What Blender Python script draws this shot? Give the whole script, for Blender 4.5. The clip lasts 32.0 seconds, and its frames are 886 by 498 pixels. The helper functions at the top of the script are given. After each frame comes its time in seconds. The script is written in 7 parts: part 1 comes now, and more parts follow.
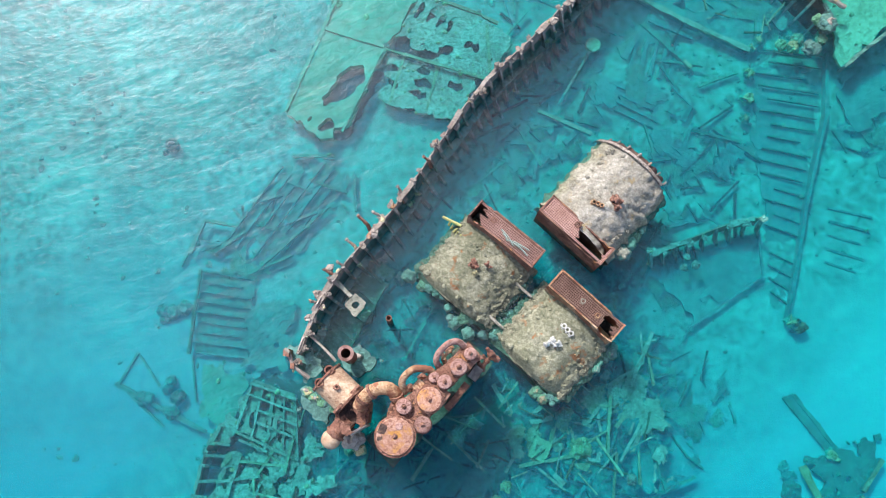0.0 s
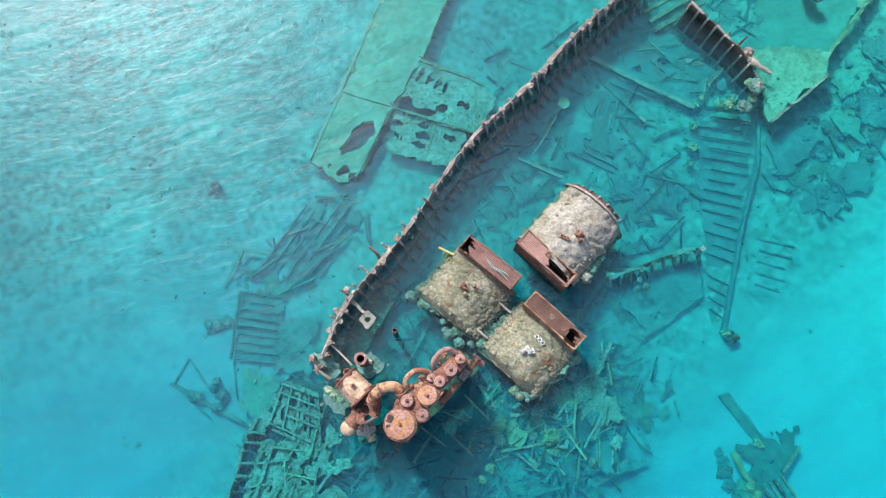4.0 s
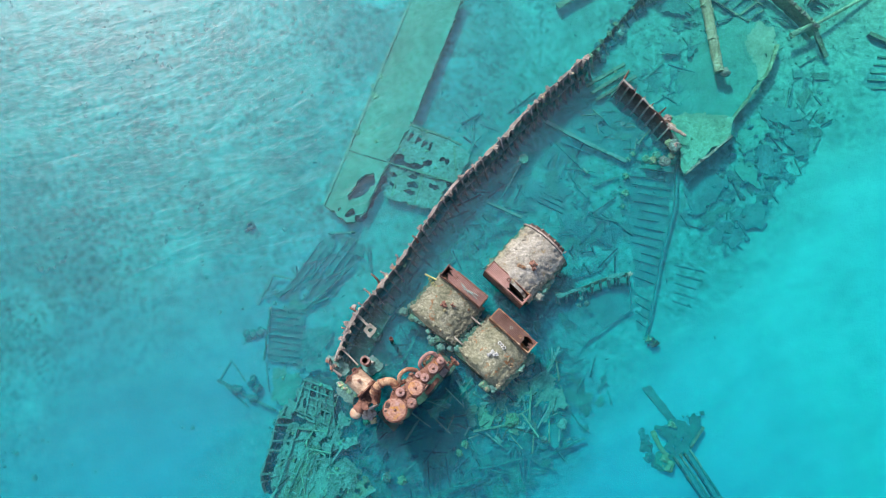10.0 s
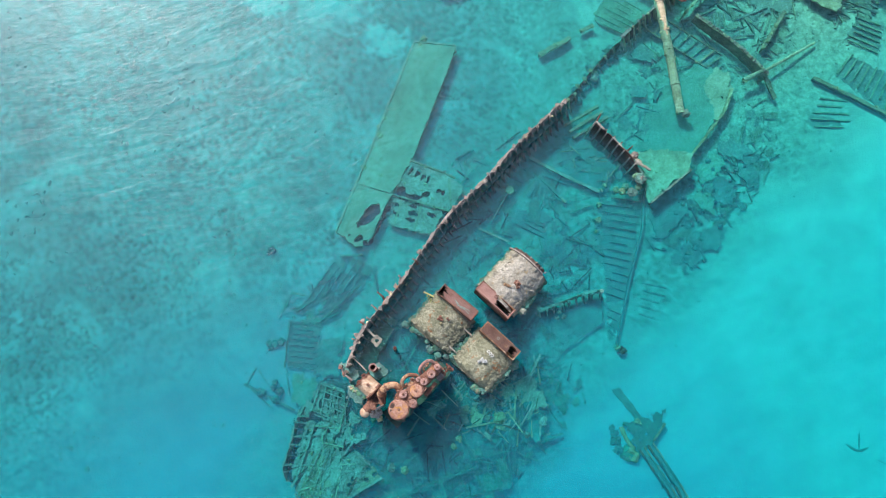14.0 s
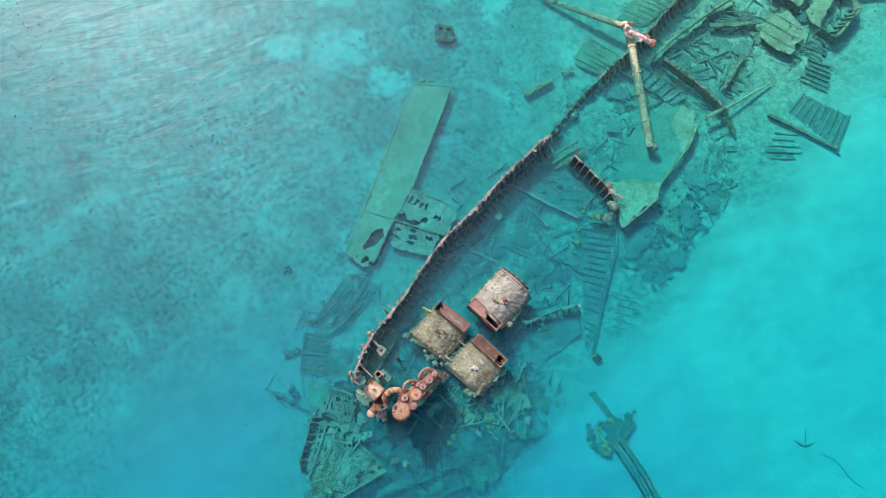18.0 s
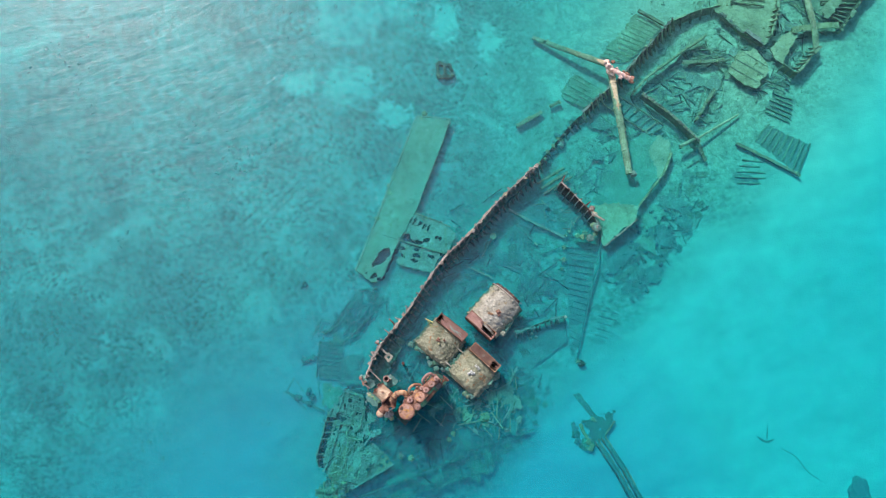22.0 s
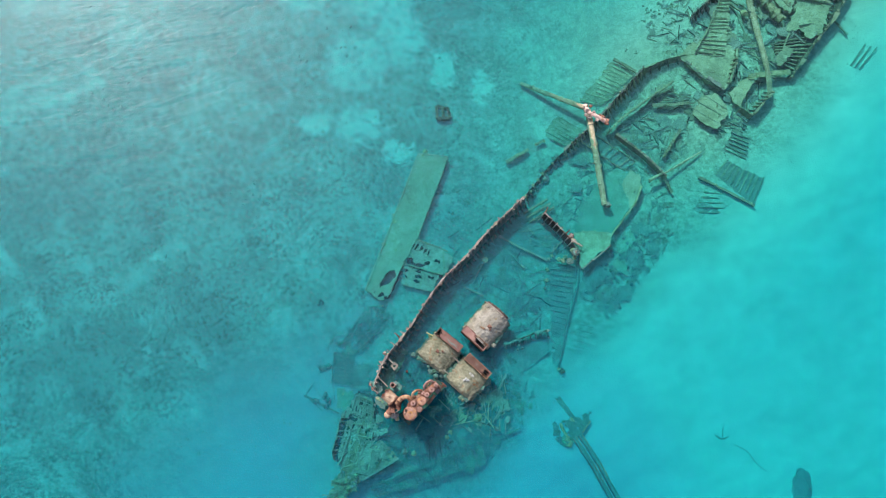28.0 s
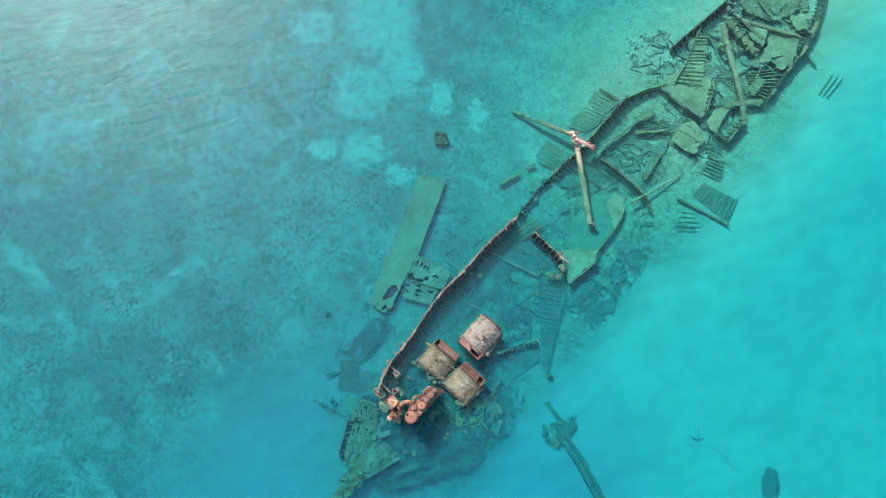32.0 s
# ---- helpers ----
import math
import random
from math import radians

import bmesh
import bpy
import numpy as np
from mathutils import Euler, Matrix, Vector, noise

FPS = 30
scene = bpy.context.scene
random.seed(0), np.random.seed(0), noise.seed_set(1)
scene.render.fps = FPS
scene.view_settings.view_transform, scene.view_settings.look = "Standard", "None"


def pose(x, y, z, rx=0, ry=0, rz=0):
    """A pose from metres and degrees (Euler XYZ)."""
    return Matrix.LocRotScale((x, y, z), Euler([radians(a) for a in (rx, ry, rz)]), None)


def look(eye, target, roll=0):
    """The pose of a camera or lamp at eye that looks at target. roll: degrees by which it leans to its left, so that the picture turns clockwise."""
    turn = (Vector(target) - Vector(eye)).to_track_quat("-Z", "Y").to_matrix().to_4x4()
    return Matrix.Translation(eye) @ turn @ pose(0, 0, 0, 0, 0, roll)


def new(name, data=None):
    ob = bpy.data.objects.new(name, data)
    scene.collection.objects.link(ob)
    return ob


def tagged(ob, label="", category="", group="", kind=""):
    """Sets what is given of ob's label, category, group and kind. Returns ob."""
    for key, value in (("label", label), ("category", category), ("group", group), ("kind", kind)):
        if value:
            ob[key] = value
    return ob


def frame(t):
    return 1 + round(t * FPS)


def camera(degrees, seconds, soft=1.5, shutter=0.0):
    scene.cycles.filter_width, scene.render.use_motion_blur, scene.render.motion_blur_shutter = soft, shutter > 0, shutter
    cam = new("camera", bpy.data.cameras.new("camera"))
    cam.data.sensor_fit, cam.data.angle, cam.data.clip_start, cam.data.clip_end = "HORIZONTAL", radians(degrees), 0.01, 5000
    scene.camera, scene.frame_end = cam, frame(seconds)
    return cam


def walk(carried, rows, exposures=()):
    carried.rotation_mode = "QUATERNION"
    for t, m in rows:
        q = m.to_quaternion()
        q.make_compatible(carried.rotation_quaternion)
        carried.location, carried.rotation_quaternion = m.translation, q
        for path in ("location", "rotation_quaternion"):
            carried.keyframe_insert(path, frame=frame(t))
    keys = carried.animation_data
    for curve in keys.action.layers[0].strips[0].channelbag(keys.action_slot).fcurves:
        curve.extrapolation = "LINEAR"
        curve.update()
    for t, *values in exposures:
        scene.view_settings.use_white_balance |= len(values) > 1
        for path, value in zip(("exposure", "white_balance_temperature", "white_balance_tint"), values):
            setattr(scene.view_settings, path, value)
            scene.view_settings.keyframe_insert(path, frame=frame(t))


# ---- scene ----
cam = camera(57.0, 32.0, 0.7)
PATH = [
    (0.0, (0.000, 0.000, 31.500), (0.574, 6.779, -1.000), 6.494),
    (1.0, (0.046, -0.138, 33.268), (0.633, 7.168, -1.000), 6.264),
    (2.0, (0.089, -0.289, 35.058), (0.683, 7.553, -1.000), 6.026),
    (3.0, (0.139, -0.529, 36.880), (0.742, 7.802, -1.000), 5.847),
    (6.0, (0.247, -1.123, 42.618), (0.774, 8.531, -1.000), 4.676),
    (7.0, (0.474, -1.264, 44.557), (1.147, 8.763, -1.000), 5.351),
    (8.0, (0.608, -1.367, 46.501), (1.356, 9.041, -1.000), 5.620),
    (9.0, (0.700, -1.453, 48.481), (1.522, 9.353, -1.000), 5.860),
    (10.0, (0.743, -1.510, 50.498), (1.630, 9.730, -1.000), 6.014),
    (11.0, (0.757, -1.547, 52.534), (1.711, 10.148, -1.000), 6.146),
    (12.0, (0.748, -1.607, 54.564), (1.770, 10.485, -1.000), 6.254),
    (13.0, (0.725, -1.636, 56.601), (1.810, 10.869, -1.000), 6.317),
    (14.0, (0.707, -1.628, 58.644), (1.860, 11.306, -1.000), 6.410),
    (17.0, (0.687, -1.436, 64.815), (2.047, 12.533, -1.000), 6.803),
    (18.0, (0.673, -1.342, 66.949), (2.122, 13.031, -1.000), 6.971),
    (19.0, (0.630, -1.261, 69.078), (2.120, 13.473, -1.000), 6.956),
    (20.0, (0.574, -1.213, 71.191), (2.093, 13.803, -1.000), 6.908),
    (21.0, (0.507, -1.152, 73.280), (2.052, 14.162, -1.000), 6.860),
    (22.0, (0.445, -1.039, 75.349), (2.060, 14.687, -1.000), 6.957),
    (23.0, (0.369, -0.938, 77.371), (2.039, 15.121, -1.000), 7.047),
    (24.0, (0.303, -0.867, 79.339), (2.051, 15.367, -1.000), 7.282),
    (25.0, (0.227, -0.754, 81.291), (2.023, 15.742, -1.000), 7.354),
    (28.0, (0.093, -0.267, 87.130), (2.181, 17.162, -1.000), 7.896),
    (29.0, (0.040, -0.122, 89.095), (2.245, 17.670, -1.000), 8.142),
    (30.0, (-0.019, 0.022, 91.070), (2.298, 18.201, -1.000), 8.358),
    (31.0, (-0.086, 0.152, 93.049), (2.324, 18.682, -1.000), 8.521),
    (32.0, (-0.150, 0.280, 95.025), (2.364, 19.144, -1.000), 8.707),
]
walk(cam, [(t, look(eye, target, roll)) for t, eye, target, roll in PATH], [(0, 1.02, 6500, 10), (10, 0.84, 6520, 10), (22, 0.68, 6620, 10), (32, 0.62, 6720, 10)])

# ---------- world, sun ----------
SUN_AZ = math.atan2(0.83, -0.56)      # the sun stands over the open sea, north-north-west of the wreck
SUN_EL = radians(47)
world = bpy.data.worlds.new("sky")
scene.world = world
world.use_nodes = True
wn = world.node_tree
wn.nodes.clear()
sky = wn.nodes.new("ShaderNodeTexSky")
sky.sky_type, sky.sun_disc = "NISHITA", False
sky.sun_elevation, sky.sun_rotation = SUN_EL, math.pi / 2 - SUN_AZ
sky.air_density, sky.dust_density = 1.0, 3.0
bgn = wn.nodes.new("ShaderNodeBackground")
bgn.inputs["Strength"].default_value = 0.135
wout = wn.nodes.new("ShaderNodeOutputWorld")
wn.links.new(sky.outputs[0], bgn.inputs[0])
wn.links.new(bgn.outputs[0], wout.inputs[0])
sun = new("sun", bpy.data.lights.new("sun", "SUN"))
sun.data.energy, sun.data.angle, sun.data.color = 2.6, radians(6), (1.0, 0.96, 0.91)
sun.matrix_world = look((math.cos(SUN_AZ) * math.cos(SUN_EL) * 60, math.sin(SUN_AZ) * math.cos(SUN_EL) * 60, math.sin(SUN_EL) * 60), (0, 0, 0))


# ---------- materials ----------
class Nodes:
    """A small builder for one node material."""

    def __init__(self, name):
        self.mat = bpy.data.materials.new(name)
        self.mat.use_nodes = True
        self.t = self.mat.node_tree
        self.t.nodes.clear()
        self.out = self.t.nodes.new("ShaderNodeOutputMaterial")
        self.pos = self.t.nodes.new("ShaderNodeNewGeometry").outputs["Position"]

    def n(self, kind, **values):
        node = self.t.nodes.new(kind)
        for key, value in values.items():
            node.inputs[key.replace("_", " ")].default_value = value
        return node

    def link(self, a, b):
        self.t.links.new(a, b)
        return self

    def noise(self, scale, detail=4, rough=0.6, warp=0.0, vec=None):
        node = self.n("ShaderNodeTexNoise", Scale=scale, Detail=detail, Roughness=rough, Distortion=warp)
        self.link(vec or self.pos, node.inputs["Vector"])
        return node.outputs["Fac"]

    def ramp(self, fac, stops):
        node = self.t.nodes.new("ShaderNodeValToRGB")
        el = node.color_ramp.elements
        while len(el) < len(stops):
            el.new(0.5)
        for e, (p, c) in zip(el, stops):
            e.position = p
            e.color = (*c, 1) if len(c) == 3 else (c[0], c[0], c[0], 1)
        self.link(fac, node.inputs[0])
        return node.outputs[0]

    def mix(self, fac, a, b, mode="MIX"):
        node = self.t.nodes.new("ShaderNodeMix")
        node.data_type, node.blend_type = "RGBA", mode
        for sock, v in ((node.inputs[0], fac), (node.inputs[6], a), (node.inputs[7], b)):
            if isinstance(v, (int, float)):
                sock.default_value = v
            elif isinstance(v, tuple):
                sock.default_value = (*v, 1)
            else:
                self.link(v, sock)
        return node.outputs[2]

    def math(self, op, a, b=0.0):
        node = self.t.nodes.new("ShaderNodeMath")
        node.operation = op
        for sock, v in zip(node.inputs, (a, b)):
            if isinstance(v, (int, float)):
                sock.default_value = v
            else:
                self.link(v, sock)
        return node.outputs[0]

    def bump(self, height, strength=0.5, dist=0.05, normal=None):
        node = self.n("ShaderNodeBump", Strength=strength, Distance=dist)
        self.link(height, node.inputs["Height"])
        if normal:
            self.link(normal, node.inputs["Normal"])
        return node.outputs[0]

    def finish(self, colour, rough=0.9, normal=None, metal=0.0, spec=0.3):
        b = self.n("ShaderNodeBsdfPrincipled", Roughness=rough, Metallic=metal)
        b.inputs["Specular IOR Level"].default_value = spec
        if isinstance(colour, tuple):
            b.inputs["Base Color"].default_value = (*colour, 1)
        else:
            self.link(colour, b.inputs["Base Color"])
        if normal:
            self.link(normal, b.inputs["Normal"])
        self.link(b.outputs[0], self.out.inputs[0])
        return self.mat

    def piece(self):
        return self.t.nodes.new("ShaderNodeObjectInfo").outputs["Random"]


def crusted(name, lo, mid, hi, scale=2.0, rust=None, vary=0.35, bump=0.6, patch=(0.6, 0.68), fleck=None, grain=0.58, tide=None):
    """Iron or stone under growth: three tones mottled at two scales, with specks and, at places, bare rust."""
    m = Nodes(name)
    big = m.noise(scale * 0.35, 5, 0.65, 0.6)
    fine = m.noise(scale * 3.2, 8, 0.78, 0.3)
    mixed = m.math("ADD", m.math("MULTIPLY", big, 1.0 - grain), m.math("MULTIPLY", fine, grain))
    col = m.ramp(mixed, [(0.36, lo), (0.5, mid), (0.64, hi)])
    if rust:
        worn = m.ramp(m.noise(scale * 0.6, 6, 0.62, 0.5), [(patch[0], (0.0,)), (patch[1], (1.0,))])
        col = m.mix(worn, col, rust)
    if fleck:
        col = m.mix(m.ramp(m.noise(scale * 2.3, 7, 0.7, 0.8), [(0.54, (0.0,)), (0.60, (0.9,))]), col, fleck)
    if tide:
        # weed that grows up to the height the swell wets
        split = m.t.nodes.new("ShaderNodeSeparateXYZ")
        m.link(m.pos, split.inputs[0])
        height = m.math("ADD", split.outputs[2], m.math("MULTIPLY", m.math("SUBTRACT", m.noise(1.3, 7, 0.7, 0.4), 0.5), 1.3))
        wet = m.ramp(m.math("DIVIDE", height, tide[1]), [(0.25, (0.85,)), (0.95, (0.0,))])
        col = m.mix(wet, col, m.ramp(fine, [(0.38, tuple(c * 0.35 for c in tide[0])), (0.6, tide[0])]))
    var = m.math("ADD", m.math("MULTIPLY", m.piece(), vary), 1.0 - vary / 2)
    bright = m.t.nodes.new("ShaderNodeHueSaturation")
    m.link(col, bright.inputs["Color"]).link(var, bright.inputs["Value"])
    rel = m.noise(scale * 7.0, 5, 0.7)
    return m.finish(bright.outputs[0], 0.92, m.bump(rel, bump, 0.06))


IRON = crusted("overgrown_iron", (0.09, 0.10, 0.065), (0.26, 0.265, 0.18), (0.46, 0.45, 0.32), 2.6, bump=0.8)
PLATE = crusted("silted_plate", (0.10, 0.112, 0.092), (0.275, 0.29, 0.24), (0.47, 0.48, 0.40), 1.8, bump=0.6, fleck=(0.13, 0.145, 0.115))
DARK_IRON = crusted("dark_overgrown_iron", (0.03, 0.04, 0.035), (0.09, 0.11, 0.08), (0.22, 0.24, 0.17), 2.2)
SLAB = crusted("silted_deck", (0.22, 0.215, 0.135), (0.42, 0.405, 0.265), (0.60, 0.575, 0.41), 1.5, bump=0.6, vary=0.2, fleck=(0.26, 0.255, 0.165), grain=0.5)
SILT = crusted("grey_silted_plate", (0.21, 0.215, 0.155), (0.335, 0.34, 0.255), (0.45, 0.455, 0.35), 1.3, bump=0.5, vary=0.1, fleck=(0.25, 0.255, 0.18), grain=0.5)
SUNK = crusted("sand_dusted_iron", (0.13, 0.15, 0.12), (0.27, 0.30, 0.24), (0.42, 0.45, 0.36), 1.4, bump=0.4, vary=0.15)
CORAL = crusted("coral_growth", (0.14, 0.13, 0.07), (0.38, 0.345, 0.20), (0.64, 0.57, 0.38), 4.0)
PALE = crusted("pale_crust", (0.10, 0.096, 0.072), (0.265, 0.25, 0.212), (0.50, 0.475, 0.43), 2.8, rust=(0.26, 0.20, 0.11), bump=0.6, fleck=(0.22, 0.19, 0.155))
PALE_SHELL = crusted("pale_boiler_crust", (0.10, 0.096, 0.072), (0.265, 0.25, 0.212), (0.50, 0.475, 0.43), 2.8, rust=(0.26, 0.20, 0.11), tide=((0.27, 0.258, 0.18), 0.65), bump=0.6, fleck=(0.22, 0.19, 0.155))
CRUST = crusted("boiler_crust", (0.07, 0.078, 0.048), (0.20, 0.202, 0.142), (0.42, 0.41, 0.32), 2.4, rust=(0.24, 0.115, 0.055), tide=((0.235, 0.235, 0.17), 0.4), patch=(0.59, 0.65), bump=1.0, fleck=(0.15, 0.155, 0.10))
MAST = crusted("tan_spar_crust", (0.15, 0.13, 0.08), (0.42, 0.355, 0.235), (0.66, 0.58, 0.43), 2.6, vary=0.15, bump=0.8, fleck=(0.22, 0.20, 0.13))
PALE_OCHRE = crusted("pale_ochre_rust", (0.20, 0.10, 0.065), (0.50, 0.345, 0.235), (0.74, 0.61, 0.48), 2.6, rust=(0.30, 0.135, 0.075), patch=(0.56, 0.64))
PINK_CRUST = crusted("pale_pink_crust", (0.22, 0.10, 0.08), (0.55, 0.38, 0.335), (0.77, 0.67, 0.62), 3.0, rust=(0.40, 0.17, 0.10), patch=(0.56, 0.64))
TOPS = crusted("pale_frame_heads", (0.08, 0.07, 0.062), (0.245, 0.21, 0.185), (0.50, 0.445, 0.395), 3.0, rust=(0.42, 0.22, 0.12), patch=(0.58, 0.66), fleck=(0.15, 0.11, 0.09))
SANDED = crusted("sand_covered_plate", (0.20, 0.245, 0.165), (0.345, 0.395, 0.28), (0.50, 0.54, 0.40), 1.7, bump=0.5, vary=0.1, grain=0.6)
OLIVE = crusted("olive_grown_iron", (0.20, 0.21, 0.125), (0.36, 0.365, 0.235), (0.52, 0.51, 0.345), 2.0, bump=0.6, vary=0.25, grain=0.5)
PLATE_RUST = crusted("dull_tube_plate_rust", (0.09, 0.045, 0.038), (0.20, 0.115, 0.092), (0.34, 0.22, 0.175), 3.0)
RUST = crusted("weathered_rust", (0.06, 0.028, 0.022), (0.22, 0.105, 0.075), (0.42, 0.25, 0.195), 3.4, rust=(0.40, 0.19, 0.07), fleck=(0.05, 0.027, 0.022))
RUST_PINK = crusted("dusty_rust", (0.13, 0.065, 0.055), (0.32, 0.185, 0.16), (0.50, 0.345, 0.31), 4.0, rust=(0.46, 0.22, 0.09), fleck=(0.15, 0.07, 0.055))
RUST_COVER = crusted("patchy_orange_rust", (0.18, 0.08, 0.055), (0.40, 0.21, 0.15), (0.58, 0.39, 0.32), 3.0, rust=(0.50, 0.25, 0.07), patch=(0.54, 0.64), fleck=(0.24, 0.11, 0.08))
OCHRE = crusted("ochre_rust", (0.12, 0.06, 0.04), (0.38, 0.225, 0.125), (0.60, 0.46, 0.34), 3.2, rust=(0.24, 0.10, 0.06), patch=(0.5, 0.58), fleck=(0.15, 0.07, 0.045))
# black rust, and the painted shade inside openings and under holes
RUST_AND_SHADE = crusted("black_rust_and_shade", (0.02, 0.016, 0.015), (0.07, 0.045, 0.04), (0.20, 0.12, 0.09), 3.0)
GRID_RUST = crusted("tube_plate_rust", (0.22, 0.115, 0.095), (0.38, 0.215, 0.185), (0.50, 0.32, 0.28), 3.0)
WHITE = crusted("white_lime_crust", (0.30, 0.30, 0.29), (0.56, 0.56, 0.54), (0.74, 0.74, 0.72), 5.0)
HULL = crusted("hull_rust", (0.09, 0.078, 0.07), (0.275, 0.24, 0.215), (0.52, 0.465, 0.42), 2.6, rust=(0.33, 0.20, 0.13), patch=(0.64, 0.72))
NET = crusted("grey_green_net", (0.14, 0.20, 0.17), (0.25, 0.33, 0.29), (0.40, 0.46, 0.42), 6.0)
LICHEN = crusted("yellow_weed", (0.22, 0.22, 0.08), (0.36, 0.36, 0.14), (0.52, 0.51, 0.30), 6.0)


def seabed_material():
    m = Nodes("sand_and_reef")
    xyz = m.t.nodes.new("ShaderNodeSeparateXYZ")
    m.link(m.pos, xyz.inputs[0])
    x, y = xyz.outputs[0], xyz.outputs[1]
    wob = m.math("MULTIPLY", m.math("SUBTRACT", m.noise(0.09, 5, 0.6, 0.5), 0.5), 16.0)
    # east of the wreck lies clean sand, west of it rubble and weed
    across = m.math("ADD", m.math("SUBTRACT", m.math("MULTIPLY", x, 0.72), m.math("MULTIPLY", y, 0.69)), wob)
    reef = m.ramp(m.math("ADD", m.math("MULTIPLY", across, -0.055), 0.62), [(0.0, (0.0,)), (0.75, (1.0,))])
    clumps = m.ramp(m.math("ADD", m.math("MULTIPLY", m.noise(0.22, 12, 0.8, 0.4), 0.6), m.math("MULTIPLY", m.noise(1.0, 9, 0.78, 0.2), 0.4)), [(0.44, (0.0,)), (0.56, (1.0,))])
    spots = m.ramp(m.noise(2.8, 9, 0.8, 0.2), [(0.48, (0.0,)), (0.55, (1.0,))])
    cloud = m.math("ADD", m.math("MULTIPLY", m.noise(0.16, 7, 0.7, 0.5), 0.6), m.math("MULTIPLY", m.noise(0.8, 7, 0.72, 0.4), 0.4))
    sand = m.ramp(cloud, [(0.36, (0.64, 0.71, 0.56)), (0.5, (0.76, 0.82, 0.66)), (0.64, (0.86, 0.90, 0.74))])
    sand = m.mix(m.ramp(m.noise(1.3, 5, 0.7, 0.4), [(0.62, (0.0,)), (0.74, (0.4,))]), sand, (0.34, 0.38, 0.31))
    sand = m.mix(m.ramp(m.noise(4.2, 6, 0.75, 0.2), [(0.44, (0.22,)), (0.58, (0.0,))]), sand, (0.40, 0.46, 0.38))
    weedy = m.mix(clumps, (0.56, 0.595, 0.475), (0.34, 0.34, 0.265))
    weedy = m.mix(m.math("MULTIPLY", m.math("MULTIPLY", spots, m.ramp(m.noise(0.28, 6, 0.7, 0.3), [(0.40, (0.45,)), (0.60, (1.0,))])), 0.85), weedy, (0.12, 0.13, 0.10))
    bare = m.ramp(m.noise(0.10, 7, 0.66, 0.9), [(0.56, (0.0,)), (0.66, (0.6,))])
    # known clearings of white sand on the reef
    ragged_x = m.math("ADD", x, m.math("MULTIPLY", m.math("SUBTRACT", m.noise(0.5, 9, 0.75, 0.9), 0.5), 7.0))
    ragged_y = m.math("ADD", y, m.math("MULTIPLY", m.math("SUBTRACT", m.noise(0.46, 9, 0.75, 1.1), 0.5), 7.0))
    for cx, cy, rx, ry in ((-6.4, 49.0, 5.4, 6.0), (-8.0, 39.3, 4.4, 4.4), (-3.2, 43.0, 3.4, 4.6), (-14.6, 48.0, 3.2, 3.2), (-12.3, 31.6, 2.0, 1.7), (-7.6, 31.6, 3.4, 2.6), (-2.8, 28.5, 2.2, 1.6), (1.9, 38.6, 1.6, 3.2), (6.3, 36.8, 1.6, 2.4)):
        px = m.math("POWER", m.math("ABSOLUTE", m.math("DIVIDE", m.math("SUBTRACT", ragged_x, cx), rx)), 2.0)
        py = m.math("POWER", m.math("ABSOLUTE", m.math("DIVIDE", m.math("SUBTRACT", ragged_y, cy), ry)), 2.0)
        spot = m.ramp(m.math("ADD", px, py), [(0.35, (0.85,)), (1.0, (0.0,))])
        bare = m.math("MAXIMUM", bare, spot)
    brown = m.ramp(m.noise(0.07, 6, 0.65, 0.4), [(0.46, (0.0,)), (0.60, (0.55,))])
    weedy = m.mix(brown, weedy, m.mix(spots, (0.34, 0.32, 0.24), (0.15, 0.145, 0.11)))
    grown = m.ramp(m.noise(0.9, 10, 0.8, 0.3), [(0.48, (1.0,)), (0.60, (0.3,))])
    weedy = m.mix(m.math("MULTIPLY", bare, grown), weedy, sand)
    shoal = shoal_mask(m)
    col = m.mix(m.math("MULTIPLY", reef, m.math("SUBTRACT", 1.0, m.math("MULTIPLY", shoal, 0.45))), sand, weedy)
    # blue of the deeper water in the southern hollow, painted into the bed colour
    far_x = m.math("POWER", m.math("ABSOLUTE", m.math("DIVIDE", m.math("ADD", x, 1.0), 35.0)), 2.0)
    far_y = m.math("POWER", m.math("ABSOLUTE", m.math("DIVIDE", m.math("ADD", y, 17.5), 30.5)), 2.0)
    deep_blue = m.ramp(m.math("ADD", m.math("ADD", far_x, far_y), m.math("MULTIPLY", wob, 0.03)), [(0.35, (1.0,)), (1.0, (0.0,))])
    col = m.mix(m.math("MULTIPLY", deep_blue, 0.88), col, (0.28, 0.52, 0.555))
    # litter of scale, weed and shell along the whole wreck
    along = m.math("ADD", m.math("MULTIPLY", m.math("SUBTRACT", x, 20.0), 0.70), m.math("MULTIPLY", m.math("SUBTRACT", y, 21.0), 0.72))
    off = m.math("SUBTRACT", m.math("MULTIPLY", m.math("SUBTRACT", y, 21.0), 0.70), m.math("MULTIPLY", m.math("SUBTRACT", x, 20.0), 0.72))
    strip = m.math("ADD", m.math("POWER", m.math("ABSOLUTE", m.math("DIVIDE", along, 46.0)), 4.0), m.math("POWER", m.math("ABSOLUTE", m.math("DIVIDE", off, 12.0)), 2.0))
    strip = m.ramp(m.math("ADD", strip, m.math("MULTIPLY", wob, 0.07)), [(0.25, (0.78,)), (1.0, (0.0,))])
    flecks = m.noise(1.7, 9, 0.78, 0.6)
    litter = m.ramp(flecks, [(0.38, (0.12, 0.14, 0.10)), (0.47, (0.32, 0.375, 0.26)), (0.56, (0.47, 0.53, 0.385)), (0.66, (0.64, 0.68, 0.51))])
    col = m.mix(strip, col, litter)
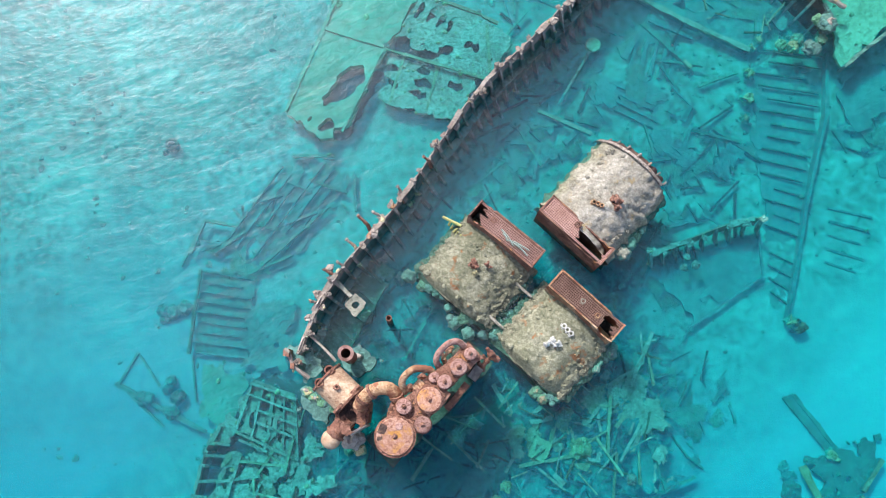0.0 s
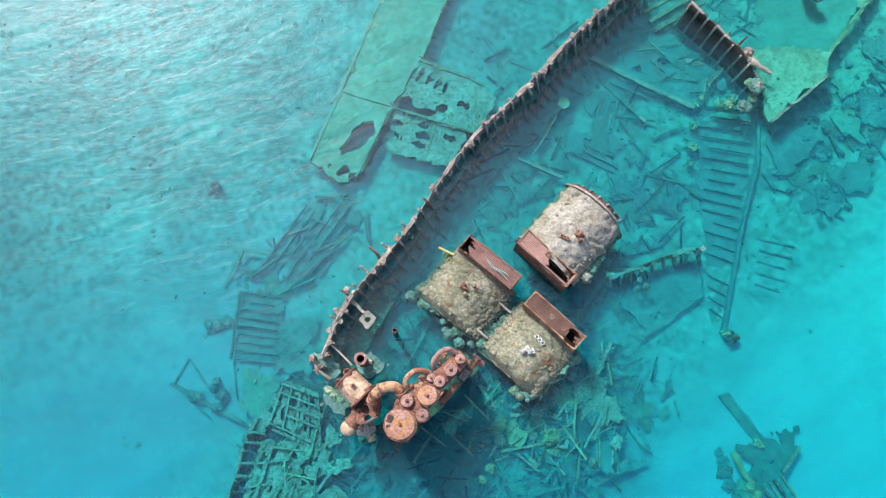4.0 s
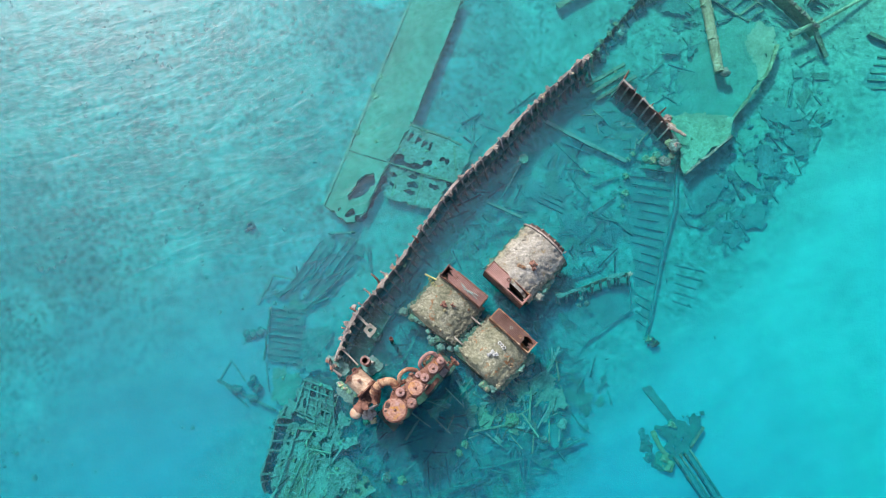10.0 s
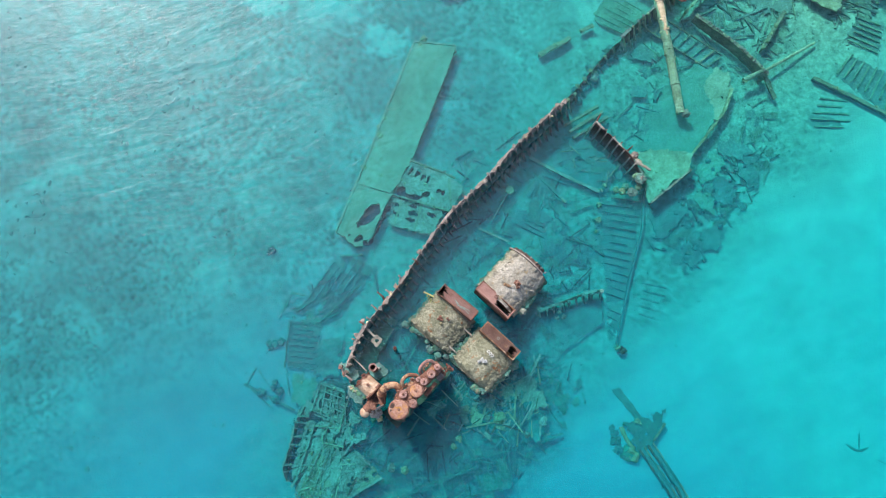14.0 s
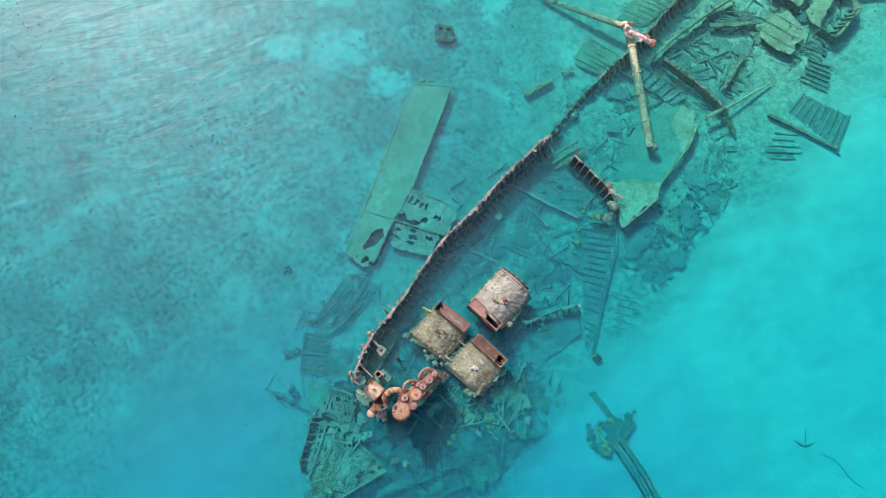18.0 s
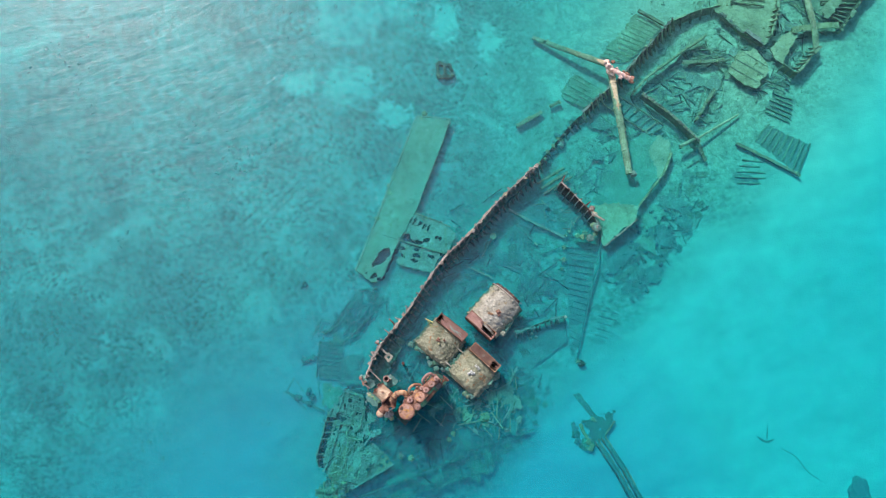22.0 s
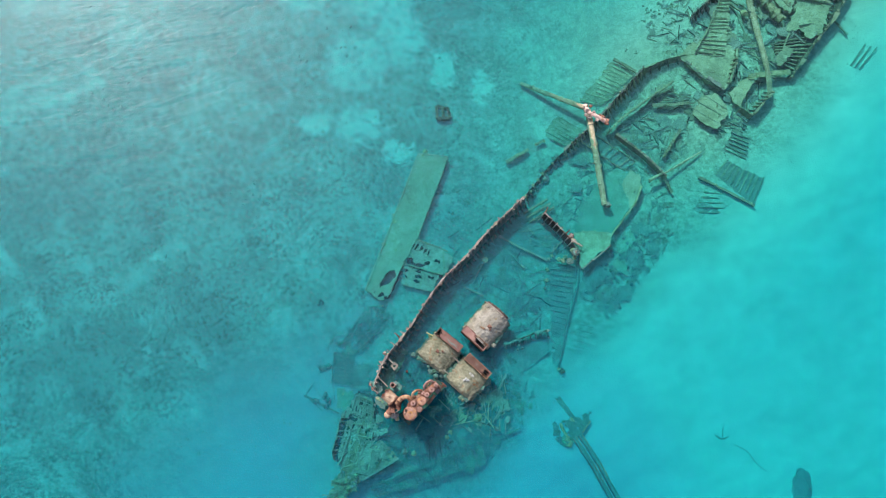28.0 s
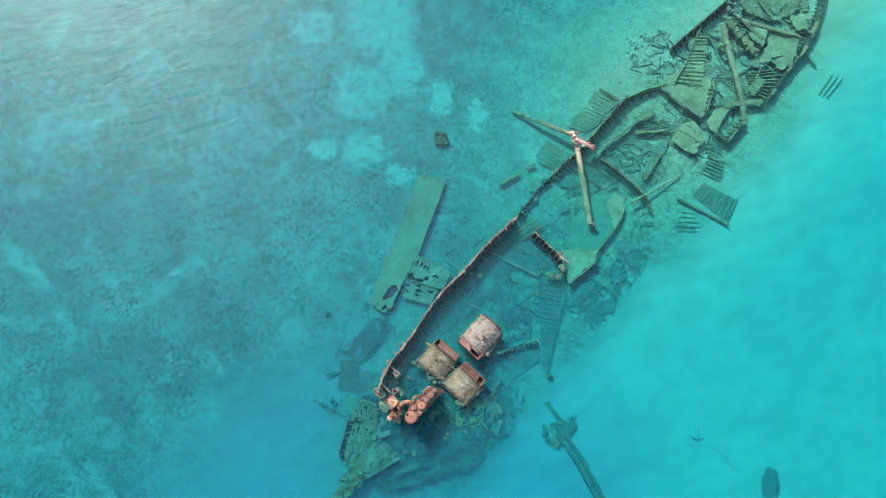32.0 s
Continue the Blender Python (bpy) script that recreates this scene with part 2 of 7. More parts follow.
    # dark iron sludge, with the shade between boilers, engine and stern painted in
    dark_x = m.math("ADD", m.math("MULTIPLY", m.math("SUBTRACT", x, 2.0), 0.66), m.math("MULTIPLY", m.math("ADD", y, 1.2), 0.75))
    dark_y = m.math("SUBTRACT", m.math("MULTIPLY", m.math("ADD", y, 1.2), 0.66), m.math("MULTIPLY", m.math("SUBTRACT", x, 2.0), 0.75))
    far = m.math("ADD", m.math("POWER", m.math("ABSOLUTE", m.math("DIVIDE", dark_x, 12.5)), 2.0), m.math("POWER", m.math("ABSOLUTE", m.math("DIVIDE", dark_y, 9.4)), 2.0))
    mud_shade = m.ramp(m.math("ADD", far, m.math("MULTIPLY", wob, 0.06)), [(0.25, (0.85,)), (1.0, (0.0,))])
    sludge_shade = m.mix(m.ramp(flecks, [(0.43, (0.0,)), (0.57, (1.0,))]), (0.06, 0.078, 0.078), (0.26, 0.295, 0.245))
    col = m.mix(mud_shade, col, sludge_shade)
    rel = m.noise(3.0, 6, 0.7)
    return m.finish(col, 0.95, m.bump(rel, 0.6, 0.12))


def tinted_sheet(name, tint, veil, haze):
    """A flat sheet with sea water's loss of red and blue-green haze painted in."""
    m = Nodes(name)
    clear = m.t.nodes.new("ShaderNodeBsdfTransparent")
    clear.inputs[0].default_value = (*tint, 1)
    cloud = m.t.nodes.new("ShaderNodeBsdfDiffuse")
    cloud.inputs[0].default_value = (*haze, 1)
    mixer = m.n("ShaderNodeMixShader", Fac=veil)
    m.link(clear.outputs[0], mixer.inputs[1]).link(cloud.outputs[0], mixer.inputs[2])
    m.link(mixer.outputs[0], m.out.inputs[0])
    return m, mixer


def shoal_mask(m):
    """Depth painted by place: 1, shoal, over the fore part; 0 round the stern."""
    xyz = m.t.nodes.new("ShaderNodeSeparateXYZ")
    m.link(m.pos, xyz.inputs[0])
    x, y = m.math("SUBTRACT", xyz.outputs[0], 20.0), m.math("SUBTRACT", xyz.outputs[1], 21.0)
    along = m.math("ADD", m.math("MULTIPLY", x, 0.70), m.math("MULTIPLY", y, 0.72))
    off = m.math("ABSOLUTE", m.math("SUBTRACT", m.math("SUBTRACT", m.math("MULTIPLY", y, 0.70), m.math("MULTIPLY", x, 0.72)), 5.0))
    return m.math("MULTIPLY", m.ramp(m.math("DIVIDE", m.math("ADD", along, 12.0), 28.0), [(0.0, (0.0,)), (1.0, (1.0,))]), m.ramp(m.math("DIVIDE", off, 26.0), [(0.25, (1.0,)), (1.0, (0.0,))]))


def graded_haze(name, deep, shoal, veil, haze):
    """Water haze painted on a sheet: blue in the deep, clear over the shoal."""
    m, body = tinted_sheet(name, deep, veil, haze)
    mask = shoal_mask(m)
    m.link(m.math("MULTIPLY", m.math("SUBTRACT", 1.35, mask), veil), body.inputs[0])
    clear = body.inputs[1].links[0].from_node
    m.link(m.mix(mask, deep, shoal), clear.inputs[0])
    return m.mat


def water_surface():
    m, body = tinted_sheet("sea_surface", (0.64, 0.97, 0.985), 0.0, (0.03, 0.42, 0.46))
    turn = m.t.nodes.new("ShaderNodeMapping")
    turn.inputs["Rotation"].default_value = (0, 0, radians(-24))
    drawn = m.t.nodes.new("ShaderNodeMapping")
    drawn.inputs["Scale"].default_value = (0.36, 1.0, 1.0)
    m.link(m.pos, turn.inputs[0]).link(turn.outputs[0], drawn.inputs[0])
    swell = m.noise(0.62, 3, 0.5, 0.5, drawn.outputs[0])
    chop = m.noise(1.9, 4, 0.6, 0.5, drawn.outputs[0])
    ripple = m.noise(3.8, 4, 0.6, 0.4)
    h = m.math("ADD", m.math("MULTIPLY", swell, 0.13), m.math("ADD", m.math("MULTIPLY", chop, 0.075), m.math("MULTIPLY", ripple, 0.05)))
    nor = m.bump(h, 0.8, 0.5)
    # light and dark ripples of the chop, painted into the surface tint
    thin = m.ramp(m.math("ADD", m.math("MULTIPLY", swell, 0.45), m.math("ADD", m.math("MULTIPLY", chop, 0.33), m.math("MULTIPLY", ripple, 0.22))), [(0.41, (0.0,)), (0.59, (1.0,))])
    m.link(m.mix(thin, (0.53, 0.91, 0.93), (0.60, 1.0, 1.0)), body.inputs[1].links[0].from_node.inputs[0])
    gloss = m.n("ShaderNodeBsdfGlossy", Roughness=0.37, Color=(0.88, 0.94, 1.0, 1))
    fres = m.n("ShaderNodeFresnel", IOR=1.33)
    m.link(nor, gloss.inputs["Normal"]).link(nor, fres.inputs["Normal"])
    top = m.t.nodes.new("ShaderNodeMixShader")
    m.link(m.math("MULTIPLY", fres.outputs[0], 1.15), top.inputs[0]).link(body.outputs[0], top.inputs[1]).link(gloss.outputs[0], top.inputs[2])
    m.link(top.outputs[0], m.out.inputs[0])
    return m.mat


# ---------- building helpers ----------
def unit(name, label, category, at=(0, 0, 0), group="", kind=""):
    """An empty at a thing's base, under which its parts are laid."""
    ob = new(name)
    ob.location = at
    ob.empty_display_size = 0.3
    return tagged(ob, label, category, group, kind)


def mesh_from(verts, faces, material, smooth=False):
    me = bpy.data.meshes.new("mesh")
    me.from_pydata([tuple(v) for v in verts], [], faces)
    me.materials.append(material)
    if smooth:
        me.polygons.foreach_set("use_smooth", [True] * len(me.polygons))
    me.update()
    return me


def lay(name, vf, material, parent=None, label="", category="", group="", kind="", smooth=False):
    """One mesh object from verts and faces in world places: a part under parent, or a thing with its origin at its base."""
    verts, faces = vf
    v = np.array(verts, float)
    if parent is None:
        o = np.array([(v[:, 0].min() + v[:, 0].max()) / 2, (v[:, 1].min() + v[:, 1].max()) / 2, v[:, 2].min()])
    else:
        q = parent
        o = np.zeros(3)
        while q is not None:
            o += np.array(q.location)
            q = q.parent
    ob = new(name, mesh_from(v - o, faces, material, smooth))
    if parent is None:
        ob.location = o
    else:
        ob.parent = parent
    return tagged(ob, label, category, group, kind)


def part(name, bm, material, parent, label=""):
    """A bmesh as one mesh under a thing or a part, in the parent's own axes."""
    me = bpy.data.meshes.new(name)
    bm.to_mesh(me)
    bm.free()
    me.materials.append(material)
    ob = new(name, me)
    ob.parent = parent
    return tagged(ob, label)


def join(*parts):
    verts, faces = [], []
    for v, f in parts:
        k = len(verts)
        verts += [tuple(p) for p in v]
        faces += [tuple(i + k for i in q) for q in f]
    return verts, faces


def rough_noise(p, s, seed=0.0):
    return noise.noise(Vector((p[0] * s + seed * 3.1, p[1] * s - seed * 1.7, p[2] * s + seed)))


def curve(points, step=0.5):
    """A smooth line through a few points, cut into even steps."""
    pts = [Vector(p) for p in points]
    if len(pts) == 2:
        n = max(1, round((pts[1] - pts[0]).length / step))
        return [pts[0].lerp(pts[1], i / n) for i in range(n + 1)]
    pts = [2 * pts[0] - pts[1]] + pts + [2 * pts[-1] - pts[-2]]
    out = []
    for a, b, c, d in zip(pts, pts[1:], pts[2:], pts[3:]):
        n = max(1, round((c - b).length / step))
        for i in range(n):
            t = i / n
            out.append(0.5 * ((2 * b) + (c - a) * t + (2 * a - 5 * b + 4 * c - d) * t * t + (3 * b - a - 3 * c + d) * t ** 3))
    return out + [pts[-2]]


def tube(points, r, sides=12, step=0.15, r_end=None, lump=0.0, seed=0, cap=True):
    line = curve(points, step)
    verts, faces = [], []
    ref = Vector((0, 0, 1))
    for i, p in enumerate(line):
        d = (line[min(i + 1, len(line) - 1)] - line[max(i - 1, 0)]).normalized()
        if abs(d.dot(ref)) > 0.95:
            ref = Vector((1, 0, 0))
        a = (ref - d * ref.dot(d)).normalized()
        ref = a
        b = d.cross(a)
        rr = r + ((r_end - r) * i / (len(line) - 1) if r_end is not None else 0)
        for k in range(sides):
            q = 2 * math.pi * k / sides
            e = a * math.cos(q) + b * math.sin(q)
            s = rr * (1 + lump * rough_noise(p + e * rr, 3.0 / max(r * 4, 0.3), seed))
            verts.append(p + e * s)
    for i in range(len(line) - 1):
        for k in range(sides):
            m = (k + 1) % sides
            faces.append((i * sides + k, i * sides + m, (i + 1) * sides + m, (i + 1) * sides + k))
    if cap:
        faces.append(tuple(range(sides - 1, -1, -1)))
        faces.append(tuple(range((len(line) - 1) * sides, len(line) * sides)))
    return verts, faces


def bar(a, b, w, h, worn=0.25, seed=0, step=0.35):
    """A corroded beam of box section from a to b, its edges eaten unevenly."""
    a, b = Vector(a), Vector(b)
    n = max(1, round((b - a).length / step))
    d = (b - a).normalized()
    side = Vector((0, 0, 1)).cross(d)
    side = side.normalized() if side.length > 0.1 else Vector((1, 0, 0))
    up = d.cross(side)
    verts, faces = [], []
    for i in range(n + 1):
        p = a.lerp(b, i / n)
        for sx, sz in ((-1, -1), (1, -1), (1, 1), (-1, 1)):
            e = 1 + worn * 1.6 * rough_noise(p + side * sx, 1.9, seed + sz)
            verts.append(p + side * (sx * w / 2 * e) + up * (sz * h / 2 * (1 + worn * rough_noise(p - up * sz, 2.3, seed + sx))))
    for i in range(n):
        for k in range(4):
            m = (k + 1) % 4
            faces.append((i * 4 + k, i * 4 + m, (i + 1) * 4 + m, (i + 1) * 4 + k))
    faces += [(3, 2, 1, 0), (n * 4, n * 4 + 1, n * 4 + 2, n * 4 + 3)]
    return verts, faces


def inside(px, py, poly):
    hit = np.zeros(px.shape, bool)
    for (x0, y0), (x1, y1) in zip(poly, poly[1:] + poly[:1]):
        if y0 != y1:
            hit ^= ((y0 > py) != (y1 > py)) & (px < (x1 - x0) * (py - y0) / (y1 - y0) + x0)
    return hit


def ragged(poly, z, thick=0.05, cell=0.16, eaten=0.25, holes=(), rot=0.0, slope=(0.0, 0.0), wave=0.05, seed=0, pits=0.0):
    """A rusted-out sheet over an outline of a few corners: gnawed edges, round or cut holes (x, y, r, stretch, angle), slight buckles."""
    rs = np.random.RandomState(seed + 7)
    xs = np.array([p[0] for p in poly])
    ys = np.array([p[1] for p in poly])
    cx, cy = xs.mean(), ys.mean()
    ca, sa = math.cos(rot), math.sin(rot)
    lx, ly = (xs - cx) * ca + (ys - cy) * sa, -(xs - cx) * sa + (ys - cy) * ca
    local = list(zip(lx, ly))
    nx, ny = int((lx.max() - lx.min()) / cell) + 3, int((ly.max() - ly.min()) / cell) + 3
    gx, gy = lx.min() - cell + np.arange(nx) * cell, ly.min() - cell + np.arange(ny) * cell
    X, Y = np.meshgrid(gx, gy, indexing="ij")

    def wob(a, b, s, ph):
        return np.sin(a * s + 1.3 * np.sin(b * s * 0.7 + ph)) * np.cos(b * s * 1.13 + ph * 2 + np.sin(a * s * 0.6))

    CX, CY = X[:-1, :-1] + cell / 2, Y[:-1, :-1] + cell / 2
    ex = CX + eaten * (0.32 * wob(CX, CY, 2.1, seed) + 0.3 * wob(CX, CY, 5.3, seed + 1) + 0.34 * wob(CX, CY, 11.0, seed + 2))
    ey = CY + eaten * (0.32 * wob(CY, CX, 2.4, seed + 2) + 0.3 * wob(CY, CX, 4.7, seed + 3) + 0.34 * wob(CY, CX, 12.0, seed + 4))
    for size, amount in ((2, 0.35), (4, 0.45)):
        grid = rs.uniform(-1, 1, (2, CX.shape[0] // size + 2, CX.shape[1] // size + 2))
        jag = np.kron(grid, np.ones((1, size, size)))[:, :CX.shape[0], :CX.shape[1]]
        ex, ey = ex + eaten * amount * jag[0], ey + eaten * amount * jag[1]
    keep = inside(ex, ey, local)
    for hx, hy, hr, *more in holes:
        st, an = (more + [1.0, 0.0])[:2] if len(more) >= 2 else (1.0, 0.0)
        dx, dy = hx - cx, hy - cy
        qx, qy = dx * ca + dy * sa, -dx * sa + dy * ca
        ux, uy = ex - qx, ey - qy
        a2 = an - rot
        vx, vy = (ux * math.cos(a2) + uy * math.sin(a2)) / st, -ux * math.sin(a2) + uy * math.cos(a2)
        keep &= vx * vx + vy * vy > hr * hr
    if pits:
        keep &= (wob(CX, CY, 3.1, seed + 5) + wob(CY, CX, 5.9, seed + 8)) < 2 - pits
    jx, jy = rs.uniform(-0.3, 0.3, X.shape) * cell, rs.uniform(-0.3, 0.3, X.shape) * cell
    Z = z + slope[0] * X + slope[1] * Y + wave * wob(X, Y, 0.9, seed + 4) + rs.uniform(-0.012, 0.012, X.shape)
    WX, WY = cx + (X + jx) * ca - (Y + jy) * sa, cy + (X + jx) * sa + (Y + jy) * ca
    full = np.zeros((nx + 1, ny + 1), bool)
    full[1:nx, 1:ny] = keep
    for _ in range(1):
        PX, PY = WX.copy(), WY.copy()
        for i in range(1, nx - 1):
            for j in range(1, ny - 1):
                a, b, c, d = full[i, j], full[i + 1, j], full[i, j + 1], full[i + 1, j + 1]
                rim = [(u, v) for u, v, e in ((i - 1, j, a != c), (i + 1, j, b != d), (i, j - 1, a != b), (i, j + 1, c != d)) if e]
                if len(rim) == 2:
                    WX[i, j] = 0.4 * PX[i, j] + 0.3 * (PX[rim[0]] + PX[rim[1]])
                    WY[i, j] = 0.4 * PY[i, j] + 0.3 * (PY[rim[0]] + PY[rim[1]])
    verts, faces, idx = [], [], {}

    def at(i, j, low):
        key = (i, j, low)
        if key not in idx:
            idx[key] = len(verts)
            verts.append((WX[i, j], WY[i, j], Z[i, j] - (thick if low else 0)))
        return idx[key]

    for i in range(nx - 1):
        for j in range(ny - 1):
            if not keep[i, j]:
                continue
            faces.append((at(i, j, 0), at(i + 1, j, 0), at(i + 1, j + 1, 0), at(i, j + 1, 0)))
            faces.append((at(i, j + 1, 1), at(i + 1, j + 1, 1), at(i + 1, j, 1), at(i, j, 1)))
            for di, dj, a, b in ((-1, 0, (i, j + 1), (i, j)), (1, 0, (i + 1, j), (i + 1, j + 1)), (0, -1, (i, j), (i + 1, j)), (0, 1, (i + 1, j + 1), (i, j + 1))):
                u, v = i + di, j + dj
                if not (0 <= u < nx - 1 and 0 <= v < ny - 1 and keep[u, v]):
                    faces.append((at(*a, 0), at(*a, 1), at(*b, 1), at(*b, 0)))
    return verts, faces


def disc(c, r, h, sides=32, top=0.0):
    """A round drum standing at c: radius r, height h, its rim bevelled."""
    v, f = [], []
    e = min(0.03, r * 0.12, h * 0.3)
    rings = ((r, 0), (r, h - e), (r - e, h), (r * 0.55, h + top))
    for rr, z in rings:
        v += [(c[0] + rr * math.cos(2 * math.pi * k / sides), c[1] + rr * math.sin(2 * math.pi * k / sides), c[2] + z) for k in range(sides)]
    for q in range(len(rings) - 1):
        f += [(q * sides + k, q * sides + (k + 1) % sides, (q + 1) * sides + (k + 1) % sides, (q + 1) * sides + k) for k in range(sides)]
    f += [tuple(range(sides - 1, -1, -1)), tuple(range(3 * sides, 4 * sides))]
    return v, f


def ring(c, r, inner, h, sides=24):
    """A short open pipe or flange standing at c."""
    v, f = [], []
    for rr, z in ((r, 0), (r, h), (inner, h), (inner, 0)):
        v += [(c[0] + rr * math.cos(2 * math.pi * k / sides), c[1] + rr * math.sin(2 * math.pi * k / sides), c[2] + z) for k in range(sides)]
    for q in range(4):
        w = (q + 1) % 4
        f += [(q * sides + k, q * sides + (k + 1) % sides, w * sides + (k + 1) % sides, w * sides + k) for k in range(sides)]
    return v, f


def lump(c, r, flat=0.7, rough=0.25, seed=0, level=2):
    bm = bmesh.new()
    bmesh.ops.create_icosphere(bm, subdivisions=level, radius=1.0)
    verts = []
    for q in bm.verts:
        s = r * (1 + rough * (rough_noise(q.co, 1.4, seed) + 0.6 * rough_noise(q.co, 3.2, seed + 4) + (0.5 * rough_noise(q.co, 7.0, seed + 9) if level > 2 else 0)))
        verts.append((c[0] + q.co.x * s, c[1] + q.co.y * s, c[2] + q.co.z * s * flat))
    faces = [tuple(w.index for w in p.verts) for p in bm.faces]
    bm.free()
    return verts, faces


def rows_between(a0, a1, b0, b1, n):
    """n lines that run from the edge a0-a1 to the edge b0-b1."""
    a0, a1, b0, b1 = Vector(a0), Vector(a1), Vector(b0), Vector(b1)
    return [(a0.lerp(a1, k / (n - 1)), b0.lerp(b1, k / (n - 1))) for k in range(n)]


# ---------- the sea and its bed ----------
def bed(x, y):
    """The height of the sea bed."""
    hollow = max(0.0, 1 - ((x + 8) / 32) ** 2 - ((y + 17) / 18) ** 2)
    return -2.0 - 1.2 * hollow + 0.16 * noise.noise(Vector((x * 0.16, y * 0.16, 0))) + 0.05 * noise.noise(Vector((x * 0.9, y * 0.9, 5)))


def sea():
    near_x, near_y = np.arange(-48, 72.1, 0.6), np.arange(-34, 80.1, 0.6)
    far = np.array([3000, 1400, 600, 250, 110, 40])
    gx = np.concatenate([-48 - far, near_x, 72 + far[::-1]])
    gy = np.concatenate([-34 - far, near_y, 80 + far[::-1]])
    verts = [(x, y, bed(x, y)) for x in gx for y in gy]
    m = len(gy)
    faces = [(i * m + j, (i + 1) * m + j, (i + 1) * m + j + 1, i * m + j + 1) for i in range(len(gx) - 1) for j in range(m - 1)]
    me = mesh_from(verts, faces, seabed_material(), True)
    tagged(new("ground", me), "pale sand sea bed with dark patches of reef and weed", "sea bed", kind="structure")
    r = 3000

    def sheet(name, z, mat, label):
        ob = new(name, mesh_from([(-r, -r, z), (r, -r, z), (r, r, z), (-r, r, z)], [(0, 1, 2, 3)], mat))
        return tagged(ob, label, "water", kind="structure")

    sheet("water", 0.0, water_surface(), "rippled clear turquoise sea surface")
    # two flat sheets carry the tint and haze of the depth in their colour
    sheet("water_middle", -0.6, graded_haze("sea_haze_upper", (0.40, 0.935, 0.965), (0.88, 0.985, 0.97), 0.04, (0.01, 0.37, 0.56)), "flat sheet of painted turquoise water tint and haze below the surface")
    sheet("water_lower", -1.5, graded_haze("sea_haze_lower", (0.22, 0.915, 0.94), (0.86, 0.985, 0.975), 0.10, (0.005, 0.35, 0.58)), "flat sheet of painted blue-green water haze near the bed")


sea()


# ---------- boilers ----------
def boiler(at, heading, broken, shell_mat, plate_mat, edge_mat, label, top_z=1.0, width=3.3, length=3.6, far_rim=False, seed=0):
    """A scotch boiler lying half under water: barrel, rim, and the smoke box with its tube plate on the front end.
    Own axes: x along the smoke box, y along the barrel away from it."""
    ob = unit("ship_boiler", label, "boiler", (*at, -2.0), "three boilers")
    ob.rotation_euler = (0, 0, heading)
    base = 2.0
    r = (width ** 2 / 4 + top_z ** 2) / (2 * top_z)
    cz = base + top_z - r
    na, nl = 72, 56
    y0 = 0.55
    verts, faces = [], []
    for j in range(nl + 1):
        y = y0 + (length - y0) * j / nl
        for i in range(na + 1):
            a = radians(-100 + 200 * i / na)
            fall = 0.0 if far_rim else max(0.0, (j / nl - 0.86) / 0.14)
            flank = width / 2 + 0.1
            p = Vector((max(-flank, min(flank, math.sin(a) * r)) * (1 - 0.02 * fall * fall), y + 0.12 * fall, cz + math.cos(a) * r - 0.62 * fall ** 3))
            n = Vector((math.sin(a), 0, math.cos(a)))
            q = p + Vector((seed * 9.3, 0, 0))
            side = min(1.0, abs(a) / radians(60))
            d = 0.07 * noise.noise(q * 1.3) + 0.075 * noise.noise(q * 4.0) + 0.05 * noise.noise(q * 9.0) + 0.26 * side * max(0, noise.noise(q * 2.6)) + 0.14 * side * max(0, noise.noise(q * 5.5))
            p += n * d
            if j == nl:
                p.y += 0.07 * noise.noise(q * 3)
            verts.append(p)
    m = na + 1
    for j in range(nl):
        faces += [(j * m + i, j * m + i + 1, (j + 1) * m + i + 1, (j + 1) * m + i) for i in range(na)]
    faces.append(tuple(range(nl * m, nl * m + m))[::-1])
    faces.append(tuple(range(m)))
    body = new("barrel", mesh_from(verts, faces, shell_mat, True))
    body.parent = ob
    if far_rim:
        v, f = [], []
        for i in range(41):
            a = radians(-72 + 110 * i / 40)
            wob = 0.03 * noise.noise(Vector((a * 6, seed, 0)))
            for rr, yy in ((r - 0.05, length - 0.02), (r + 0.16 + wob, length - 0.02), (r + 0.16 + wob, length + 0.09), (r - 0.05, length + 0.09)):
                v.append((math.sin(a) * rr, yy, cz + math.cos(a) * rr))
        for i in range(40):
            f += [(i * 4 + k, i * 4 + (k + 1) % 4, i * 4 + 4 + (k + 1) % 4, i * 4 + 4 + k) for k in range(4)]
        f += [(0, 1, 2, 3), (163, 162, 161, 160)]
        rim = new("rim", mesh_from(v, f, TOPS))
        rim.parent = ob
        tagged(rim, "pale crusted end rim")
        v, f = [], []
        for i in range(41):
            a = radians(-70 + 112 * i / 40)
            wob = 0.06 * noise.noise(Vector((a * 7, seed, 5)))
            for rr, yy in ((r - 0.5, length + 0.06), (r - 0.1 + wob, length + 0.06), (r - 0.12 + wob, length + 0.34 + wob), (r - 0.5, length + 0.32 + wob)):
                v.append((math.sin(a) * rr, yy, cz + math.cos(a) * rr))
        for i in range(40):
            f += [(i * 4 + k, i * 4 + (k + 1) % 4, i * 4 + 4 + (k + 1) % 4, i * 4 + 4 + k) for k in range(4)]
        f += [(0, 1, 2, 3), (163, 162, 161, 160)]
        flange = new("end_flange", mesh_from(v, f, RUST_AND_SHADE))
        flange.parent = ob
        tagged(flange, "black rusted flange behind the rim")
        for k in range(7):
            a = radians(-58 + 17 * k)
            q = Vector((math.sin(a) * (r - 0.05), length + 0.2, cz + math.cos(a) * (r - 0.05)))
            stud = new("stay_bolt", mesh_from(*tube([q, q + Vector((0.04, 0.16, 0.05))], 0.045, 6, lump=0.4, seed=k), TOPS))
            stud.parent = ob
    # knobs of crust over the barrel
    rs = random.Random(seed + 70)
    bits = []
